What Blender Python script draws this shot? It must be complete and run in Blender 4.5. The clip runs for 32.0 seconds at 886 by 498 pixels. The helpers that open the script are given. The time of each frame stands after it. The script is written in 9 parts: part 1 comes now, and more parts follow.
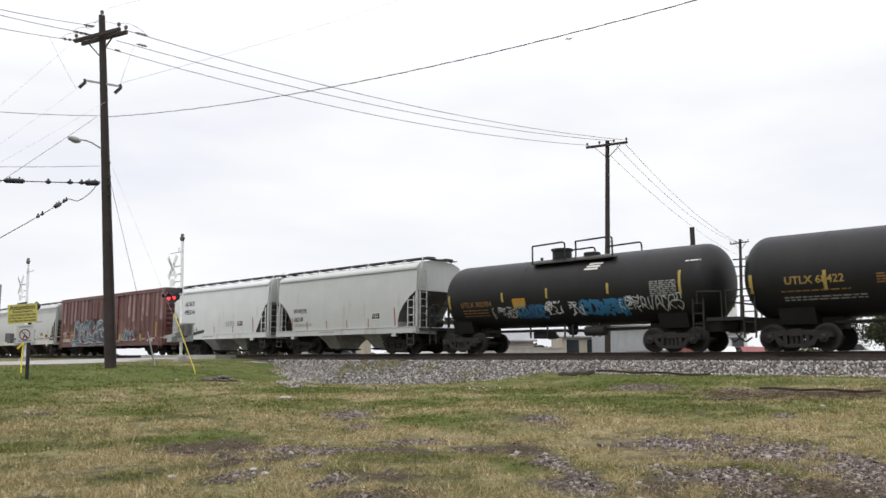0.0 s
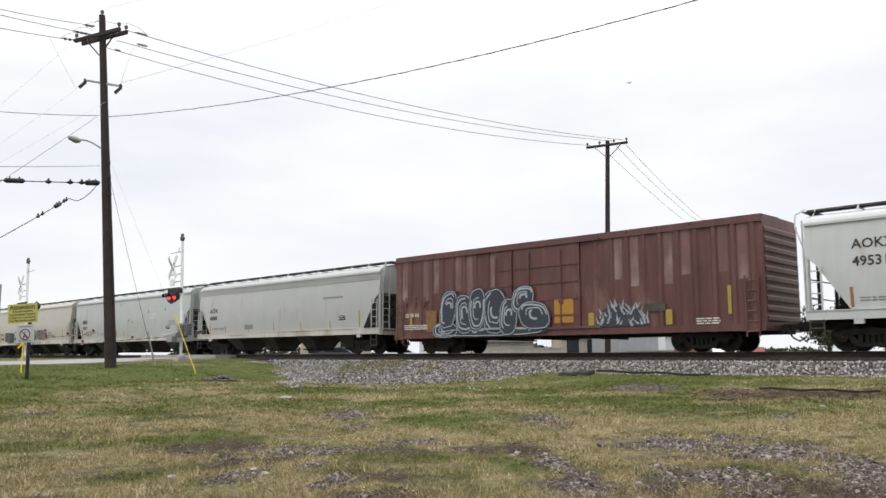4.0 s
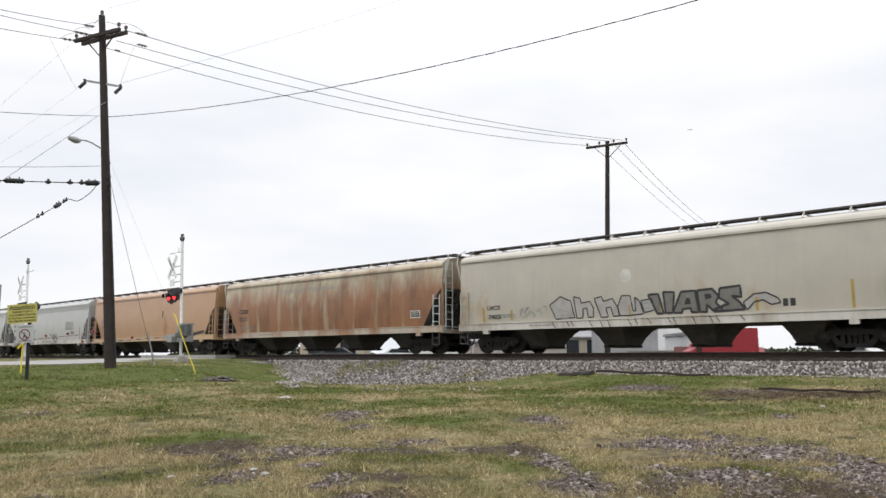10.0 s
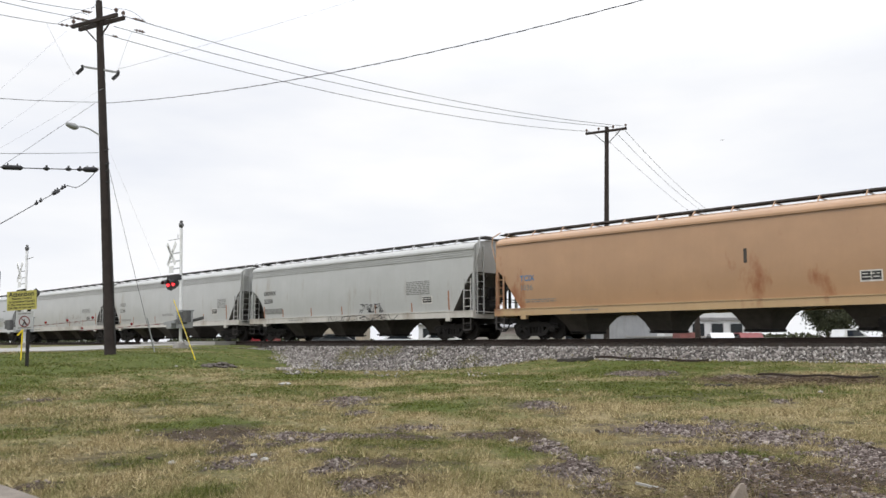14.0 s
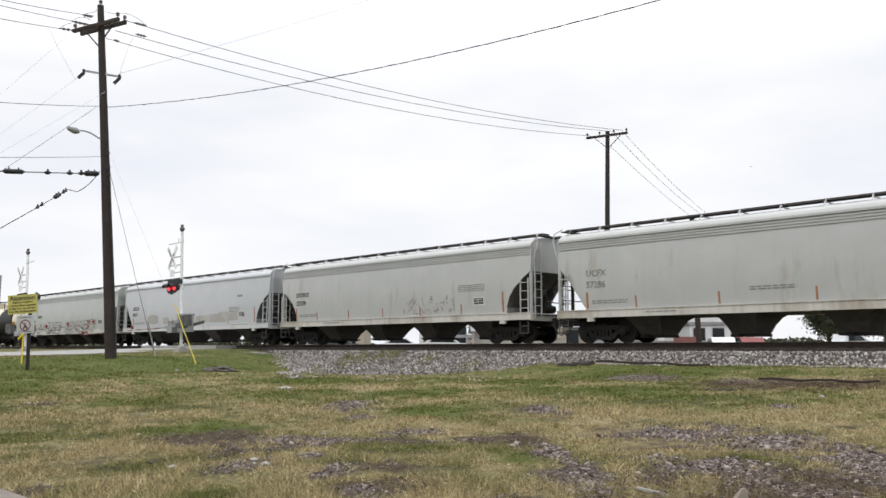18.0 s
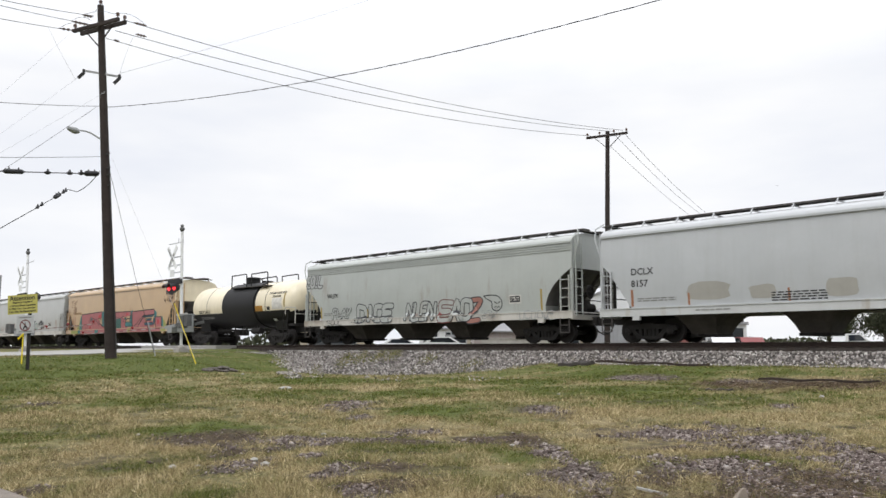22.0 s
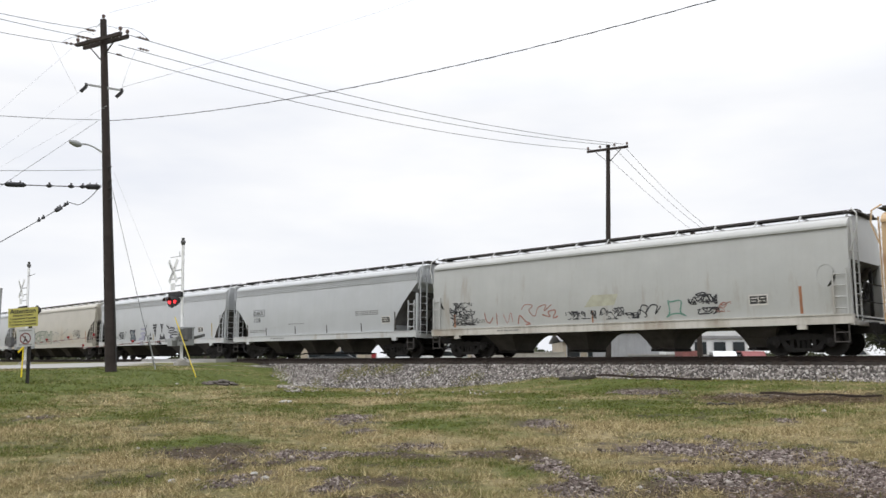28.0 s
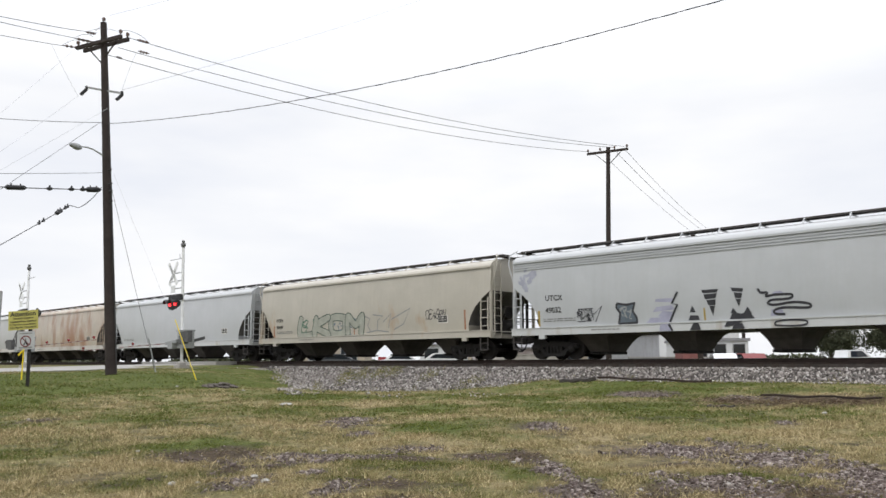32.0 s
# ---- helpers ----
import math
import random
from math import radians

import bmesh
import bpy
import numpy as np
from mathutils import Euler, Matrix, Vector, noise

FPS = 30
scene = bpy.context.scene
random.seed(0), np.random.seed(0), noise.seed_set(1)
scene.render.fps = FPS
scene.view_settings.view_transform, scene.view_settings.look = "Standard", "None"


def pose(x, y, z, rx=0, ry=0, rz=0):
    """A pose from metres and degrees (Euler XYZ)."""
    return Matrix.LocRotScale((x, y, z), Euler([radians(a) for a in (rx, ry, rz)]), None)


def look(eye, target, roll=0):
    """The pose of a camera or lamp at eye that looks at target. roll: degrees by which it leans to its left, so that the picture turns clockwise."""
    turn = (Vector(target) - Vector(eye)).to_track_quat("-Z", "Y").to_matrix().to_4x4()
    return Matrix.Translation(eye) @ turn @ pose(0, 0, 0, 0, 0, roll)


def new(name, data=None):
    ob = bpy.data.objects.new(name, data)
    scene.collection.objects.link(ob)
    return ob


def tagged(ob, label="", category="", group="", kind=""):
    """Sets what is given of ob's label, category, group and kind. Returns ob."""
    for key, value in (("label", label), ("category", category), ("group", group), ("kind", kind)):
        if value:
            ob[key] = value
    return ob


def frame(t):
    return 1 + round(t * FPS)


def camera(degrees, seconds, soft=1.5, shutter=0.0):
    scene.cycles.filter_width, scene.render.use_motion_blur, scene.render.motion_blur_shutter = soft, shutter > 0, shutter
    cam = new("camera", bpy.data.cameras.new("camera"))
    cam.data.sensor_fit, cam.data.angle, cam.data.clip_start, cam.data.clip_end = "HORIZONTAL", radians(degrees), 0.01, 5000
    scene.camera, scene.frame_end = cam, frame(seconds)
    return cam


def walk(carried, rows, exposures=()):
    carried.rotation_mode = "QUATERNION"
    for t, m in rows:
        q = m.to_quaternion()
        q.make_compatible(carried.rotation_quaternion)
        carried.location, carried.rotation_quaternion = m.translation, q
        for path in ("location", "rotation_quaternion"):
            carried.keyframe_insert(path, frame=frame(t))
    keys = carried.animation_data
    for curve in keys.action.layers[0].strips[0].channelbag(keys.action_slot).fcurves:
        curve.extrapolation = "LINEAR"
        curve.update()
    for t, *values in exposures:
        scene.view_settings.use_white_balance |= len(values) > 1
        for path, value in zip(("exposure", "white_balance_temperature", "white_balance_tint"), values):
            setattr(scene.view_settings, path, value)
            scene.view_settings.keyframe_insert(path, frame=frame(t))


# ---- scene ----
EYE = -0.26          # the rail heads lie at z = 0
cam = camera(56.8, 32.0, soft=1.5, shutter=0.1)
walk(cam, [
    (0.0, pose(0, 0, EYE, 97.64, -0.03, -0.02)), (0.5, pose(0, 0, EYE, 97.52, -0.02, -0.02)),
    (1.0, pose(0, 0, EYE, 97.40, -0.03, -0.03)), (1.5, pose(0, 0, EYE, 97.46, -0.05, -0.04)),
    (2.0, pose(0, 0, EYE, 97.57, -0.06, -0.03)), (2.5, pose(0, 0, EYE, 97.63, -0.07, -0.03)),
    (3.0, pose(0, 0, EYE, 97.62, -0.10, -0.04)), (3.5, pose(0, 0, EYE, 97.63, -0.07, -0.03)),
    (5.5, pose(0, 0, EYE, 97.75, -0.04, -0.00)), (6.0, pose(0, 0, EYE, 97.81, -0.00, 0.00)),
    (6.5, pose(0, 0, EYE, 97.81, -0.06, -0.01)), (7.0, pose(0, 0, EYE, 97.79, -0.04, -0.01)),
    (7.5, pose(0, 0, EYE, 97.76, -0.02, -0.00)), (8.0, pose(0, 0, EYE, 97.76, -0.02, -0.00)),
    (8.5, pose(0, 0, EYE, 97.77, 0.01, 0.01)), (9.0, pose(0, 0, EYE, 97.73, -0.03, -0.01)),
    (9.5, pose(0, 0, EYE, 97.72, -0.06, -0.01)), (10.0, pose(0, 0, EYE, 97.66, -0.06, -0.03)),
    (10.5, pose(0, 0, EYE, 97.55, -0.06, -0.03)), (11.0, pose(0, 0, EYE, 97.46, -0.02, -0.03)),
    (11.5, pose(0, 0, EYE, 96.93, -0.03, -0.05)), (12.0, pose(0, 0, EYE, 95.79, -0.06, -0.12)),
    (12.5, pose(0, 0, EYE, 95.50, -0.05, -0.13)), (13.0, pose(0, 0, EYE, 95.90, -0.03, -0.12)),
    (13.5, pose(0, 0, EYE, 96.39, -0.01, -0.08)), (14.0, pose(0, 0, EYE, 96.70, 0.02, -0.08)),
    (14.5, pose(0, 0, EYE, 96.74, 0.02, -0.08)), (16.5, pose(0, 0, EYE, 96.81, -0.03, -0.05)),
    (17.0, pose(0, 0, EYE, 96.71, 0.02, -0.05)), (17.5, pose(0, 0, EYE, 96.77, 0.03, -0.03)),
    (18.0, pose(0, 0, EYE, 96.99, -0.03, -0.03)), (18.5, pose(0, 0, EYE, 97.02, 0.01, -0.02)),
    (19.0, pose(0, 0, EYE, 97.05, -0.03, -0.03)), (19.5, pose(0, 0, EYE, 97.02, 0.01, -0.02)),
    (20.0, pose(0, 0, EYE, 96.91, -0.02, -0.04)), (20.5, pose(0, 0, EYE, 96.84, -0.00, -0.04)),
    (21.0, pose(0, 0, EYE, 96.87, -0.01, -0.03)), (21.5, pose(0, 0, EYE, 96.87, -0.01, -0.03)),
    (22.0, pose(0, 0, EYE, 96.99, -0.03, -0.03)), (22.5, pose(0, 0, EYE, 97.22, -0.01, -0.02)),
    (23.0, pose(0, 0, EYE, 97.36, -0.03, 0.01)), (23.5, pose(0, 0, EYE, 97.52, -0.01, 0.01)),
    (24.0, pose(0, 0, EYE, 97.58, -0.04, 0.03)), (24.5, pose(0, 0, EYE, 97.64, -0.04, 0.02)),
    (25.0, pose(0, 0, EYE, 97.76, -0.04, 0.02)), (25.5, pose(0, 0, EYE, 97.70, -0.04, 0.01)),
    (27.5, pose(0, 0, EYE, 97.86, -0.09, 0.01)), (28.0, pose(0, 0, EYE, 97.93, -0.09, 0.02)),
    (28.5, pose(0, 0, EYE, 97.99, -0.08, 0.02)), (29.0, pose(0, 0, EYE, 98.01, -0.04, 0.03)),
    (29.5, pose(0, 0, EYE, 98.06, -0.04, 0.03)), (30.0, pose(0, 0, EYE, 98.11, -0.03, 0.04)),
    (30.5, pose(0, 0, EYE, 98.19, -0.01, 0.05)), (31.0, pose(0, 0, EYE, 98.23, -0.03, 0.04)),
    (31.5, pose(0, 0, EYE, 98.12, 0.00, 0.04)), (32.0, pose(0, 0, EYE, 98.10, -0.04, 0.04)),
])

# ---- light ----
world = bpy.data.worlds.new("overcast_sky")
scene.world = world
world.use_nodes = True
wn, wl = world.node_tree.nodes, world.node_tree.links
wn.clear()
w_out = wn.new("ShaderNodeOutputWorld")
w_bg = wn.new("ShaderNodeBackground")
w_sky = wn.new("ShaderNodeTexSky")
w_sky.sky_type, w_sky.sun_disc = "NISHITA", False
w_sky.sun_elevation, w_sky.sun_rotation = radians(48), radians(200)
w_co = wn.new("ShaderNodeTexCoord")
w_sep = wn.new("ShaderNodeSeparateXYZ")
wl.new(w_co.outputs["Generated"], w_sep.inputs[0])
w_map = wn.new("ShaderNodeMapping")
w_map.inputs["Scale"].default_value = (1.0, 1.0, 3.4)
wl.new(w_co.outputs["Generated"], w_map.inputs[0])
w_noise = wn.new("ShaderNodeTexNoise")
w_noise.inputs["Scale"].default_value, w_noise.inputs["Detail"].default_value = 2.3, 5
wl.new(w_map.outputs[0], w_noise.inputs["Vector"])
w_ramp = wn.new("ShaderNodeValToRGB")      # cloud sheet, thin grey-blue to white
w_ramp.color_ramp.elements[0].position, w_ramp.color_ramp.elements[0].color = 0.38, (0.83, 0.855, 0.92, 1)
w_ramp.color_ramp.elements[1].position, w_ramp.color_ramp.elements[1].color = 0.66, (1.0, 1.0, 1.005, 1)
wl.new(w_noise.outputs["Fac"], w_ramp.inputs[0])
w_up = wn.new("ShaderNodeMapRange")        # an overcast sky is brighter overhead
w_up.inputs["From Min"].default_value, w_up.inputs["From Max"].default_value = 0.30, 1.0
w_up.inputs["To Min"].default_value, w_up.inputs["To Max"].default_value = 1.0, 2.4
wl.new(w_sep.outputs["Z"], w_up.inputs["Value"])
w_mul = wn.new("ShaderNodeVectorMath")
w_mul.operation = "SCALE"
wl.new(w_ramp.outputs["Color"], w_mul.inputs[0])
wl.new(w_up.outputs[0], w_mul.inputs["Scale"])
w_dim = wn.new("ShaderNodeVectorMath")
w_dim.operation = "SCALE"
w_dim.inputs["Scale"].default_value = 0.05
wl.new(w_sky.outputs[0], w_dim.inputs[0])
w_mix = wn.new("ShaderNodeMix")
w_mix.data_type = "RGBA"
w_mix.inputs["Factor"].default_value = 0.94
wl.new(w_dim.outputs[0], w_mix.inputs["A"])
wl.new(w_mul.outputs[0], w_mix.inputs["B"])
wl.new(w_mix.outputs["Result"], w_bg.inputs["Color"])
w_bg.inputs["Strength"].default_value = 1.07
wl.new(w_bg.outputs[0], w_out.inputs[0])

sun = new("sun", bpy.data.lights.new("sun", "SUN"))
sun.data.energy, sun.data.angle, sun.data.color = 1.2, radians(25), (1.0, 0.97, 0.92)
sun.matrix_basis = look((0, 0, 50), (14, 30, 0))
scene.view_settings.exposure = 0.0

# ---- materials ----
def material(name, col, rough=0.6, metal=0.0, vary=0.25, scale=3.0, bump=0.0, bump_scale=60.0, tint=None, streak=0.0, streak_col=(0.1, 0.06, 0.04), rust=0.0, rust_col=(0.22, 0.075, 0.025), runs=0.0, emit=None, spec=0.4):
    """Paint, wood, stone or metal with variation at two scales, vertical streaks and rust of its own shape."""
    m = bpy.data.materials.new(name)
    m.use_nodes = True
    nt = m.node_tree
    b = nt.nodes["Principled BSDF"]
    b.inputs["Roughness"].default_value, b.inputs["Metallic"].default_value = rough, metal
    b.inputs["Specular IOR Level"].default_value = spec
    if emit:
        b.inputs["Emission Color"].default_value, b.inputs["Emission Strength"].default_value = (*emit[0], 1), emit[1]
    co = nt.nodes.new("ShaderNodeTexCoord")
    link = nt.links.new

    def noise_tex(s, detail=6, stretch=(1, 1, 1)):
        mp = nt.nodes.new("ShaderNodeMapping")
        mp.inputs["Scale"].default_value = stretch
        link(co.outputs["Object"], mp.inputs[0])
        n = nt.nodes.new("ShaderNodeTexNoise")
        n.inputs["Scale"].default_value, n.inputs["Detail"].default_value, n.inputs["Roughness"].default_value = s, detail, 0.62
        link(mp.outputs[0], n.inputs["Vector"])
        return n.outputs["Fac"]

    def spread(v, a, z, lo=0.0, hi=1.0):
        r = nt.nodes.new("ShaderNodeMapRange")
        r.inputs["From Min"].default_value, r.inputs["From Max"].default_value = a, z
        r.inputs["To Min"].default_value, r.inputs["To Max"].default_value = lo, hi
        link(v, r.inputs["Value"])
        return r.outputs[0]

    def mix(f, a, z):
        x = nt.nodes.new("ShaderNodeMix")
        x.data_type = "RGBA"
        for sock, v in (("Factor", f), ("A", a), ("B", z)):
            if isinstance(v, (tuple, list)):
                x.inputs[sock].default_value = (*v, 1)
            elif isinstance(v, float):
                x.inputs[sock].default_value = v
            else:
                link(v, x.inputs[sock])
        return x.outputs["Result"]

    dark = tuple(c * (1 - vary) for c in col)
    light = tint or tuple(min(1.0, c * (1 + vary * 0.45)) for c in col)
    c = mix(spread(noise_tex(scale), 0.3, 0.7), dark, light)
    c = mix(spread(noise_tex(scale * 9.0, 3), 0.35, 0.8, 0.0, 0.35), c, dark)
    if streak:
        s1 = spread(noise_tex(2.6, 5, (1.6, 1.6, 0.13)), 0.46, 0.72, 0.0, streak)
        c = mix(s1, c, streak_col)
    if rust:
        n1 = noise_tex(0.55, 8, (1.0, 1.0, 0.42))
        if runs:                                    # rust that has run down in streaks, heavier below
            n1 = noise_tex(0.9, 8, (1.3, 1.3, 0.24))
            sp = nt.nodes.new("ShaderNodeSeparateXYZ")
            link(co.outputs["Object"], sp.inputs[0])
            ad = nt.nodes.new("ShaderNodeMath")
            ad.operation = "ADD"
            link(n1, ad.inputs[0])
            link(spread(sp.outputs["Z"], 2.5, 3.9, runs, -runs), ad.inputs[1])
            n1 = ad.outputs[0]
        if runs and rust > 0.5:                     # blotched rust, dark scabs and pale washed runs
            c = mix(spread(n1, 0.30, 0.62, 0.0, 0.95), c, rust_col)
            c = mix(spread(noise_tex(0.8, 8, (1.0, 1.0, 0.5)), 0.46, 0.68, 0.0, 0.85), c, tuple(v * 0.5 for v in rust_col))
            c = mix(spread(noise_tex(1.1, 7, (1.5, 1.5, 0.13)), 0.55, 0.70, 0.0, 0.65), c, tuple(v * 1.05 for v in col))
            c = mix(spread(noise_tex(2.0, 6, (1.2, 1.2, 0.25)), 0.52, 0.72, 0.0, 0.45), c, rust_col)
        else:
            c = mix(spread(n1, 0.62 - rust * 0.32, 0.70 - rust * 0.16), c, rust_col)
    link(c, b.inputs["Base Color"])
    if bump:
        bp = nt.nodes.new("ShaderNodeBump")
        bp.inputs["Strength"].default_value, bp.inputs["Distance"].default_value = min(1.0, bump), 0.02
        link(noise_tex(bump_scale, 4), bp.inputs["Height"])
        link(bp.outputs[0], b.inputs["Normal"])
    return m


M_STEEL = material("dark_grimy_steel", (0.017, 0.015, 0.014), 0.85, 0.0, 0.5, 2.0, 0.3, 30)
M_WHEEL = material("worn_wheel_steel", (0.021, 0.018, 0.017), 0.7, 0.2, 0.4, 4.0, 0.2, 30)
M_RAIL = material("rusty_rail_web", (0.036, 0.024, 0.019), 0.8, 0.2, 0.4, 5.0, 0.3, 40)
M_RAILTOP = material("polished_rail_head", (0.42, 0.41, 0.40), 0.35, 0.9, 0.2, 4.0)
M_TIE = material("creosoted_timber", (0.048, 0.037, 0.03), 0.9, 0, 0.5, 4.0, 0.5, 25)
M_POLE = material("weathered_brown_pole", (0.037, 0.028, 0.025), 0.9, 0, 0.45, 3.0, 0.6, 22, streak=0.5, streak_col=(0.02, 0.014, 0.012))
M_WIRE = material("black_cable_sheath", (0.03, 0.03, 0.032), 0.7, 0, 0.2)
M_GALV = material("galvanised_steel", (0.45, 0.46, 0.47), 0.5, 0.6, 0.25, 6.0)
M_WHITE = material("white_enamel", (0.72, 0.73, 0.73), 0.5, 0, 0.18, 5.0, streak=0.2, streak_col=(0.3, 0.28, 0.25))
M_BLACK = material("matt_black_paint", (0.018, 0.018, 0.020), 0.6, 0, 0.3, 5.0)
M_YELLOW = material("yellow_plastic", (0.78, 0.60, 0.02), 0.5, 0, 0.15, 5.0)
M_SIGN_W = material("dusty_white_sign", (0.40, 0.41, 0.41), 0.6, 0, 0.15, 6.0)
M_SIGN_Y = material("faded_yellow_sign", (0.42, 0.385, 0.10), 0.55, 0, 0.12, 6.0)
M_RED = material("red_lens_lit", (0.8, 0.02, 0.02), 0.3, 0, 0.1, emit=((1.0, 0.03, 0.04), 2.2))
M_REDP = material("red_reflective_tape", (0.55, 0.03, 0.03), 0.5, 0, 0.2)
M_CONC = material("pale_concrete", (0.34, 0.325, 0.30), 0.9, 0, 0.25, 2.0, 0.4, 30)

# ---- mesh helpers ----
def start():
    return ([], [])


def add(M, vs, fs):
    n = len(M[0])
    M[0].extend(vs)
    M[1].extend(tuple(i + n for i in f) for f in fs)


BOX_F = ((0, 3, 2, 1), (4, 5, 6, 7), (0, 1, 5, 4), (1, 2, 6, 5), (2, 3, 7, 6), (3, 0, 4, 7))


def box(M, x0, x1, y0, y1, z0, z1):
    add(M, [(x0, y0, z0), (x1, y0, z0), (x1, y1, z0), (x0, y1, z0), (x0, y0, z1), (x1, y0, z1), (x1, y1, z1), (x0, y1, z1)], BOX_F)


def rod(M, a, b, r, n=8, r2=None):
    a, b = Vector(a), Vector(b)
    d = (b - a).normalized()
    u = d.orthogonal().normalized()
    w = d.cross(u)
    r2 = r if r2 is None else r2
    vs = [a + (u * math.cos(6.28319 * i / n) + w * math.sin(6.28319 * i / n)) * r for i in range(n)]
    vs += [b + (u * math.cos(6.28319 * i / n) + w * math.sin(6.28319 * i / n)) * r2 for i in range(n)]
    fs = [(i, (i + 1) % n, n + (i + 1) % n, n + i) for i in range(n)]
    fs += [tuple(range(n - 1, -1, -1)), tuple(range(n, 2 * n))]
    add(M, [tuple(v) for v in vs], fs)


def beam(M, a, b, w, h):
    """A rectangular bar from a to b, w wide across and h deep in the upright sense."""
    a, b = Vector(a), Vector(b)
    d = (b - a).normalized()
    up = Vector((0, 0, 1)) if abs(d.z) < 0.95 else Vector((0, 1, 0))
    side = d.cross(up).normalized()
    up = side.cross(d)
    vs = []
    for p in (a, b):
        for i, j in ((-1, -1), (1, -1), (1, 1), (-1, 1)):
            vs.append(tuple(p + side * (w / 2 * i) + up * (h / 2 * j)))
    add(M, vs, BOX_F)


def pipe(M, pts, r, n=6):
    for a, b in zip(pts, pts[1:]):
        rod(M, a, b, r, n)


def lathe(M, prof, axis="x", n=24, at=(0, 0, 0)):
    """Revolve (along, radius) pairs about an axis."""
    vs, fs = [], []
    for a, r in prof:
        for i in range(n):
            c, s = math.cos(6.28319 * i / n) * r, math.sin(6.28319 * i / n) * r
            v = {"x": (a, c, s), "y": (c, a, s), "z": (c, s, a)}[axis]
            vs.append((v[0] + at[0], v[1] + at[1], v[2] + at[2]))
    for k in range(len(prof) - 1):
        for i in range(n):
            j = (i + 1) % n
            fs.append((k * n + i, k * n + j, (k + 1) * n + j, (k + 1) * n + i))
    fs += [tuple(range(n - 1, -1, -1)), tuple(range((len(prof) - 1) * n, len(prof) * n))]
    add(M, vs, fs)


def solid(M, sections):
    """Skin a row of equal-length closed sections and cap its ends."""
    n = len(sections[0])
    vs = [v for s in sections for v in s]
    fs = []
    for k in range(len(sections) - 1):
        for i in range(n):
            j = (i + 1) % n
            fs.append((k * n + i, k * n + j, (k + 1) * n + j, (k + 1) * n + i))
    fs += [tuple(range(n - 1, -1, -1)), tuple(range((len(sections) - 1) * n, len(sections) * n))]
    add(M, vs, fs)


def mesh_of(name, M, mat, smooth=False):
    me = bpy.data.meshes.new(name)
    me.from_pydata(M[0], [], M[1])
    bm = bmesh.new()
    bm.from_mesh(me)
    bmesh.ops.recalc_face_normals(bm, faces=bm.faces)
    bm.to_mesh(me)
    bm.free()
    me.materials.append(mat)
    if smooth:
        me.shade_smooth()
        me.set_sharp_from_angle(angle=radians(35))
    return me


def part(name, M, mat, parent, label="", smooth=False, at=None):
    me = M if isinstance(M, bpy.types.Mesh) else mesh_of(name, M, mat, smooth)
    ob = new(name, me)
    ob.parent = parent
    if at is not None:
        ob.matrix_basis = at
    return tagged(ob, label)


def thing(name, m, label, category, group="", kind=""):
    ob = new(name)
    ob.matrix_basis = m
    return tagged(ob, label, category, group, kind)


LETTERS = {}


def words(text, size, thick=0.003):
    """A mesh of upright letters in the xz plane, facing -y, starting at the origin."""
    key = (text, size)
    if key not in LETTERS:
        cu = bpy.data.curves.new("letters", "FONT")
        cu.body, cu.size, cu.extrude, cu.resolution_u = text, size, thick, 2
        cu.offset = size * 0.016
        tmp = new("letters", cu)
        me = bpy.data.meshes.new_from_object(tmp.evaluated_get(bpy.context.evaluated_depsgraph_get()))
        bpy.data.objects.remove(tmp)
        me.transform(Matrix.Rotation(radians(90), 4, "X"))
        LETTERS[key] = ([tuple(v.co) for v in me.vertices], [tuple(p.vertices) for p in me.polygons])
        bpy.data.meshes.remove(me)
    return LETTERS[key]


def put_words(M, text, size, x, y, z, m=None):
    vs, fs = words(text, size)
    if m is None:
        add(M, [(a + x, b + y, c + z) for a, b, c in vs], fs)
    else:
        add(M, [tuple(m @ Vector(v)) for v in vs], fs)

# ---- the track's own line: x along the track, y away from the field ----
TURN = 44.34
TRACK = pose(28.9 * math.sin(radians(TURN)), 28.9 * math.cos(radians(TURN)), 0, 0, 0, -TURN)
TRACK_INV = TRACK.inverted()

# ---- ground ----
S_NODES = (-60.0, -44.0, -39.0, -35.0, -31.5, -29.0, -24.5, -18.0, -8.0, 10.0)
D_NODES = (-30.0, 0.0, 8.0, 14.0, 20.0, 24.5, 27.5, 32.0)
HEIGHTS = (
    (-0.70, -0.80, -1.00, -1.15, -1.30, -1.37, -1.45, -1.50, -1.60, -1.60),
    (-0.60, -0.70, -0.90, -1.02, -1.15, -1.22, -1.32, -1.40, -1.50, -1.50),
    (-0.40, -0.42, -0.40, -0.40, -0.41, -0.46, -0.80, -1.08, -1.25, -1.25),
    (-0.33, -0.35, -0.32, -0.30, -0.28, -0.32, -0.68, -0.92, -1.05, -1.05),
    (-0.15, -0.15, -0.15, -0.25, -0.42, -1.02, -1.02, -0.86, -0.85, -0.85),
    (0.00, 0.00, -0.22, -1.20, -1.28, -1.26, -1.16, -0.52, -0.54, -0.64),
    (0.04, 0.02, -0.32, -1.00, -1.15, -1.15, -1.10, -0.55, -0.52, -0.58),
    (0.04, 0.02, -0.30, -0.40, -0.45, -0.45, -0.45, -0.45, -0.45, -0.45))


def between(nodes, v):
    v = min(max(v, nodes[0]), nodes[-1])
    for i in range(len(nodes) - 1):
        if v <= nodes[i + 1]:
            f = (v - nodes[i]) / (nodes[i + 1] - nodes[i])
            return i, f * f * (3 - 2 * f) * 0.5 + f * 0.5
    return len(nodes) - 2, 1.0


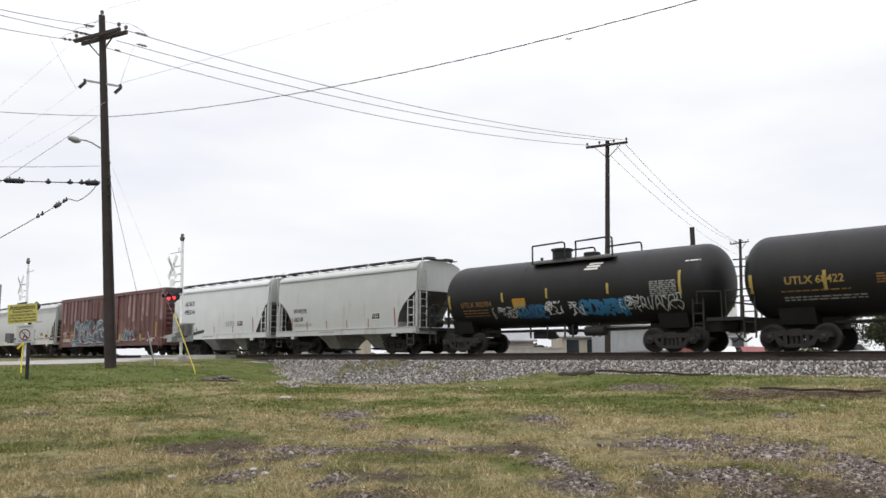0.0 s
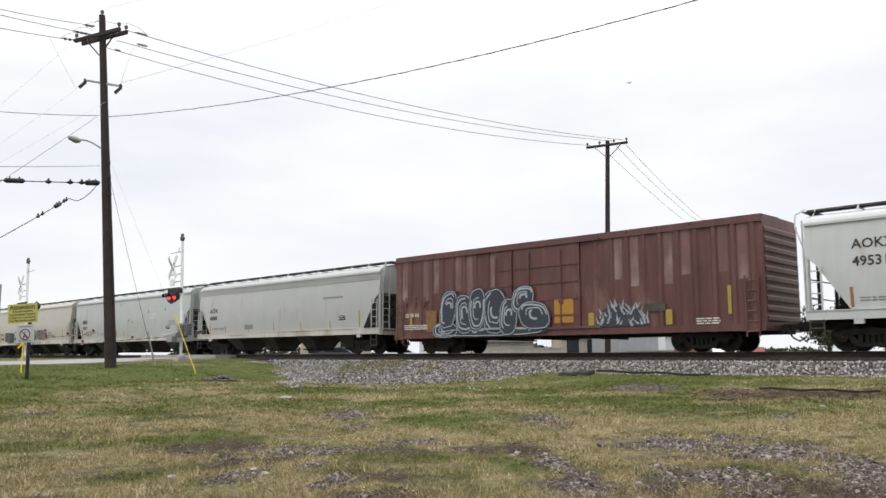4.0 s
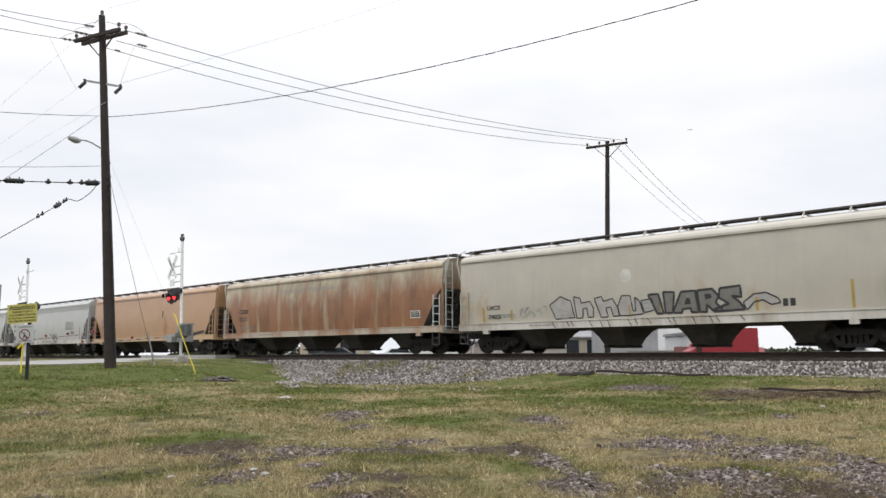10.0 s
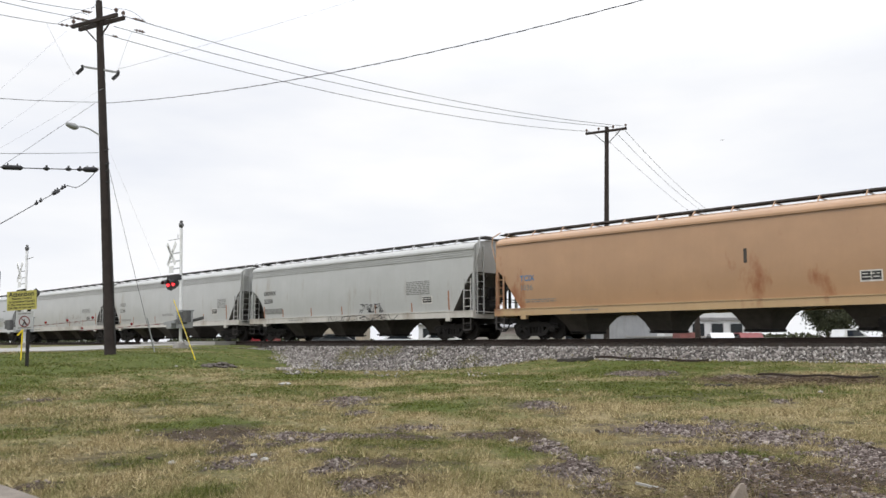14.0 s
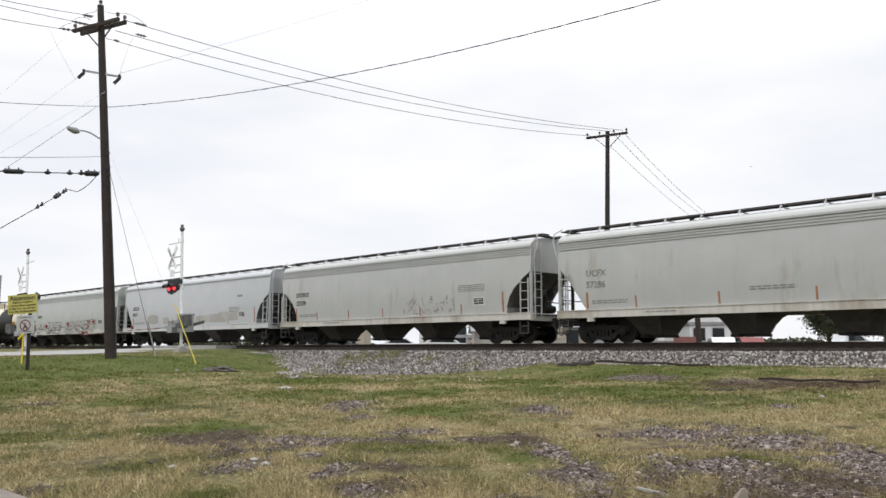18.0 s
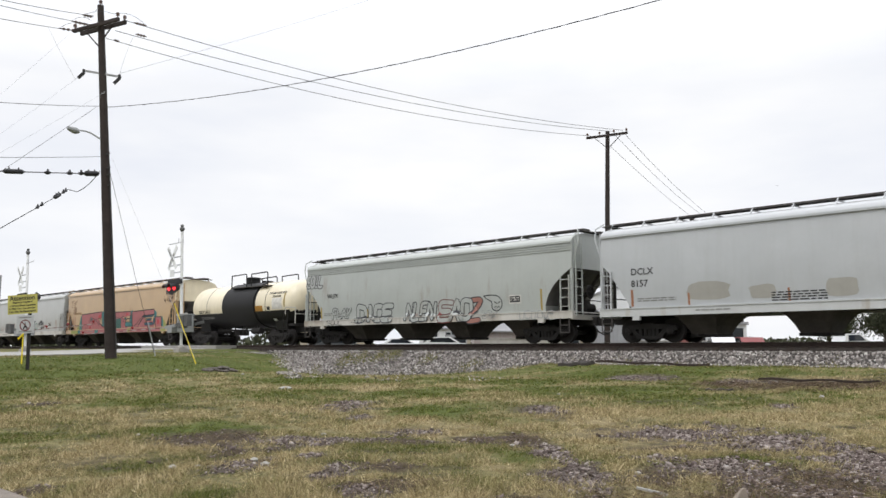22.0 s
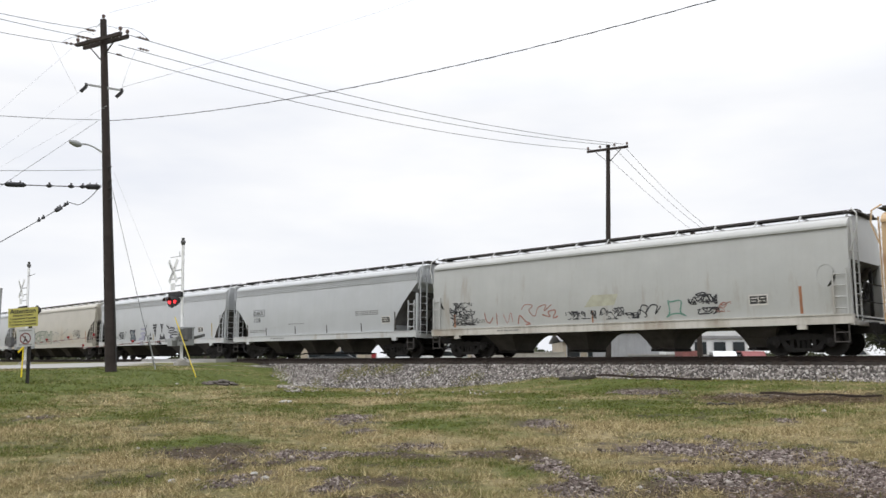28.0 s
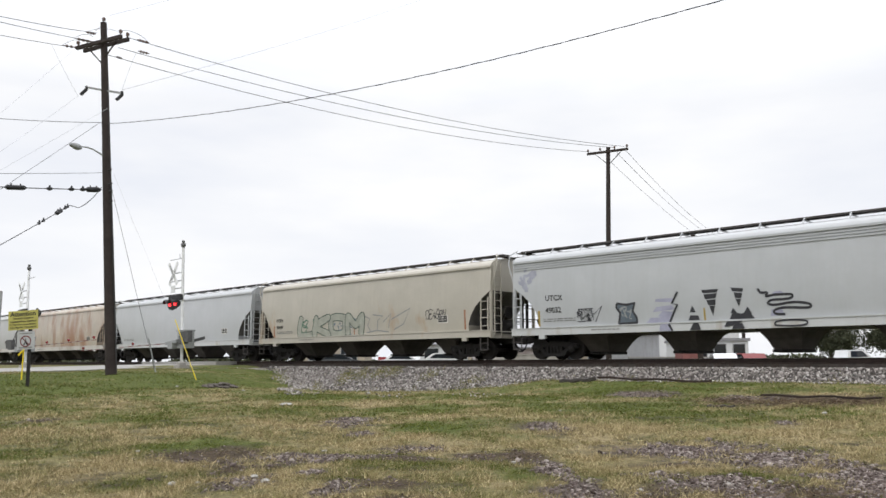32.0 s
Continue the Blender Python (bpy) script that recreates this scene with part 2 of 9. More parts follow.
def ground_sd(s, d):
    """Height of the bare ground s along the track and d towards it from the camera."""
    i, f = between(D_NODES, d)
    j, g = between(S_NODES, s)
    a = HEIGHTS[i][j] * (1 - g) + HEIGHTS[i][j + 1] * g
    b = HEIGHTS[i + 1][j] * (1 - g) + HEIGHTS[i + 1][j + 1] * g
    z = a * (1 - f) + b * f + EYE
    if abs(s) < 90 and -10 < d < 26 and not -57 < s < -39:
        z += 0.05 * noise.noise((s * 0.5, d * 0.5, 1.3)) + 0.02 * noise.noise((s * 1.9, d * 1.9, 4.0))
    return z


def at_sd(s, d, up=0.0):
    p = TRACK @ Vector((s, d - 28.9, 0))
    return Vector((p.x, p.y, ground_sd(s, d) + up))


def ground_xy(x, y):
    p = TRACK_INV @ Vector((x, y, 0))
    return ground_sd(p.x, p.y + 28.9)


def steps(fine0, fine1, step, far0, far1):
    out, v, k = [], fine0, step
    while v > far0:
        k *= 1.5
        v -= k
        out.insert(0, max(v, far0))
    v = fine0
    while v <= fine1:
        out.append(v)
        v += step
    k = step
    while out[-1] < far1:
        k *= 1.5
        out.append(min(out[-1] + k, far1))
    return out


# covers of the lawn: x, y, half width, half depth
GRAVEL = ((-1.85, 16.4, 0.52, 0.8), (-1.4, 14.4, 0.27, 0.31), (-3.4, 11.3, 0.15, 0.29), (-1.9, 11.5, 0.78, 0.45), (-0.4, 12.4, 0.45, 0.38), (-2.3, 9.85, 0.42, 0.5), (-1.6, 10.2, 0.22, 0.22), (-1.2, 8.9, 0.24, 0.45), (-0.7, 7.9, 0.22, 0.3), (1.9, 14.9, 0.42, 0.75), (1.3, 10.1, 0.22, 0.6), (3.4, 11.7, 1.09, 0.75),
          (4.2, 10.6, 0.92, 0.81), (4.8, 9.6, 0.54, 0.72), (4.4, 8.6, 0.4, 0.6), (3.0, 8.65, 0.47, 0.66), (1.35, 8.4, 0.42, 0.75), (3.3, 7.4, 0.28, 0.47), (2.4, 9.5, 0.33, 0.25), (3.5, 6.8, 0.34, 0.5), (5.6, 23.5, 0.8, 0.98), (6.1, 14.8, 0.2, 0.38), (7.6, 21.2, 0.6, 0.65))
DIRT = ((-3.3, 11.8, 0.9, 0.85), (-2.7, 10.7, 0.6, 0.45), (1.1, 11.3, 0.36, 0.85), (0.4, 11.6, 0.39, 0.5), (2.1, 8.35, 0.5, 0.6), (2.3, 6.8, 0.6, 0.5), (3.8, 8.0, 0.66, 0.8), (1.4, 7.3, 0.3, 0.5), (8.7, 20.2, 1.9, 1.5), (2.9, 8.0, 0.6, 0.8), (-0.6, 11.4, 0.56, 0.4), (-0.5, 8.1, 0.59, 0.42), (-0.6, 9.2, 0.42, 0.3), (0.7, 7.4, 0.36, 0.24),
        (2.9, 10.3, 0.82, 0.36), (-8.2, 17.1, 0.42, 0.59), (2.8, 7.2, 1.0, 0.7), (-4.1, 8.3, 0.35, 0.3), (-3.1, 7.6, 0.37, 0.28))
GREEN = ((-12.9, 29.4, 5.2, 6.0), (-11.2, 24.0, 2.5, 7.0), (-9.6, 30.0, 2.8, 6.0), (-7.4, 37.0, 2.6, 9.0), (-3.5, 9.8, 0.55, 0.72), (-2.8, 10.4, 0.6, 0.5), (-3.8, 13.1, 0.92, 0.74), (-2.2, 7.7, 0.32, 0.58), (0.9, 9.5, 0.3, 0.59), (6.1, 26.0, 2.6, 2.8), (-0.1, 19.9, 1.2, 2.0), (2.1, 21.4, 1.05, 2.6), (4.3, 18.6, 1.5, 2.4),
         (-6.4, 17.6, 1.05, 2.2), (6.9, 16.5, 1.6, 1.4), (-0.2, 15.2, 0.9, 0.9), (-3.4, 23.5, 1.6, 1.6), (-9.8, 44.0, 1.6, 5.0), (-11.4, 46.0, 2.6, 5.0), (3.3, 9.3, 0.4, 0.2))
STRAW = ((-4.7, 10.3, 0.95, 2.5), (-8.8, 21.3, 1.4, 2.6), (-6.4, 15.7, 1.32, 1.0), (-2.4, 14.8, 1.9, 1.2), (2.6, 14.1, 0.9, 1.4), (5.8, 12.8, 1.15, 1.8), (-1.4, 20.5, 1.6, 1.8), (-0.3, 13.1, 1.4, 0.9), (0.0, 7.3, 0.7, 0.7), (-3.2, 9.0, 0.5, 0.9), (0.5, 21.6, 2.7, 1.5), (-1.2, 7.3, 0.4, 0.5), (0.9, 7.8, 0.35, 0.4), (-1.0, 6.2, 2.5, 0.9))
LATTICE = np.random.RandomState(77).rand(64, 64) * 2 - 1


def vn(x, y, k=0):
    """Smooth lattice noise of whole arrays, about -1 to 1."""
    x, y = np.asarray(x, float) + 17.3 * k, np.asarray(y, float) + 9.7 * k
    i, j = np.floor(x).astype(int), np.floor(y).astype(int)
    f, g = x - i, y - j
    f, g = f * f * (3 - 2 * f), g * g * (3 - 2 * g)
    a, b, c, d = LATTICE[i % 64, j % 64], LATTICE[(i + 1) % 64, j % 64], LATTICE[i % 64, (j + 1) % 64], LATTICE[(i + 1) % 64, (j + 1) % 64]
    return (a * (1 - f) + b * f) * (1 - g) + (c * (1 - f) + d * f) * g


def patches(rows, x, y):
    best = np.full(np.shape(x), -3.0)
    for cx, cy, a, b in rows:
        best = np.maximum(best, 1.0 - np.sqrt(((x - cx) / a) ** 2 + ((y - cy) / b) ** 2))
    return best


def tongue(x, y):
    """The tongue of stones that has spilt from the ballast's end down over the lawn, above 0 inside it."""
    a = np.asarray(x, float) / np.maximum(y, 1.0) + 0.014 * vn(np.asarray(y) * 0.45, np.asarray(x) * 0.2, 21) + 0.006 * vn(np.asarray(x) * 3.0, np.asarray(y) * 2.0, 22)
    side = np.minimum(a + 0.186, -0.150 - a) / 0.018
    reach = (y - 26.0 - 9.0 * np.clip((a + 0.172) / 0.02, 0, 1)) / 5.0 + 0.5 * vn(np.asarray(x) * 2.2, np.asarray(y) * 0.9, 23)
    return np.where(np.asarray(y) < 46.5, np.minimum(side, reach), -3.0)


def cover_at(x, y):
    """Bare dirt, gravel and lushness of the lawn, each 0 to 1."""
    x, y = np.asarray(x, float), np.asarray(y, float)
    n1, n2, n3 = vn(x * 0.8, y * 0.9, 1), vn(x * 2.3, y * 2.4, 2), vn(x * 6.5, y * 6.5, 3)
    gravel = np.clip(patches(GRAVEL, x, y) * 1.1 + 0.36 + 0.30 * n1 + 0.45 * n2 + 0.45 * n3, 0, 1)
    dirt = np.clip(patches(DIRT, x, y) * 1.25 + 0.40 + 0.35 * n1 + 0.5 * n2 + 0.5 * n3, 0, 0.95)
    worn = np.clip(0.75 * vn(x * 0.6, y * 0.7, 4) + 0.5 * n2 + 0.6 * n3 - 0.36 + 0.14 * np.clip((15 - y) / 4, 0, 1), 0, 0.9) * np.clip((24 - y) / 8, 0, 1)
    dirt = np.maximum(np.maximum(dirt, worn), np.clip(patches(GRAVEL, x, y) * 0.9 + 0.55 + 0.35 * n2 + 0.4 * n3, 0, 0.85))
    gravel = np.maximum(gravel, np.clip(tongue(x, y) * 0.9 + 0.45 * n3 + 0.3 * n2, 0, 0.9))
    far = np.clip((y - 12.0) / 12.0, 0, 1)
    lush = 0.36 + 0.24 * far + 0.62 * np.clip(patches(GREEN, x, y) + 0.35, 0, 0.8) - 0.36 * np.clip(patches(STRAW, x, y) + 0.2, 0, 0.8)
    lush = lush + 0.24 * vn(x * 0.55, y * 0.6, 5) + 0.24 * n1 + 0.30 * n2 + 0.28 * n3
    return dirt, gravel, np.clip((lush - 0.48) * 1.05 + 0.5, 0, 1)


def ground_material():
    m = bpy.data.materials.new("worn_grass_and_dirt")
    m.use_nodes = True
    nt = m.node_tree
    b = nt.nodes["Principled BSDF"]
    b.inputs["Roughness"].default_value, b.inputs["Specular IOR Level"].default_value = 0.95, 0.15
    co = nt.nodes.new("ShaderNodeTexCoord")
    at = nt.nodes.new("ShaderNodeAttribute")
    at.attribute_name = "cover"
    sep = nt.nodes.new("ShaderNodeSeparateColor")
    nt.links.new(at.outputs["Color"], sep.inputs[0])

    def tex(s, detail=6, rough=0.6):
        n = nt.nodes.new("ShaderNodeTexNoise")
        n.inputs["Scale"].default_value, n.inputs["Detail"].default_value, n.inputs["Roughness"].default_value = s, detail, rough
        nt.links.new(co.outputs["Object"], n.inputs["Vector"])
        return n.outputs["Fac"]

    def ramp(v, stops):
        r = nt.nodes.new("ShaderNodeValToRGB")
        for i, (p, c) in enumerate(stops):
            e = r.color_ramp.elements[i] if i < 2 else r.color_ramp.elements.new(p)
            e.position, e.color = p, (*c, 1)
        nt.links.new(v, r.inputs[0])
        return r.outputs[0]

    def mix(f, a, z):
        x = nt.nodes.new("ShaderNodeMix")
        x.data_type = "RGBA"
        nt.links.new(f, x.inputs["Factor"])
        nt.links.new(a, x.inputs["A"])
        nt.links.new(z, x.inputs["B"])
        return x.outputs["Result"]
    dry = ramp(tex(11.0, 8, 0.78), [(0.36, (0.092, 0.070, 0.037)), (0.64, (0.350, 0.288, 0.155))])
    lush = ramp(tex(10.0, 8, 0.78), [(0.36, (0.028, 0.038, 0.008)), (0.64, (0.118, 0.142, 0.033))])
    dirt = ramp(tex(13.0, 8, 0.8), [(0.36, (0.022, 0.015, 0.010)), (0.66, (0.092, 0.066, 0.046))])
    grit = ramp(tex(22.0, 8, 0.8), [(0.36, (0.036, 0.028, 0.024)), (0.66, (0.165, 0.138, 0.122))])
    c = mix(sep.outputs[1], dry, lush)
    c = mix(sep.outputs[0], c, dirt)
    c = mix(sep.outputs[2], c, grit)
    nt.links.new(c, b.inputs["Base Color"])
    bp = nt.nodes.new("ShaderNodeBump")
    bp.inputs["Strength"].default_value, bp.inputs["Distance"].default_value = 0.9, 0.05
    nt.links.new(tex(16.0, 6, 0.75), bp.inputs["Height"])
    nt.links.new(bp.outputs[0], b.inputs["Normal"])
    return m


M_GROUND = ground_material()
M_ROAD = material("sun_bleached_asphalt", (0.30, 0.293, 0.278), 0.9, 0, 0.22, 1.2, 0.4, 40)
M_BALLAST = material("grey_ballast_bed", (0.075, 0.068, 0.063), 0.95, 0, 0.5, 8.0, 1.0, 26)


def build_ground():
    xs, ys = steps(-46, 8, 0.16, -2600, 2600), steps(3, 27, 0.15, -2600, 2600)
    vs, fs = [], []
    for d in ys:
        for s in xs:
            p = TRACK @ Vector((s, d - 28.9, 0))
            vs.append((p.x, p.y, ground_sd(s, d)))
    n = len(xs)
    for j in range(len(ys) - 1):
        for i in range(n - 1):
            fs.append((j * n + i, j * n + i + 1, (j + 1) * n + i + 1, (j + 1) * n + i))
    me = bpy.data.meshes.new("ground")
    me.from_pydata(vs, [], fs)
    me.materials.append(M_GROUND)
    me.shade_smooth()
    cover = me.color_attributes.new("cover", "FLOAT_COLOR", "POINT")
    V = np.array(vs)
    dirt, gravel, lush = cover_at(V[:, 0], V[:, 1])
    near = (np.abs(V[:, 0]) < 45) & (V[:, 1] > 0) & (V[:, 1] < 60)
    col = np.stack([np.where(near, dirt, 0.25), np.where(near, lush, 0.6), np.where(near, gravel, 0.0), np.ones(len(V))], 1)
    cover.data.foreach_set("color", col.astype(np.float32).reshape(-1))
    tagged(new("ground", me), "patchy lawn of green and straw-coloured grass with bare gravel", "ground", kind="structure")


def sheet(name, s0, s1, ds, mat, up, label, category):
    vs, fs = [], []
    for d in ds:
        for s in (s0, (s0 + s1) / 2, s1):
            q = at_sd(s, d, up)
            vs.append((q.x, q.y, q.z))
    for j in range(len(ds) - 1):
        for i in range(2):
            k = j * 3 + i
            fs.append((k, k + 1, k + 4, k + 3))
    n = len(vs)
    low = [(x, y, z - 0.25) for x, y, z in vs]
    edge = [j * 3 for j in range(len(ds))] + [(len(ds) - 1) * 3 + 1] + [j * 3 + 2 for j in reversed(range(len(ds)))] + [1]
    fs += [(a, b, b + n, a + n) for a, b in zip(edge, edge[1:] + edge[:1])]
    M = (vs + low, fs)
    return tagged(new(name, mesh_of(name, M, mat)), label, category, kind="structure")


build_ground()
sheet("road", -55.5, -40.5, [-60 + 4 * i for i in range(21)] + [26.8], M_ROAD, 0.05, "pale grey road running up to the level crossing", "road")
sheet("road", -55.5, -40.5, [31.0 + 6 * i for i in range(20)], M_ROAD, 0.05, "pale grey road beyond the level crossing", "road")

# ---- track ----
def build_track():
    line = (-520.0, 420.0)
    M = start()
    prof = [(-4.6, -1.86), (-1.62, -0.37), (-1.30, -0.35), (1.30, -0.35), (4.6, -1.2), (4.6, -2.4), (-4.6, -2.4)]
    sec = [line[0], -62, -56, -44, -36, 40, line[1]]
    for a, b in zip(sec, sec[1:]):
        if (a, b) == (-56, -44):
            continue
        solid(M, [[(x, y, z) for y, z in prof] for x in (a, b)])
    bed = new("track_bed", mesh_of("track_bed", M, M_BALLAST))
    bed.matrix_basis = TRACK
    tagged(bed, "bank of grey crushed stone carrying the railway track", "track bed", kind="structure")
    track = thing("railway_track", TRACK, "single railway track with rusty steel rails on dark timber ties", "railway track", kind="structure")
    rail = [(-0.075, -0.185), (0.075, -0.185), (0.07, -0.165), (0.012, -0.145), (0.010, -0.05), (0.036, -0.035), (0.036, -0.006), (0.028, -0.001), (-0.028, -0.001), (-0.036, -0.006), (-0.036, -0.035), (-0.010, -0.05), (-0.012, -0.145), (-0.07, -0.165)]
    for y in (-0.754, 0.754):
        M = start()
        solid(M, [[(x, y + a, z) for a, z in rail] for x in (line[0], 0, line[1])])
        r = part("rail", M, M_RAIL, track, "rusty steel rail with a polished head")
        T = start()
        box(T, line[0], line[1], y - 0.026, y + 0.026, -0.002, 0.002)
        part("running_surface", T, M_RAILTOP, r)
    tie = start()
    box(tie, -0.115, 0.115, -1.3, 1.3, -0.36, -0.185)
    tie_me = mesh_of("tie", tie, M_TIE)
    rnd = random.Random(4)
    x = -45.2
    while x < 12:
        part("tie", tie_me, M_TIE, track, at=pose(x, rnd.uniform(-0.05, 0.05), 0, 0, 0, rnd.uniform(-1.2, 1.2)))
        x += 0.52
    # one dark fill between the ties, so the strip along the rails is continuous
    C = start()
    box(C, -45.5, 200, -1.285, 1.285, -0.37, -0.205)
    part("dark_ballast", C, material("dark_brown_ballast", (0.058, 0.049, 0.043), 0.9, 0, 0.5, 9.0, 1.0, 26), track, "dark brown stone between the ties")
    far = start()
    x = 12.2
    while x < 200:
        box(far, x - 0.115, x + 0.115, -1.3, 1.3, -0.36, -0.185)
        x += 0.52
    x = -57.0
    while x > -300:
        box(far, x - 0.115, x + 0.115, -1.3, 1.3, -0.36, -0.185)
        x -= 0.52
    tagged(part("ties", far, M_TIE, track), kind="stuff")
    for y0, y1, end in ((-2.3, -0.84, -46.0), (-0.67, 0.67, -43.0), (0.84, 2.3, -40.6)):
        P = start()
        x = -55.5
        while x < end:
            box(P, x, x + 2.46, y0, y1, -0.3, -0.012)
            x += 2.5
        part("crossing_panel", P, M_ROAD, track, "concrete level crossing panels")


build_track()

# ---- the train ----
# seconds and metres that the whole train has rolled on
ROLLED = ((0, 0), (4, 42.22), (8, 84.21), (12, 126.1), (16, 167.97), (20, 209.86), (24, 251.75), (28, 293.6), (32, 335.3))
TRAIN = []


def paint(name, col, streak=0.25, rust=0.0, vary=0.12, streak_col=(0.20, 0.17, 0.13), rust_col=(0.24, 0.09, 0.035), rough=0.28, tint=None, runs=0.0):
    return material(name, col, rough, 0, vary, 0.8, 0.05, 14, spec=0.62, tint=tint, streak=streak, streak_col=streak_col, rust=rust, rust_col=rust_col, runs=runs)


# darker than the car paint: shade on the down-facing sheets is in this colour
M_SLOPE = material("shade_dark_slope_sheet", (0.135, 0.13, 0.124), 0.8, 0, 0.4, 1.5, 0.2, 20, streak=0.5, streak_col=(0.08, 0.072, 0.065))
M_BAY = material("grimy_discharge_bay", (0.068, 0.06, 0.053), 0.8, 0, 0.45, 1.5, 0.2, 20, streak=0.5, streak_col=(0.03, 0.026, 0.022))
M_BAYPALE = material("dusty_pale_bay", (0.30, 0.29, 0.27), 0.8, 0, 0.35, 1.5, 0.2, 20, streak=0.5, streak_col=(0.08, 0.07, 0.06))
M_WALK = material("dull_walk_grating", (0.075, 0.068, 0.064), 0.7, 0.3, 0.4, 4.0)
M_MARK_Y = material("yellow_reflector_tape", (0.34, 0.245, 0.06), 0.5, 0, 0.2, 5.0)
M_MARK_O = material("faded_orange_tape", (0.30, 0.13, 0.065), 0.5, 0, 0.25, 5.0)
M_LETTER = material("black_stencil_paint", (0.035, 0.035, 0.035), 0.7, 0, 0.4, 6.0)
M_GREYTXT = material("thin_grey_stencil", (0.22, 0.22, 0.21), 0.7, 0, 0.4, 6.0)
M_GREYBOX = material("grey_box_outline", (0.20, 0.21, 0.21), 0.7, 0, 0.3, 6.0)
M_PALETXT = material("pale_stencil_paint", (0.62, 0.60, 0.56), 0.7, 0, 0.3, 6.0)
M_GOLD = material("dull_gold_stencil", (0.30, 0.20, 0.05), 0.6, 0, 0.3, 6.0)
M_ORGTXT = material("brown_orange_stencil", (0.20, 0.105, 0.035), 0.6, 0, 0.3, 6.0)
M_PLACARD = material("orange_yellow_placard", (0.38, 0.19, 0.03), 0.6, 0, 0.2, 6.0)
M_BLUETXT = material("blue_stencil_paint", (0.05, 0.18, 0.36), 0.6, 0, 0.3, 6.0)
SPRAY = {}


def spray(name, col):
    if name not in SPRAY:
        SPRAY[name] = material(name + "_spray_paint", col, 0.6, 0, 0.22, 3.0)
    return SPRAY[name]


def make_truck():
    """The meshes of one two-axle bogie, rail heads at z = 0, shared by all cars."""
    side = start()
    a, b = -0.09, 0.09
    top = [(-1.18, 0.46), (-1.15, 0.62), (-0.55, 0.70), (0.55, 0.70), (1.15, 0.62), (1.18, 0.46), (0.85, 0.44), (0.42, 0.53), (-0.42, 0.53), (-0.85, 0.44)]
    solid(side, [[(x, yy, z) for x, z in top] for yy in (a, b)])
    for s in (-1, 1):
        low = [(0.78 * s, 0.50), (0.60 * s, 0.50), (0.36 * s, 0.24), (0.40 * s, 0.16), (0.56 * s, 0.18)]
        solid(side, [[(x, yy, z) for x, z in low] for yy in (a, b)])
        box(side, 0.36 * s - 0.06, 0.36 * s + 0.06, a, b, 0.2, 0.58)
        lathe(side, [(-0.13, 0.17), (0.10, 0.17)], "y", 12, (0.889 * s, 0, 0.457))
    box(side, -0.44, 0.44, a, b, 0.13, 0.25)
    for s in (-0.17, 0.0, 0.17):
        rod(side, (s, 0, 0.24), (s, 0, 0.54), 0.075, 8)
    bolster = start()
    box(bolster, -0.2, 0.2, -1.1, 1.1, 0.50, 0.74)
    lathe(bolster, [(0.74, 0.3), (0.86, 0.28)], "z", 14)
    box(bolster, -0.75, -0.62, -0.9, 0.9, 0.3, 0.42)
    box(bolster, 0.62, 0.75, -0.9, 0.9, 0.3, 0.42)
    beam(bolster, (-0.7, 0.3, 0.36), (0, 0.3, 0.56), 0.08, 0.1)
    beam(bolster, (0.7, -0.3, 0.36), (0, -0.3, 0.56), 0.08, 0.1)
    wheel = start()
    prof = [(-0.07, 0.40), (-0.065, 0.455), (0.05, 0.457), (0.06, 0.478), (0.085, 0.470), (0.07, 0.38), (0.02, 0.36), (0.0, 0.18), (0.05, 0.15), (0.05, 0.08), (-0.05, 0.08), (-0.05, 0.15), (-0.03, 0.36), (-0.07, 0.38)]
    for k in (-1, 1):
        lathe(wheel, [(-a * k + 0.755 * k, r) for a, r in prof], "y", 28)
    rod(wheel, (0, -1.0, 0), (0, 1.0, 0), 0.085, 12)
    for k in (-1, 1):
        lathe(wheel, [(k * 1.0, 0.11), (k * 1.14, 0.11), (k * 1.16, 0.08), (k * 1.18, 0.04)], "y", 12)
        for i in range(3):
            q = i * 2.094
            rod(wheel, (0.075 * math.cos(q), k * 1.14, 0.075 * math.sin(q)), (0.075 * math.cos(q), k * 1.185, 0.075 * math.sin(q)), 0.018, 6)
    return mesh_of("side_frame", side, M_STEEL), mesh_of("bolster", bolster, M_STEEL), mesh_of("wheelset", wheel, M_WHEEL, True)


SIDE_FRAME, BOLSTER, WHEELSET = make_truck()
WHEELS = {-0.889: [], 0.889: []}


def add_truck(car, x):
    body = part("truck", BOLSTER, M_STEEL, car, "dark grimy two-axle bogie", at=pose(x, 0, 0))
    for k in (-1, 1):
        part("side_frame", SIDE_FRAME, M_STEEL, body, at=pose(0, 1.0 * k, 0))
    for w in WHEELS:
        WHEELS[w].append(part("wheelset", WHEELSET, M_WHEEL, body, at=pose(w, 0, 0.457)))


def add_coupler(car, x, s, z=0.85):
    M = start()
    beam(M, (x - 0.3 * s, 0, z), (x + 0.42 * s, 0, z), 0.16, 0.2)
    c = x + 0.5 * s
    box(M, c - 0.15, c + 0.15, -0.17, 0.17, z - 0.17, z + 0.17)
    part("coupler", M, M_STEEL, car)
    H = start()
    pipe(H, [(x, -0.35, z - 0.05), (x + 0.2 * s, -0.33, z - 0.38), (x + 0.4 * s, -0.28, z - 0.5), (x + 0.6 * s, -0.2, z - 0.34)], 0.03)
    part("air_hose", H, M_BLACK, car)


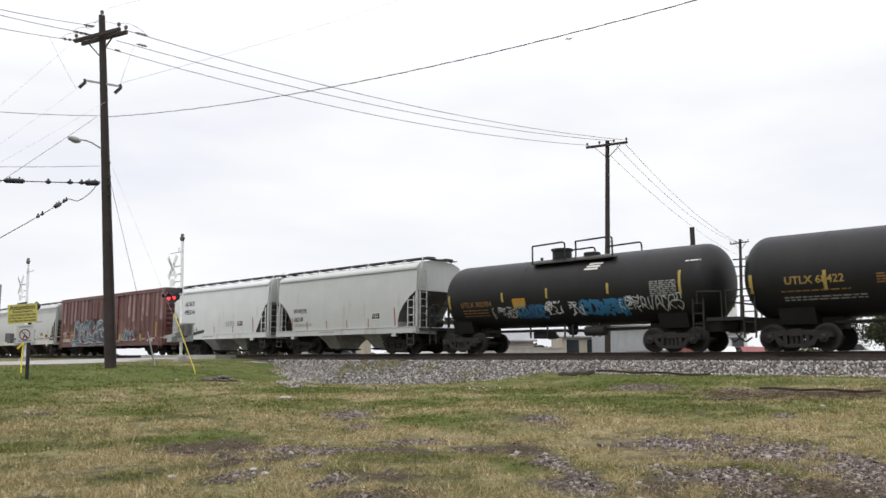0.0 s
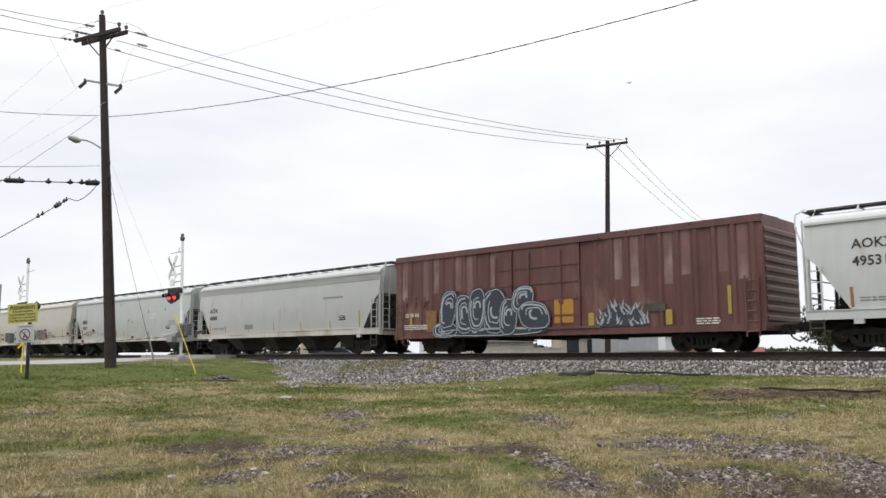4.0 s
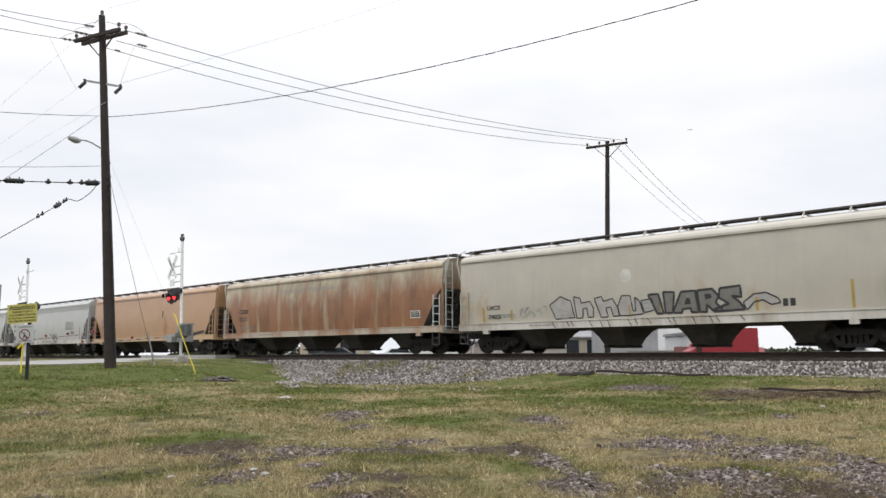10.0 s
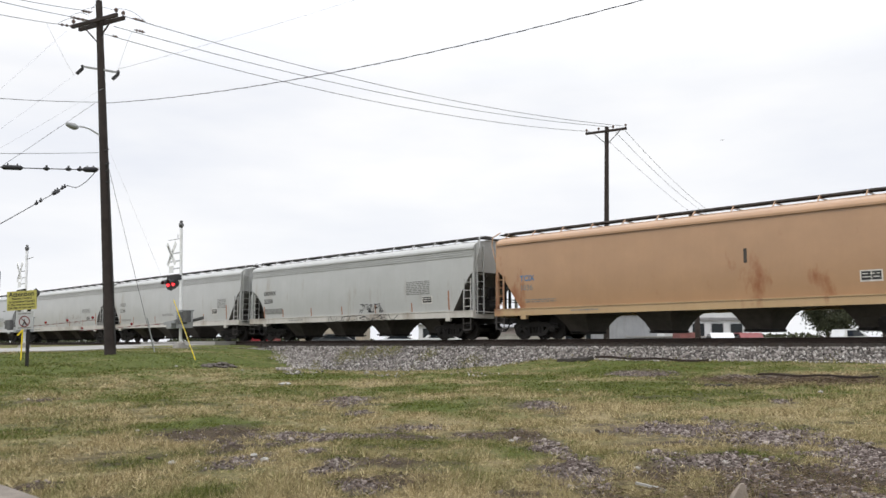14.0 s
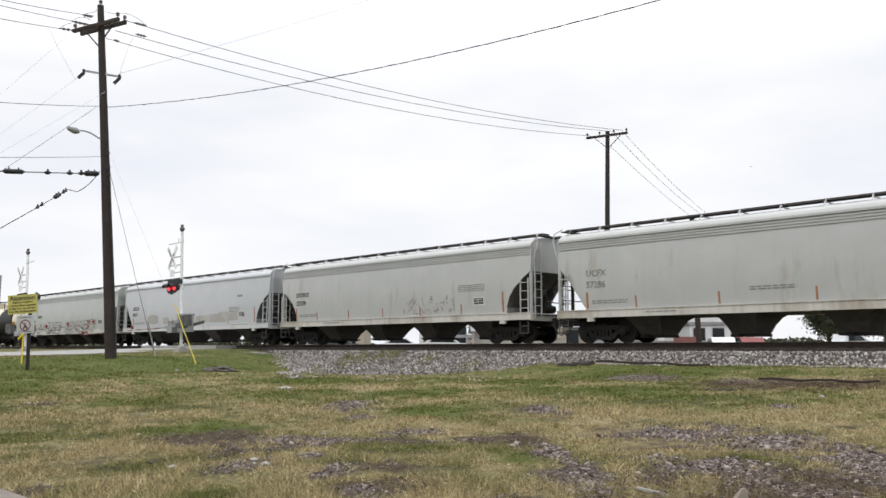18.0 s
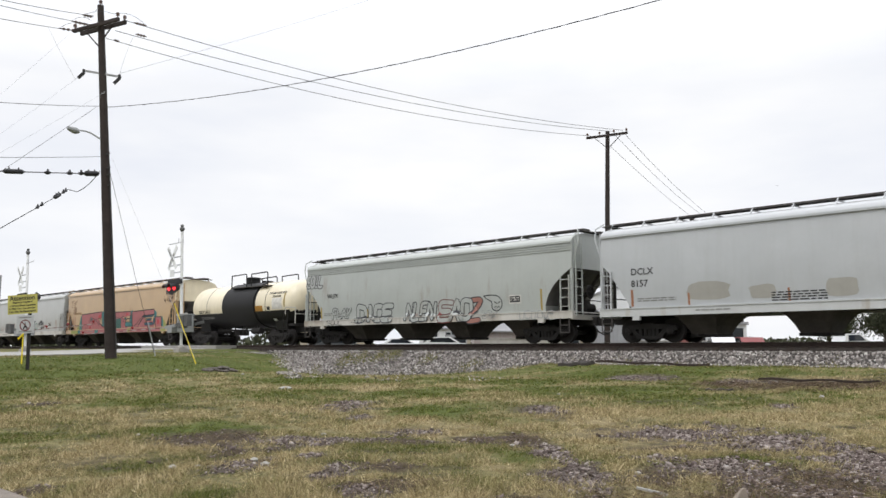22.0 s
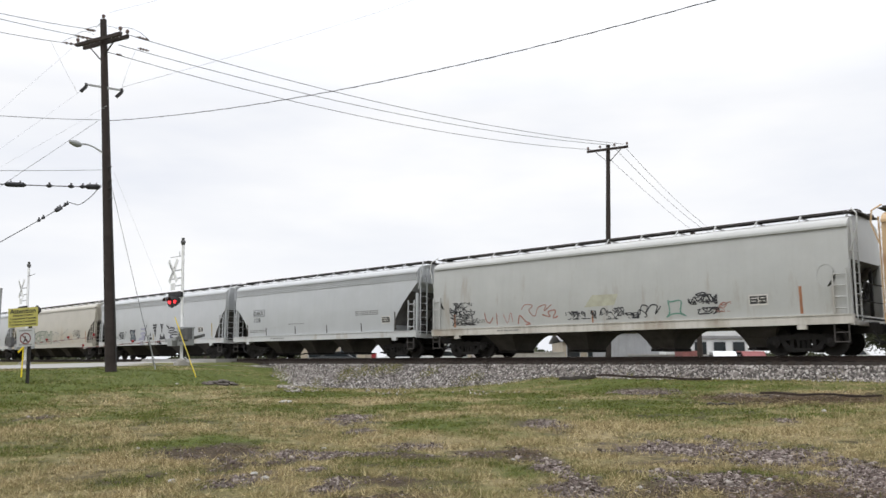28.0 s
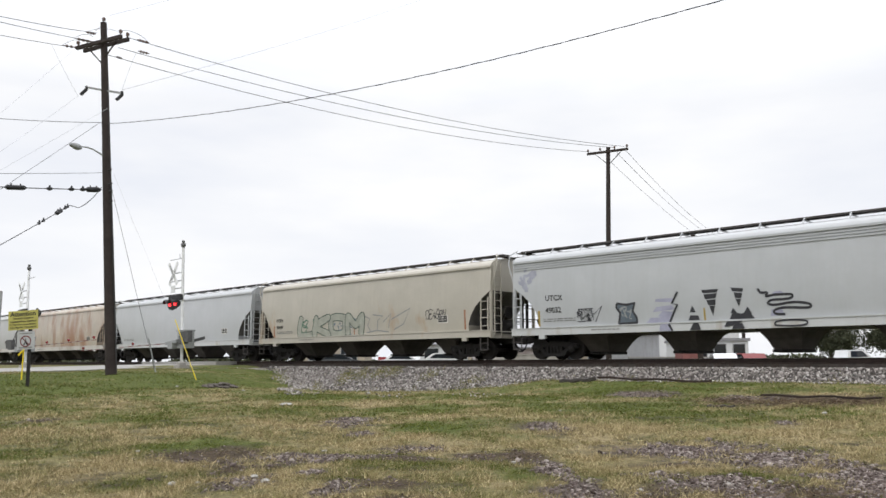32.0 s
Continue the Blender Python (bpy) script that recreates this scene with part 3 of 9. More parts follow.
def ladder(x0, x1, y, z0, z1, rungs, r=0.02):
    M = start()
    for x in (x0, x1):
        beam(M, (x, y, z0), (x, y, z1), 0.05, 0.045)
    for i in range(rungs):
        z = z0 + (z1 - z0) * (i + 0.5) / rungs
        rod(M, (x0, y, z), (x1, y, z), r, 5)
    return M


# strokes of plain capitals on a 4 by 6 grid
STROKES = {"S": "45 36 16 05 04 13 33 42 41 30 10 01", "O": "10 01 05 16 36 45 41 30 10", "U": "06 01 10 30 41 46", "L": "06 00 40", "D": "00 06 26 45 41 20 00", "I": "20 26",
           "C": "45 36 16 05 01 10 30 41", "E": "46 06 03 33 03 00 40", "W": "06 10 23 30 46", "A": "00 26 40 32 12", "R": "00 06 36 45 44 33 03 40", "N": "00 06 40 46", "H": "06 00 03 43 46 40",
           "K": "06 00 03 46 03 40", "M": "00 06 23 46 40", "T": "06 46 26 20", "P": "00 06 36 45 44 33 03", "V": "06 20 46", "X": "00 46 23 06 40", "Z": "06 46 00 40", "Q": "10 01 05 16 36 45 41 30 10 22 40", "F": "00 06 46 06 03 33", "B": "00 06 36 45 44 33 03 33 42 41 30 00", "Y": "06 23 46 23 20", "G": "45 36 16 05 01 10 30 41 43 23", "J": "46 41 30 10 01"}


def curve_points(pts, n=5):
    out = []
    p = [pts[0]] + list(pts) + [pts[-1]]
    for i in range(1, len(p) - 2):
        for k in range(n):
            t = k / n
            q = []
            for j in (0, 1):
                a, b, c, d = p[i - 1][j], p[i][j], p[i + 1][j], p[i + 2][j]
                q.append(0.5 * (2 * b + (c - a) * t + (2 * a - 5 * b + 4 * c - d) * t * t + (3 * b - a - 3 * c + d) * t ** 3))
            out.append(tuple(q))
    return out + [pts[-1]]


def ribbon(M, pts, w, skin, lift, z_low=None):
    """A painted stroke of width w along (x, z) points on the surface y = -skin(z), standing lift proud of it."""
    vs, fs = [], []
    for i, (x, z) in enumerate(pts):
        a, b = pts[max(0, i - 1)], pts[min(len(pts) - 1, i + 1)]
        dx, dz = b[0] - a[0], b[1] - a[1]
        L = math.hypot(dx, dz) or 1.0
        for s in (-1, 1):
            xx, zz = x - dz / L * w / 2 * s, z + dx / L * w / 2 * s
            vs.append((xx, -skin(zz) - lift, zz))
    for i in range(len(pts) - 1):
        fs.append((2 * i, 2 * i + 1, 2 * i + 3, 2 * i + 2))
    add(M, vs, fs)


def letter_strokes(text, x, z, cell, height, rng, slant=0.0, wobble=0.12):
    out = []
    for ch in text:
        raw = STROKES.get(ch)
        if raw:
            pts = []
            for q in raw.split():
                u, v = int(q[0]) / 4, int(q[1]) / 6
                pts.append((x + cell * 0.82 * u + slant * v * height + rng.uniform(-wobble, wobble) * cell * 0.5, z + height * v + rng.uniform(-wobble, wobble) * height * 0.4))
            out.append(pts)
        x += cell
    return out


def graffiti(car, skin, x, z, width, height, line, fill=None, text=None, seed=1, n=5, thick=0.06, fat=0.2, slant=0.1, rough=0.12):
    """Spray-painted strokes: the letters of text, or loops with no meaning."""
    rng = random.Random(seed)
    glyphs = text or "".join(rng.choice("SOUCWEARDNZ") for _ in range(n))
    strokes = letter_strokes(glyphs, x, z, width / len(glyphs), height, rng, slant, rough if text else 0.42)
    if fill:
        for i, s in enumerate(strokes):
            F, O = start(), start()
            c = curve_points(s)
            up = 0.005 + 0.008 * (i % 2)
            ribbon(O, c, fat + 2 * thick, skin, up)
            ribbon(F, c, fat, skin, up + 0.004)
            for x0, z0 in (c[0], c[-1], *s[1:-1]):
                for N, r, lift in ((O, fat / 2 + thick, up + 0.0012), (F, fat / 2, up + 0.0052)):
                    ring = [(x0 + r * math.cos(0.5236 * q), z0 + r * math.sin(0.5236 * q)) for q in range(12)]
                    add(N, [(a, -skin(b) - lift, b) for a, b in ring], [tuple(range(12))])
            part("spray_fill", F, fill, part("spray_outline", O, line, car))
    else:
        O = start()
        for s in strokes:
            ribbon(O, curve_points(s), thick, skin, 0.007)
        tagged(part("spray_tag", O, line, car), kind="stuff")


def painted(car, skin, polys, mat, lift, name="spray_fill", joined=False):
    """Flat painted shapes, each a convex ring of (x, z) corners on the side sheet."""
    M = start()
    for ring in polys:
        cx, cz = sum(p[0] for p in ring) / len(ring), sum(p[1] for p in ring) / len(ring)
        fine = []
        for a, b in zip(ring, ring[1:] + ring[:1]):
            fine += [(a[0] + (b[0] - a[0]) * i / 4, a[1] + (b[1] - a[1]) * i / 4) for i in range(4)]
        n = len(fine)
        mid = [((x + cx) / 2, (z + cz) / 2) for x, z in fine]
        vs = [(x, -skin(z) - lift, z) for x, z in fine + mid + [(cx, cz)]]
        add(M, vs, [(i, (i + 1) % n, n + (i + 1) % n, n + i) for i in range(n)] + [(n + i, n + (i + 1) % n, 2 * n) for i in range(n)])
        if not joined:
            part(name, M, mat, car)
            M = start()
    if joined:
        tagged(part(name, M, mat, car), kind="stuff")


def outlines(car, skin, polys, mat, w, lift, name="spray_outline"):
    for ring in polys:
        M, pts = start(), []
        for a, b in zip(ring, ring[1:] + ring[:1]):
            pts += [(a[0] + (b[0] - a[0]) * i / 4, a[1] + (b[1] - a[1]) * i / 4) for i in range(4)]
        ribbon(M, pts + pts[:1], w, skin, lift)
        part(name, M, mat, car)


def tag_heap(car, skin, x, z, w, h, mat, seed, count=14, thick=0.035):
    """A dense scrawl: many short crooked strokes heaped together."""
    rng = random.Random(seed)
    M = start()
    for _ in range(count):
        a, b = x + rng.random() * w, z + rng.random() * h
        pts = [(a, b)]
        for k in range(rng.randint(2, 5)):
            a += rng.uniform(-0.16, 0.2)
            b += rng.uniform(-0.2, 0.2)
            pts.append((min(max(a, x), x + w), min(max(b, z), z + h)))
        ribbon(M, curve_points(pts, 3), thick * rng.uniform(0.6, 1.3), skin, 0.007)
    tagged(part("spray_tag", M, mat, car), kind="stuff")


def plate(car, name, skin, x0, x1, z0, z1, mat, lift=0.006, label=""):
    M = start()
    n = max(2, int((z1 - z0) / 0.12) + 1)
    vs, fs = [], []
    for i in range(n + 1):
        z = z0 + (z1 - z0) * i / n
        for q in (lift, -0.03):
            vs += [(x0, -skin(z) - q, z), (x1, -skin(z) - q, z)]
    for i in range(n):
        k = 4 * i
        fs += [(k, k + 1, k + 5, k + 4), (k, k + 4, k + 6, k + 2), (k + 1, k + 3, k + 7, k + 5)]
    add(M, vs, fs)
    return part(name, M, mat, car, label)


def lettering(car, skin, text, x, z, size, mat):
    vs, fs = words(text, size)
    M = start()
    add(M, [(a + x, -skin(c + z) - 0.008 + b, c + z) for a, b, c in vs], fs)
    return part("lettering", M, mat, car)


def small_print(car, skin, x, z, w, rows, mat, seed=0, gap=0.085, h=0.045):
    """Lines of writing too small to read, as bars broken into words."""
    rng = random.Random(seed)
    M = start()
    for i in range(rows):
        zz, xx = z - i * gap, x
        while xx < x + w:
            L = min(rng.uniform(0.10, 0.32), x + w - xx)
            y = -skin(zz) - 0.007
            add(M, [(xx, y, zz), (xx + L, y, zz), (xx + L, -skin(zz + h) - 0.007, zz + h), (xx, -skin(zz + h) - 0.007, zz + h)], [(0, 1, 2, 3)])
            xx += L + 0.05
    tagged(part("small_print", M, mat, car), kind="stuff")


def hopper_skin(z, eave=4.12):
    f = (z - 1.12) / (eave - 1.12)
    return 1.50 + 0.09 * math.sin(math.pi * min(1, max(0, f * 0.92 + 0.04)))


def cut_line(kind):
    """Distance from the car's end and height of the bottom of its side sheet."""
    if kind == "arc":
        return [(0.0, 3.05), (0.45, 2.76), (0.9, 2.38), (1.2, 1.97), (1.36, 1.55), (1.37, 1.12)]
    if kind == "tall_arc":
        return [(0.0, 3.6), (0.4, 3.2), (0.95, 2.65), (1.4, 2.1), (1.66, 1.6), (1.67, 1.12)]
    return [(0.0, 3.05), (0.3, 2.80), (1.42, 1.13), (1.43, 1.12)]


def end_plate(car, e, h, mat, hole):
    """Side sheet carried on to the car's end, with or without an oval hand hole."""
    x0, x1, z0, z1 = h - 1.3, h - 0.02, 1.2, 3.3
    cx, cz, rx, rz = h - 0.72, 2.55, 0.30, 0.36
    n = 24
    for k in (-1, 1):
        M = start()
        vs, fs = [], []
        for lift in (0.0, 0.02):
            for ring in (0, 1):
                for i in range(n):
                    a = 6.28319 * i / n
                    if ring == 0:
                        u, v = cx + rx * math.cos(a), cz + rz * math.sin(a)
                    else:
                        c, s = math.cos(a), math.sin(a)
                        q = 1 / max(abs(c), abs(s))
                        u, v = cx + c * q * ((x1 - cx) if c > 0 else (cx - x0)), cz + s * q * ((z1 - cz) if s > 0 else (cz - z0))
                    vs.append((u * e, k * (hopper_skin(v) - lift), v))
        for i in range(n):
            j = (i + 1) % n
            fs += [(i, j, n + j, n + i), (2 * n + i, 2 * n + j, 3 * n + j, 3 * n + i), (i, j, 2 * n + j, 2 * n + i)]
        if not hole:
            fs += [tuple(range(n)), tuple(range(2 * n, 3 * n))]
        add(M, vs, fs)
        part("end_side_sheet", M, mat, car)


def hopper_car(left, right, label, col, ends=("diag", "diag"), bays=4, top=4.72, sill=None, ribs=False, bay_col=None, eave=4.12, brackets=True, marks=None, mark_mat=None, cots=True, end_col=None, end_face=None):
    """Covered hopper car: bowed side sheets, sloped ends, discharge bays, roof walk, ladders."""
    L = right - left
    h = L / 2
    car = thing("hopper_car", TRACK @ pose((left + right) / 2, 0, 0), label, "hopper car", "freight train cars")
    TRAIN.append((car, (left + right) / 2))
    sill = sill or col
    st = [(-h + a, z) for a, z in cut_line(ends[0])]
    st += [(-h + 2.2 + (L - 4.4) * i / 6, 1.12) for i in range(7)]
    st += [(h - a, z) for a, z in reversed(cut_line(ends[1]))]

    def section(x, zb):
        pts = []
        for i in range(7):
            z = zb + (eave - zb) * i / 6
            pts.append((x, -hopper_skin(z, eave), z))
        roof = [(1.545, eave + 0.04), (1.51, eave + 0.13), (1.36, eave + 0.25), (0.98, eave + 0.37), (0.45, eave + 0.44)]
        pts += [(x, -w, z) for w, z in roof]
        return pts + [(x, -y, z) for _, y, z in reversed(pts)]
    M = start()
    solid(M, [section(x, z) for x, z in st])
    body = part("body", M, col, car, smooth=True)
    body.data.materials.append(M_SLOPE)                   # grimy slope sheets, with the overhang's shade put into their colour
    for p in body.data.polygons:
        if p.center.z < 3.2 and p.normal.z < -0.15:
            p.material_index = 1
    if end_face:
        body.data.materials.append(end_face)
        for p in body.data.polygons:
            if abs(p.normal.x) > 0.9:
                p.material_index = 2
    for k in (-1, 1):
        D = start()
        beam(D, (-h, k * 1.555, eave), (h, k * 1.555, eave), 0.06, 0.08)
        part("eave_rail", D, col, car)
        B = start()
        box(B, -h - 0.05, h + 0.05, k * 1.59 - 0.06, k * 1.59 + 0.06, 0.99, 1.27)
        box(B, -h - 0.05, h + 0.05, k * 1.56 - 0.12, k * 1.56 + 0.12, 1.27, 1.30)
        part("side_sill", B, sill, car)
    for e in (-1, 1):
        J = start()
        box(J, e * (h - 1.55) - 0.15, e * (h - 1.55) + 0.15, -1.64, -1.5, 0.84, 1.02)
        part("jacking_pad", J, sill, car)
    for e in (-1, 1):
        U = start()
        box(U, min(e * (h - 2.5), e * (h + 0.25)), max(e * (h - 2.5), e * (h + 0.25)), -0.22, 0.22, 0.72, 1.08)
        part("stub_sill", U, M_STEEL, car)
    pitch = (L - 3.2) / bays if bays > 2 else (L - 4.2) / bays
    for i in range(bays):
        x = -h + (L - pitch * bays) / 2 + pitch * (i + 0.5) + 0.2
        B = start()
        rows = []
        for z, f, y in ((1.14, 0.495, 1.47), (1.075, 0.36, 1.40), (1.0, 0.225, 1.30), (0.88, 0.185, 1.14), (0.62, 0.150, 0.86), (0.26, 0.118, 0.58)):
            w = pitch * f
            rows.append([(x - w, -y, z), (x + w, -y, z), (x + w, y, z), (x - w, y, z)])
        solid(B, rows)
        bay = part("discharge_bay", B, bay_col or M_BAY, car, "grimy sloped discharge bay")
        G = start()
        b = pitch * 0.135
        box(G, x - b, x + b, -0.62, 0.62, 0.2, 0.30)
        rod(G, (x, -1.2, 0.27), (x, 1.2, 0.27), 0.035, 6)
        part("outlet_gate", G, M_STEEL, bay)
    for e, kind in ((-1, ends[0]), (1, ends[1])):
        add_truck(car, e * (h - 1.75))
        add_coupler(car, e * (h + 0.2), e)
        E = start()
        box(E, e * h - 0.06, e * h + 0.06, -1.6, 1.6, 0.95, 1.27)
        part("end_sill", E, sill, car)
        for k in (-1, 1):
            P = start()
            beam(P, (e * (h - 0.04), k * 1.5, 1.25), (e * (h - 0.04), k * 1.5, 3.1), 0.12, 0.1)
            part("corner_post", P, col, car)
            V = start()
            beam(V, (e * (h - 1.5), k * 0.6, 1.25), (e * (h - 0.08), k * 0.6, 2.9), 0.08, 0.14)
            part("end_stiffener", V, M_BAY, car)
        part("side_ladder", ladder(e * (h - 0.50), e * (h - 0.08), -1.66, 1.30, 2.75, 4), end_col or col, car)
        Y = start()
        x = e * (h + 0.10)
        for yy in (-1.42, -0.98):
            beam(Y, (x, yy, 1.1), (x, yy, 4.3), 0.045, 0.045)
        for i in range(9):
            rod(Y, (x, -1.42, 1.25 + 0.34 * i), (x, -0.98, 1.25 + 0.34 * i), 0.018, 5)
        part("end_face_ladder", Y, end_col or col, car)
        R = start()
        pipe(R, [(e * (h + 0.05), -1.5, 3.3), (e * (h + 0.30), -1.5, 4.1), (e * (h + 0.28), -1.45, 4.5), (e * (h + 0.05), -1.2, top - 0.02)], 0.026, 6)
        part("end_handrail", R, end_col or col, car)
        S = start()
        pipe(S, [(e * (h - 0.52), -1.68, 1.0), (e * (h - 0.52), -1.68, 0.42), (e * (h - 0.08), -1.68, 0.42), (e * (h - 0.08), -1.68, 1.0)], 0.024, 6)
        rod(S, (e * (h - 0.52), -1.68, 0.72), (e * (h - 0.08), -1.68, 0.72), 0.02, 6)
        part("sill_step", S, M_WALK, car)
        if kind in ("plate", "oval"):
            end_plate(car, e, h, col, kind == "oval")
        D = start()
        box(D, min(e * (h - 1.35), e * (h + 0.1)), max(e * (h - 1.35), e * (h + 0.1)), -1.46, 1.46, 1.16, 1.22)
        part("end_deck", D, M_STEEL, car)
        A = start()
        for yy in (-0.8, 0.8):
            beam(A, (e * (h - 0.12), yy, 1.22), (e * (h - 0.12), yy, 2.95), 0.1, 0.08)
        for z in (1.75, 2.35):
            rod(A, (e * (h + 0.06), -1.45, z), (e * (h + 0.06), 1.45, z), 0.022, 6)
        part("end_frame", A, M_STEEL, car)
        N = start()
        lathe(N, [(-0.95, 0.05), (-0.9, 0.2), (-0.8, 0.24), (0.8, 0.24), (0.9, 0.2), (0.95, 0.05)], "y", 16, (e * (h - 0.95), 0, 1.62))
        box(N, e * (h - 0.95) - 0.3, e * (h - 0.95) + 0.3, -0.6, -0.5, 1.22, 1.5)
        box(N, e * (h - 0.95) - 0.3, e * (h - 0.95) + 0.3, 0.5, 0.6, 1.22, 1.5)
        part("air_reservoir", N, M_STEEL, car, "dark air reservoir on the end deck")
        if e > 0:
            K = start()
            lathe(K, [(h + 0.10, 0.28), (h + 0.14, 0.28), (h + 0.14, 0.22), (h + 0.10, 0.22)], "x", 20, (0, -0.45, 2.1))
            rod(K, (h + 0.12, -0.73, 2.1), (h + 0.12, -0.17, 2.1), 0.02, 6)
            rod(K, (h - 0.1, -0.45, 2.1), (h + 0.14, -0.45, 2.1), 0.03, 6)
            rod(K, (h + 0.12, -0.45, 1.82), (h + 0.12, -0.45, 2.38), 0.02, 6)
            part("brake_wheel", K, M_STEEL, car)
            Q = start()
            box(Q, h - 0.6, h - 0.15, -0.9, -0.3, 1.3, 1.75)
            rod(Q, (h - 0.55, -0.2, 1.5), (h - 0.55, 0.7, 1.5), 0.18, 12)
            rod(Q, (h - 0.3, -0.5, 1.75), (h - 0.1, -0.45, 2.1), 0.03, 6)
            part("brake_gear", Q, M_STEEL, car)
    for k in (-1, 1):
        W = start()
        box(W, -h - 0.12, h + 0.12, k * 0.62 - 0.24, k * 0.62 + 0.24, top - 0.06, top)
        part("roof_walk", W, M_WALK, car)
    for e in (-1, 1):
        X = start()
        box(X, e * h - 0.18, e * h + 0.18, -1.12, 1.12, top - 0.12, top - 0.086)
        part("end_walk", X, M_WALK, car)
    seams = max(3, round(L / 3.4))
    for i in range(1, seams):
        x = -h + L * i / seams
        if 1.6 < x + h < L - 1.6:
            M = start()
            ribbon(M, [(x, 1.32 + (eave - 1.40) * k / 6) for k in range(7)], 0.03, lambda z: hopper_skin(z, eave), 0.004)
            part("weld_seam", M, col, car)
    n = max(6, round(L / 1.5))
    for i in range(n + 1):
        x = -h + 0.15 + (L - 0.3) * i / n
        R = start()
        beam(R, (x, -1.12, eave + 0.31), (x, -0.84, top - 0.02), 0.04, 0.035)
        beam(R, (x, 1.12, eave + 0.31), (x, 0.84, top - 0.02), 0.04, 0.035)
        box(R, x - 0.02, x + 0.02, -0.9, 0.9, top - 0.125, top - 0.085)
        part("walk_bracket", R, col, car)
    nh = 10
    for i in range(nh):
        x = -h + 0.5 + (L - 1.0) * i / nh
        H = start()
        box(H, x, x + (L - 1.0) / nh - 0.06, -0.36, 0.36, eave + 0.38, eave + 0.465)
        part("hatch_cover", H, M_WALK if i % 3 != 1 else col, car)
    if ribs:
        for k in (0.12, 0.22, 0.32):
            Q = start()
            beam(Q, (-h + 0.04, -hopper_skin(eave - k) - 0.012, eave - k), (h - 0.04, -hopper_skin(eave - k) - 0.012, eave - k), 0.05, 0.045)
            part("side_bead", Q, col, car)
    if marks:
        for i in range(marks):
            x = -h + 1.9 + (L - 4.6) * (i + 0.5) / marks
            plate(car, "reflector_strip", hopper_skin, x - 0.035, x + 0.035, 1.34, 1.78, mark_mat or M_MARK_O)
        plate(car, "reflector_strip", hopper_skin, h - 1.60, h - 1.51, 1.36, 2.25, mark_mat or M_MARK_O)
        plate(car, "reflector_strip", hopper_skin, -h + 1.32, -h + 1.42, 1.36, 2.0, mark_mat or M_MARK_O)
    if cots:
        x = h - 3.3 + (0.0 if cots is True else cots)
        plate(car, "data_panel", hopper_skin, x, x + 0.66, 1.70, 2.06, M_PALETXT, 0.006)
        plate(car, "data_panel", hopper_skin, x + 0.04, x + 0.32, 1.75, 2.02, M_LETTER, 0.010)
        plate(car, "data_panel", hopper_skin, x + 0.345, x + 0.62, 1.75, 2.02, M_LETTER, 0.010)
        small_print(car, lambda z: hopper_skin(z) + 0.006, x + 0.07, 1.93, 0.5, 2, M_PALETXT, int(-left) + 2, 0.1, 0.03)
    small_print(car, hopper_skin, -h + 1.6, 1.62, 1.6, 2, M_GREYTXT, int(-left))
    small_print(car, lambda z: 1.655, -h + 4.0, 1.12, 1.3, 1, M_GREYTXT, int(-left) + 1)
    return car, h


def marks_on(car, h, top_text, low_text, mat=None, x=1.35, z=2.62, size=0.36, drop=0.45):
    lettering(car, hopper_skin, top_text, -h + x, z, size, mat or M_LETTER)
    if low_text:
        lettering(car, hopper_skin, low_text, -h + x, z - drop, size, mat or M_LETTER)


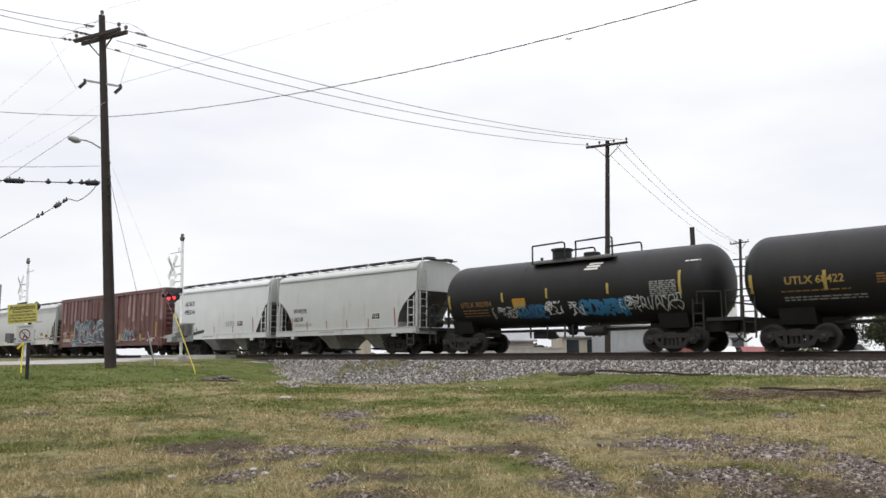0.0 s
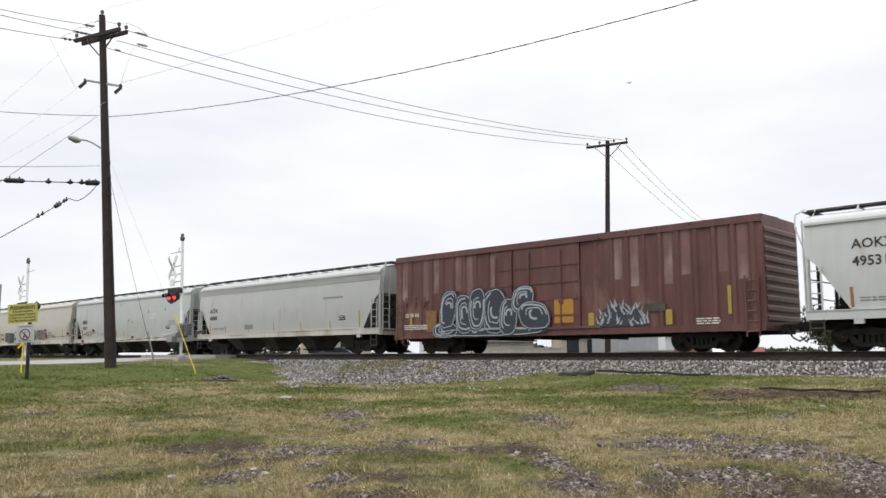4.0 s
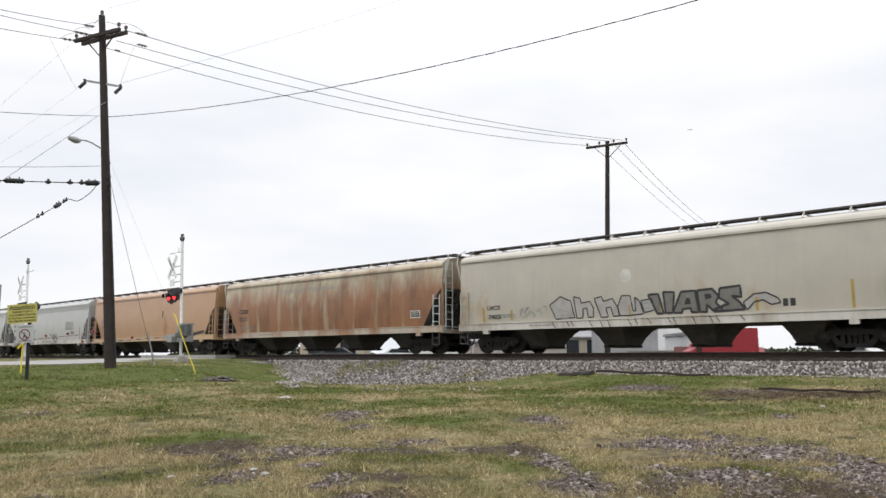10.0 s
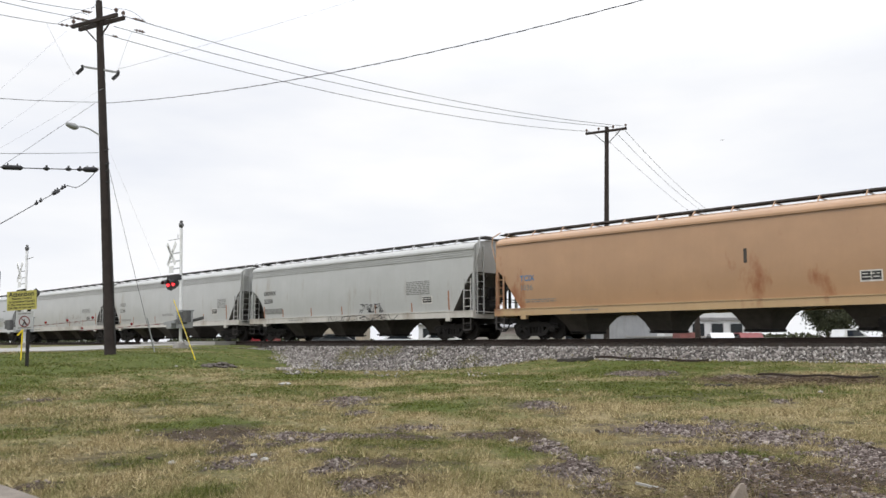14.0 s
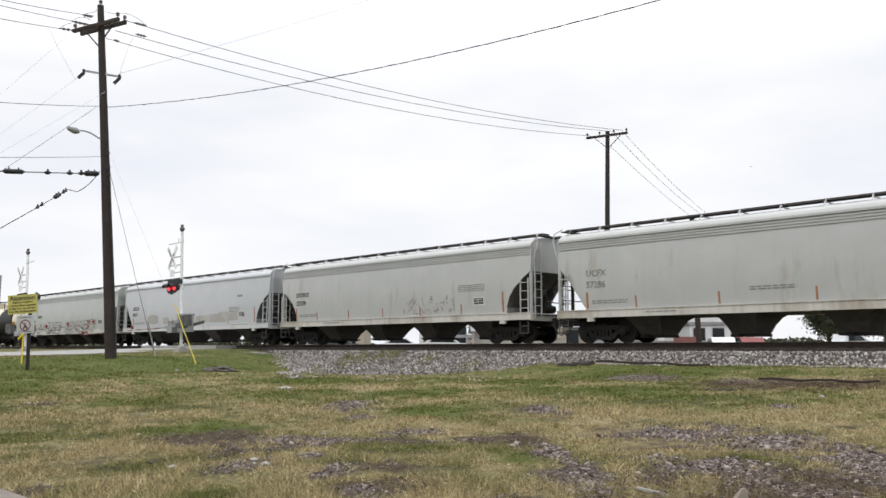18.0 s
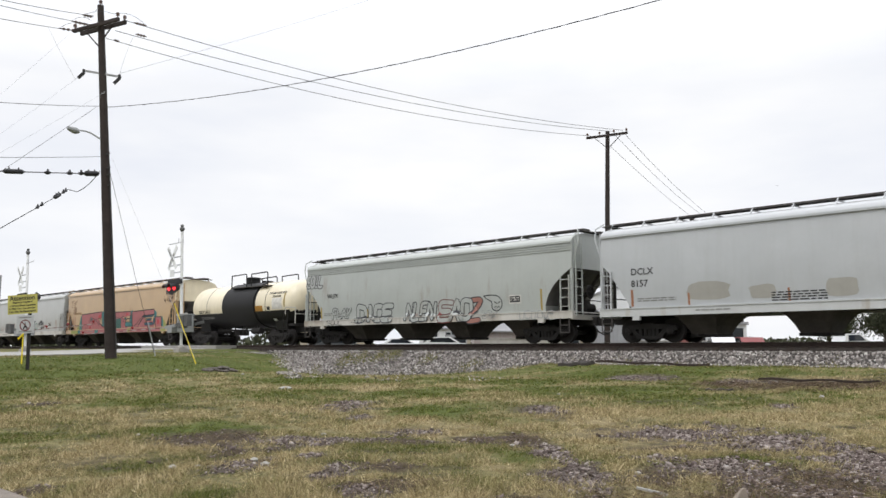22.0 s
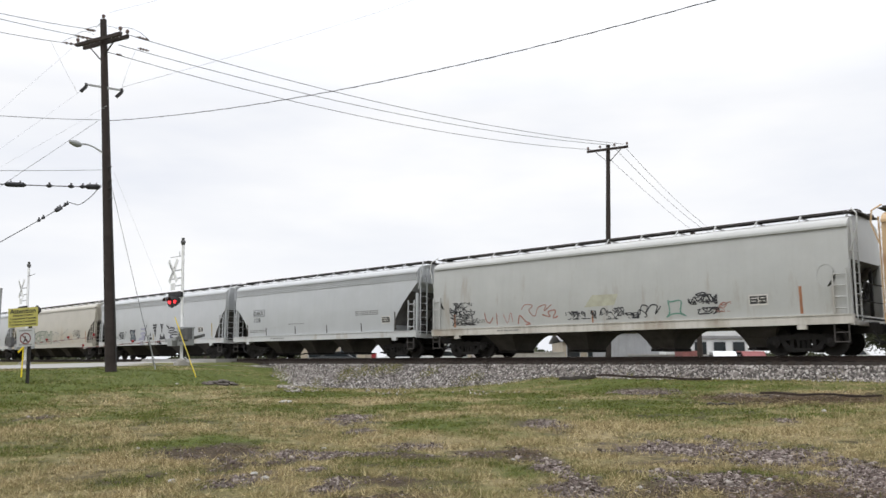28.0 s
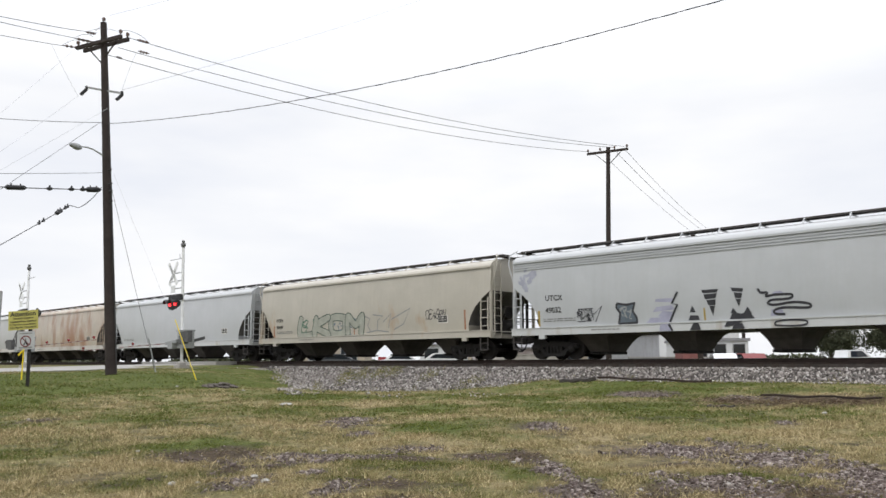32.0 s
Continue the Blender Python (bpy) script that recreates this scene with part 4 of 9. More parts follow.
def tank_car(left, right, label, mat, radius=1.47, centre=2.58, lower=None, band=None, fittings=0.0, inset=0.0):
    """Tank car on stub sills: shell with dished heads, saddles, railed platform, valves and piping."""
    L = right - left
    h = L / 2
    car = thing("tank_car", TRACK @ pose((left + right) / 2, 0, 0), label, "tank car", "freight train cars")
    TRAIN.append((car, (left + right) / 2))
    prof = [(-h + 0.85 * (1 - math.cos(math.pi / 2 * i / 10)), radius * max(0.02, math.sin(math.pi / 2 * i / 10) ** 0.9)) for i in range(11)]
    prof += [(-h + 0.85 + (L - 1.7) * i / 30, radius) for i in range(1, 30)]
    prof += [(-x, r) for x, r in reversed(prof[:11])]
    prof = [(x + inset * (h - x) / L, r) for x, r in prof]
    M = start()
    lathe(M, prof, "x", 56, (0, 0, centre))
    tank = part("tank", M, mat, car, smooth=True)
    if lower:
        tank.data.materials.append(P_TANK)
        for p in tank.data.polygons:
            if p.center.z < lower or (band and band[0] < p.center.x < band[1]):
                p.material_index = 1
    if band:
        Bm = start()
        lathe(Bm, [(band[0], radius), (band[0] + 0.02, radius + 0.06), (band[1] - 0.02, radius + 0.06), (band[1], radius)], "x", 56, (0, 0, centre))
        part("insulation_band", Bm, P_TANK, car, "black painted band round the tank", smooth=True)
    for x in [-h + 2.9 + (L - 5.8) * i / 3 for i in range(4)]:
        W = start()
        lathe(W, [(x - 0.02, radius - 0.01), (x - 0.02, radius + 0.006), (x + 0.02, radius + 0.006), (x + 0.02, radius - 0.01)], "x", 56, (0, 0, centre))
        part("weld_band", W, mat if not lower else P_TANK, tank)
    for e in (-1, 1):
        S = start()
        box(S, min(e * (h - 3.2), e * (h + 0.35)), max(e * (h - 3.2), e * (h + 0.35)), -0.3, 0.3, 0.74, 1.2)
        part("stub_sill", S, M_STEEL, car)
        Z = start()
        sec = []
        for x in (e * (h - 2.5), e * (h - 1.3)):
            arc = [(x, math.sin(a) * radius * 0.99, centre - math.cos(a) * radius * 0.99) for a in [-0.72 + 1.44 * i / 10 for i in range(11)]]
            sec.append(arc + [(x, 0.75, 0.9), (x, -0.75, 0.9)])
        solid(Z, sec)
        part("saddle", Z, P_TANK, car)
        add_truck(car, e * (h - 1.9))
        add_coupler(car, e * (h + 0.2), e)
        P = start()
        box(P, e * (h + 0.05) - 0.32, e * (h + 0.05) + 0.32, -1.5, 1.5, 1.08, 1.2)
        part("end_platform", P, M_STEEL, car)
        for k in (-1, 1):
            R = start()
            pipe(R, [(e * (h + 0.3), k * 1.45, 1.2), (e * (h + 0.3), k * 1.45, 2.1), (e * (h - 0.6), k * 1.5, 2.15), (e * (h - 0.6), k * 1.5, 1.7)], 0.025, 6)
            part("end_handrail", R, M_STEEL if not lower else P_SILL, car)
        R = start()
        pipe(R, [(e * (h + 0.3), -1.45, 1.75), (e * (h + 0.3), 1.45, 1.75)], 0.022, 6)
        part("cross_rail", R, M_STEEL if not lower else P_SILL, car)
        part("side_ladder", ladder(e * (h - 0.75), e * (h - 0.35), -1.52, 0.45, 1.9, 4), M_STEEL, car)
    B = start()
    lathe(B, [(0.75, 0.14), (0.85, 0.22), (1.16, 0.22)], "z", 14, (0.2, 0, 0))
    box(B, -1.6, -0.9, -0.4, 0.3, 0.62, 1.0)
    pipe(B, [(-h + 3.0, -0.5, 0.95), (-1.2, -0.5, 0.95), (1.0, -0.45, 0.9), (h - 3.0, -0.5, 0.95)], 0.06, 6)
    rod(B, (1.5, -0.9, 0.86), (2.4, -0.9, 0.86), 0.2, 12)
    for x in (-1.3, -0.4, 0.5, 0.9, 1.9, 2.2):
        beam(B, (x, -1.0, 0.62), (x, -1.0, 1.16), 0.06, 0.05)
    part("underside_piping", B, M_STEEL, car)
    # platform with hoop rails, manway and valves
    f, t = fittings, centre + radius
    G = start()
    for k in (-1, 1):
        box(G, f - 2.1, f + 2.0, k * 0.85 - 0.32, k * 0.85 + 0.32, t - 0.30, t - 0.25)
    part("platform", G, M_WALK, car)
    for a, b in ((f - 2.05, f - 0.35), (f + 0.2, f + 1.95)):
        for k in (-1, 1):
            H = start()
            pipe(H, [(a, k * 1.12, t - 0.28), (a, k * 1.12, t + 0.5), (b - 0.12, k * 1.12, t + 0.54), (b - 0.03, k * 1.12, t + 0.50), (b, k * 1.12, t + 0.40), (b, k * 1.12, t - 0.28)], 0.036, 6)
            part("guard_rail", H, P_TANK, car)
    V = start()
    lathe(V, [(t - 0.1, 0.42), (t + 0.32, 0.42), (t + 0.33, 0.48), (t + 0.42, 0.48), (t + 0.45, 0.3)], "z", 20, (f - 1.3, 0, 0))
    part("manway", V, P_TANK, car)
    V2 = start()
    lathe(V2, [(t - 0.1, 0.36), (t + 0.10, 0.36), (t + 0.14, 0.32)], "z", 18, (f + 0.25, 0, 0))
    part("valve_housing", V2, P_TANK, car)
    V3 = start()
    rod(V3, (f - 2.4, 0, t - 0.05), (f - 2.4, 0, t + 0.14), 0.07, 8)
    part("safety_valve", V3, P_TANK, car)
    return car, h


def tank_skin(z, centre=2.58, radius=1.47):
    return math.sqrt(max(0.05, radius ** 2 - (z - centre) ** 2))


P_GREY = paint("pale_grey_car_paint", (0.386, 0.392, 0.382), 0.09, 0.02, 0.08, rust_col=(0.31, 0.295, 0.265), runs=0.06)
P_WHITE = paint("off_white_car_paint", (0.475, 0.486, 0.486), 0.08, 0.03, 0.08, rust_col=(0.37, 0.345, 0.31), runs=0.05)
P_GREEN = paint("greenish_grey_car_paint", (0.365, 0.385, 0.368), 0.09, 0.02, 0.08, rust_col=(0.29, 0.28, 0.25), runs=0.06)
P_TAN = paint("pale_tan_car_paint", (0.405, 0.378, 0.322), 0.12, 0.02, 0.10, rust_col=(0.36, 0.28, 0.20))
P_RUST = paint("rust_stained_car_paint", (0.40, 0.345, 0.24), 0.35, 0.80, 0.2, (0.24, 0.14, 0.08), (0.225, 0.092, 0.035), runs=0.24)
P_RUSTTOP = paint("rust_topped_car_paint", (0.42, 0.37, 0.30), 0.35, 0.42, 0.2, (0.30, 0.16, 0.08), (0.25, 0.12, 0.055))
P_ORANGE = paint("faded_orange_car_paint", (0.375, 0.225, 0.125), 0.14, 0.03, 0.1, (0.28, 0.155, 0.08))
P_OCHRE = paint("peach_ochre_car_paint", (0.420, 0.285, 0.150), 0.2, 0.02, 0.1, (0.32, 0.19, 0.1))
P_BOX = paint("oxide_red_boxcar_paint", (0.088, 0.025, 0.020), 0.5, 0.12, 0.3, (0.155, 0.070, 0.060), (0.15, 0.07, 0.055), rough=0.5)
P_TANK = paint("black_tank_paint", (0.013, 0.0125, 0.013), 0.25, 0.0, 0.3, (0.018, 0.015, 0.013), rough=0.5)
P_TANK.node_tree.nodes["Principled BSDF"].inputs["Specular IOR Level"].default_value = 0.22
P_CREAM = paint("cream_tank_paint", (0.70, 0.625, 0.46), 0.12)
P_COOL = paint("cool_grey_car_paint", (0.41, 0.424, 0.437), 0.08, 0.0, 0.07)
P_SILL = paint("dusty_sill_paint", (0.50, 0.48, 0.44), 0.4, 0.3, rust_col=(0.30, 0.26, 0.21))
P_PATCH = paint("dull_tan_patch_paint", (0.325, 0.315, 0.285), 0.1, 0.05, 0.15, rust_col=(0.36, 0.36, 0.345), rough=0.5)
P_PALE = paint("pale_blue_grey_end_paint", (0.42, 0.45, 0.44), 0.3, 0.1)


def build_train():
    S = hopper_skin
    ink, grey_ink, white_ink = spray("black", (0.03, 0.03, 0.035)), spray("dull_grey", (0.26, 0.27, 0.27)), spray("white", (0.62, 0.63, 0.64))
    blue_ink, teal, pink = spray("blue", (0.02, 0.07, 0.14)), spray("teal", (0.05, 0.165, 0.17)), spray("pink", (0.35, 0.125, 0.13))
    rust_ink, green_ink, purple = spray("reddish", (0.32, 0.15, 0.12)), spray("green", (0.11, 0.24, 0.19)), spray("violet_grey", (0.33, 0.33, 0.42))
    silver = spray("silver", (0.40, 0.41, 0.40))
    pale_pink = spray("pale_pink", (0.36, 0.20, 0.18))
    T = tank_skin
    # two black tank cars
    car, h = tank_car(-12.65, 3.0, "clean black tank car with dull gold numbers and yellow bars", P_TANK, fittings=1.0)
    lettering(car, T, "UTLX 68422", -h + 1.75, 2.2, 0.36, M_GOLD)
    small_print(car, T, -h + 1.6, 1.95, 2.2, 1, M_ORGTXT, 3)
    small_print(car, T, -h + 1.65, 1.75, 2.6, 2, M_GREYTXT, 4)
    small_print(car, T, -h + 4.6, 2.35, 0.7, 4, M_ORGTXT, 5)
    for x in (0.55, 3.0):
        plate(car, "reflector_strip", T, -h + x, -h + x + 0.11, 1.95, 2.6, M_MARK_Y)
    car, h = tank_car(-27.95, -13.42, "black tank car with blue and white spray paint", P_TANK, inset=0.85, fittings=1.0)
    lettering(car, T, "UTLX 302704", -h + 2.25, 2.05, 0.32, M_ORGTXT)
    small_print(car, T, -h + 2.3, 1.88, 1.5, 3, M_ORGTXT, 6, 0.12)
    for x, z0, z1 in ((1.5, 2.0, 2.62), (4.7, 2.2, 2.6), (7.12, 2.25, 2.68), (10.1, 2.28, 2.7), (13.2, 2.1, 2.98)):
        plate(car, "reflector_strip", T, -h + x, -h + x + 0.1, z0, z1, M_MARK_Y)
    plate(car, "placard_frame", T, -h + 5.3, -h + 6.0, 1.88, 2.32, M_PLACARD)
    plate(car, "placard", T, -h + 5.36, -h + 5.94, 1.96, 2.12, M_MARK_Y, 0.010)
    small_print(car, T, -h + 12.0, 2.60, 1.1, 8, M_GREYTXT, 7, 0.075, 0.05)
    for k in range(3):
        plate(car, "white_stencil", T, -h + 8.95 + 0.08 * k, -h + 9.6 + 0.08 * k, 3.30 + 0.11 * k, 3.375 + 0.11 * k, M_PALETXT)
    bright_blue = spray("bright_blue", (0.03, 0.155, 0.31))
    tag_heap(car, T, -h + 4.05, 1.52, 1.4, 0.45, silver, 11, 22, 0.028)
    graffiti(car, T, -h + 5.5, 1.55, 1.5, 0.40, bright_blue, seed=12, n=6, thick=0.10)
    tag_heap(car, T, -h + 5.5, 1.5, 1.5, 0.5, blue_ink, 17, 16, 0.09)
    tag_heap(car, T, -h + 6.95, 1.6, 0.85, 0.5, white_ink, 13, 14, 0.035)
    tag_heap(car, T, -h + 8.2, 1.52, 0.65, 0.52, white_ink, 14, 11, 0.04)
    graffiti(car, T, -h + 8.7, 1.58, 2.1, 0.42, bright_blue, seed=15, n=8, thick=0.11)
    tag_heap(car, T, -h + 8.8, 1.45, 2.1, 0.6, bright_blue, 18, 26, 0.08)
    graffiti(car, T, -h + 10.9, 1.62, 2.4, 0.46, silver, seed=16, n=8, thick=0.04)
    tag_heap(car, T, -h + 10.6, 1.6, 0.9, 0.55, white_ink, 19, 12, 0.035)
    small_print(car, T, h - 1.1, 3.3, 0.6, 1, M_PALETXT, 8)
    # short hoppers
    car, h = hopper_car(-40.0, -28.48, "short pale grey two-bay covered hopper car with a curved end cut", P_GREY, ("arc", "arc"), 2, bay_col=M_BAYPALE, marks=4)
    marks_on(car, h, "WWUX", "18210", x=1.5, z=2.25, size=0.36)
    car, h = hopper_car(-52.35, -41.1, "short white two-bay covered hopper car", P_WHITE, ("diag", "diag"), 2, bay_col=M_BAYPALE, marks=3)
    marks_on(car, h, "AOKX", "495314", x=1.45, z=3.2, size=0.44, drop=0.55)
    small_print(car, S, 1.0, 2.0, 1.0, 4, M_GREYTXT, 21)
    # long hoppers
    car, h = hopper_car(-91.2, -73.4, "light grey covered hopper car with a pale side sill", P_GREY, ribs=True, sill=P_SILL, marks=5, mark_mat=M_MARK_Y)
    marks_on(car, h, "ACFX", "68560")
    small_print(car, S, h - 4.6, 2.95, 1.7, 1, M_GREYTXT, 31, h=0.1)
    plate(car, "data_panel", S, -h + 5.4, -h + 6.3, 1.5, 1.78, M_GREYTXT)
    car, h = hopper_car(-111.2, -92.5, "greenish grey covered hopper car with dents", P_GREEN, sill=P_SILL, marks=1, mark_mat=M_ORGTXT)
    lettering(car, S, "10159", -h + 1.46, 2.05, 0.32, M_LETTER)
    plate(car, "painted_out_patch", S, -h + 1.42, -h + 2.27, 2.47, 2.80, M_GREYTXT)
    lettering(car, S, "DFDX", -h + 1.47, 2.50, 0.30, M_LETTER)
    plate(car, "painted_out_patch", S, -h + 2.05, -h + 3.36, 1.48, 1.90, P_PATCH)
    for x in (2.25, 2.85):
        small_print(car, S, -h + x, 1.82, 0.32, 2, M_LETTER, 33, gap=0.11)
    small_print(car, S, -h + 4.8, 1.63, 1.2, 2, M_GREYTXT, 34)
    small_print(car, S, -h + 6.15, 1.66, 1.3, 2, M_GREYTXT, 35)
    for x in (4.39, 7.66):
        plate(car, "reflector_strip", S, -h + x - 0.045, -h + x + 0.045, 1.42, 1.82, M_ORGTXT)
    lettering(car, S, "CSTX", h - 5.7, 2.6, 0.42, M_PALETXT)
    small_print(car, S, h - 2.9, 2.3, 1.0, 4, M_GREYTXT, 32)
    for x, z in ((-1.15, 3.6), (3.4, 3.0), (0.3, 2.45), (0.9, 2.3), (5.9, 3.05)):
        plate(car, "scuff", S, x, x + 0.07, z, z + 0.2, M_LETTER)
    B = start()
    box(B, h - 3.4, h - 1.1, -1.75, -1.45, 1.36, 1.46)
    part("side_shelf", B, P_SILL, car)
    car, h = hopper_car(-130.7, -112.32, "dusty tan covered hopper car with grey block lettering sprayed on", P_TAN, ("plate", "plate"), sill=P_SILL, marks=1, mark_mat=M_MARK_Y, cots=False)
    lettering(car, S, "UACX", -h + 1.6, 1.88, 0.27, M_LETTER)
    lettering(car, S, "74025", -h + 1.68, 1.48, 0.28, M_LETTER)
    for x in (2.97, 10.15, 13.74):
        plate(car, "reflector_strip", S, -h + x - 0.05, -h + x + 0.05, 1.40, 1.84, M_MARK_Y)
    # pale block letters, a sprayed word in dark olive and a swoosh after it
    PALE = (((5.03, 1.95), (5.58, 2.28), (6.09, 2.07), (6.19, 1.61), (6.27, 1.41), (5.32, 1.37)), ((6.23, 2.25), (6.55, 2.16), (6.59, 1.97), (7.00, 2.02), (7.16, 1.75), (7.14, 1.40), (6.89, 1.39), (6.85, 1.77), (6.67, 1.74), (6.64, 1.38), (6.35, 1.37)), ((7.22, 2.12), (7.55, 2.18), (7.65, 1.99), (8.04, 2.08), (8.24, 1.78), (8.36, 1.41), (8.06, 1.39), (7.96, 1.75), (7.73, 1.73), (7.83, 1.38), (7.50, 1.36), (7.34, 1.78)), ((8.47, 2.17), (8.84, 2.15), (8.94, 1.57), (9.06, 1.56), (9.04, 2.10), (9.24, 1.91), (9.38, 1.44), (8.73, 1.40), (8.32, 1.41), (8.27, 1.78)), ((9.28, 1.94), (9.76, 1.99), (9.86, 1.57), (9.42, 1.48)))
    DARK = (((9.61, 2.14), (10.04, 2.15), (10.22, 1.42), (9.96, 1.42)), ((10.24, 2.21), (10.69, 2.18), (10.59, 1.43), (10.30, 1.43)), ((10.96, 2.18), (11.51, 2.19), (11.62, 1.42), (11.33, 1.42), (11.30, 1.57), (11.00, 1.55), (10.96, 1.42), (10.59, 1.43)), ((11.58, 2.19), (12.16, 2.22), (12.39, 1.95), (12.27, 1.73), (12.54, 1.42), (12.19, 1.41), (11.92, 1.68), (11.92, 1.41), (11.66, 1.42)), ((12.44, 2.22), (13.19, 2.27), (13.21, 1.88), (12.87, 1.93), (13.10, 1.75), (13.32, 1.45), (12.47, 1.42), (12.12, 1.47), (12.76, 1.67), (12.39, 1.89)))
    SWOOSH = (((13.26, 1.68), (13.64, 1.95), (14.07, 1.99), (14.47, 1.78), (14.55, 1.62), (14.23, 1.57), (13.96, 1.74), (13.66, 1.69), (13.38, 1.42)),)
    HOLES = (((11.15, 1.94), (11.29, 1.93), (11.32, 1.71), (11.06, 1.71)), ((11.85, 2.05), (12.08, 2.05), (12.14, 1.90), (11.89, 1.85)))
    STROKES = (((5.33, 1.60), (5.71, 1.82)), ((5.38, 1.79), (5.98, 1.61)), ((5.56, 1.48), (6.12, 1.52), (5.98, 1.39), (5.60, 1.36), (5.56, 1.48)), ((9.16, 1.92), (9.60, 1.86)), ((9.36, 1.83), (9.79, 1.78)), ((9.39, 1.66), (9.82, 1.64)), ((8.88, 2.00), (8.90, 1.57)))
    shift = lambda rows: [[(x - h, max(z, 1.37)) for x, z in row] for row in rows]
    painted(car, S, shift(PALE), spray("pale_grey", (0.36, 0.345, 0.33)), 0.004)
    painted(car, S, shift(DARK), spray("olive_grey", (0.165, 0.16, 0.145)), 0.004)
    painted(car, S, shift(SWOOSH), spray("pale_grey", (0.36, 0.345, 0.33)), 0.004)
    painted(car, S, shift(HOLES), ink, 0.007)
    outlines(car, S, shift(PALE) + shift(SWOOSH), ink, 0.05, 0.008)
    outlines(car, S, shift(DARK), ink, 0.085, 0.008)
    for row in shift(STROKES):
        M = start()
        ribbon(M, row, 0.03, S, 0.009)
        part("spray_stroke", M, grey_ink, car)
    for x in (14.62, 14.86):
        plate(car, "spray_fill", S, -h + x, -h + x + 0.17, 1.5, 1.75, ink)
    tag_heap(car, S, -h + 3.45, 1.5, 1.4, 0.42, grey_ink, 44, 16, 0.03)
    O = start()
    add(O, [(-h + 8.66 + 0.25 * math.cos(a), -S(2.93 + 0.27 * math.sin(a)) - 0.008, 2.93 + 0.27 * math.sin(a)) for a in [0.349 * i for i in range(18)]], [tuple(range(18))])
    part("pale_splash", O, spray("chalk_white", (0.52, 0.51, 0.46)), car)
    for i in range(15):
        x = -h + 5.2 + 0.56 * i + 0.2 * math.sin(i * 2.3)
        M = start()
        ribbon(M, [(x, 1.3), (x + 0.06, 1.17), (x + 0.16, 1.02 + 0.05 * math.sin(i))], 0.035, lambda z: 1.655, 0.006)
        part("spray_drip", M, ink, car)
    car, h = hopper_car(-150.9, -131.9, "covered hopper car heavily stained with orange rust", P_RUST, sill=P_RUSTTOP, cots=1.15, end_col=P_PALE)
    marks_on(car, h, "CCBX", "73131", x=1.65, z=2.45, size=0.36)
    graffiti(car, S, -h + 5.8, 3.5, 5.3, 0.17, grey_ink, None, None, 51, 18, 0.03)
    car, h = hopper_car(-170.4, -152.2, "faded orange covered hopper car", P_ORANGE, sill=P_OCHRE)
    marks_on(car, h, "TCIX", None, M_BLUETXT, z=2.45, size=0.34)
    lettering(car, S, "1036", -h + 1.35, 2.05, 0.34, M_GREYTXT)
    plate(car, "scuff", S, 2.1, 2.22, 2.55, 3.05, M_BAY)
    car, h = hopper_car(-189.75, -171.75, "light grey covered hopper car with thin dark tags on its sill", P_GREY, ("arc", "diag"), ribs=True, sill=P_SILL, marks=5)
    marks_on(car, h, "DOWX", "22350", z=2.62, size=0.36)
    plate(car, "painted_out_patch", S, -h + 1.4, -h + 3.2, 1.55, 1.85, M_GREYTXT)
    tag_heap(car, S, -h + 10.0, 1.4, 1.9, 0.42, ink, 61, 22, 0.035)
    graffiti(car, lambda z: 1.655, -h + 7.6, 1.02, 5.5, 0.22, ink, None, None, 62, 9, 0.03)
    small_print(car, S, h - 4.4, 2.75, 1.6, 8, M_GREYTXT, 63)
    car, h = hopper_car(-208.95, -191.05, "pale grey covered hopper car with faded marks", P_GREY, ribs=True, sill=P_SILL, marks=4)
    marks_on(car, h, "UCFX", "57286", M_GREYTXT)
    small_print(car, S, h - 2.6, 2.6, 1.0, 7, M_GREYTXT, 64)
    small_print(car, S, -h + 8.0, 1.85, 1.6, 2, M_GREYTXT, 65)
    car, h = hopper_car(-228.5, -210.4, "light grey covered hopper car with rusty scrawls", P_GREY, ("arc", "arc"), ribs=True, sill=P_SILL, marks=5)
    marks_on(car, h, "DOWX", "22370")
    tag_heap(car, S, -h + 10.2, 1.45, 3.4, 0.8, spray("brownish_grey", (0.27, 0.22, 0.19)), 71, 34, 0.035)
    small_print(car, S, h - 4.2, 2.6, 1.6, 4, M_GREYTXT, 72)
    car, h = hopper_car(-248.8, -229.85, "cool grey covered hopper car with painted-over patches", P_COOL, ("diag", "arc"), sill=P_WHITE, marks=4)
    marks_on(car, h, "DCLX", "8157", z=2.55, size=0.36)
    rng = random.Random(72)
    for i, (a, b, c, d) in enumerate(((3.6, 5.3, 1.45, 2.15), (5.9, 6.9, 1.45, 1.95), (8.4, 9.5, 1.42, 2.05), (10.3, 12.0, 1.42, 1.95), (11.7, 13.4, 1.42, 2.0), (13.1, 14.6, 1.42, 2.1), (14.3, 15.6, 1.5, 2.05))):
        ring = []
        for k in range(14):
            q = 6.28319 * k / 14
            u, v = math.copysign(abs(math.cos(q)) ** 0.6, math.cos(q)), math.copysign(abs(math.sin(q)) ** 0.6, math.sin(q))
            ring.append((-h + (a + b) / 2 + u * (b - a) / 2 * rng.uniform(0.86, 1.05), (c + d) / 2 + v * (d - c) / 2 * rng.uniform(0.86, 1.05)))
        painted(car, S, [ring], P_PATCH, 0.003 + 0.0015 * (i % 3), "painted_out_patch")
    small_print(car, S, -h + 6.7, 1.62, 1.8, 4, M_LETTER, 73)
    small_print(car, S, h - 4.4, 2.3, 1.2, 4, M_GREYTXT, 74)
    plate(car, "pale_mark", S, h - 3.5, h - 2.9, 2.95, 3.08, M_GREYTXT)
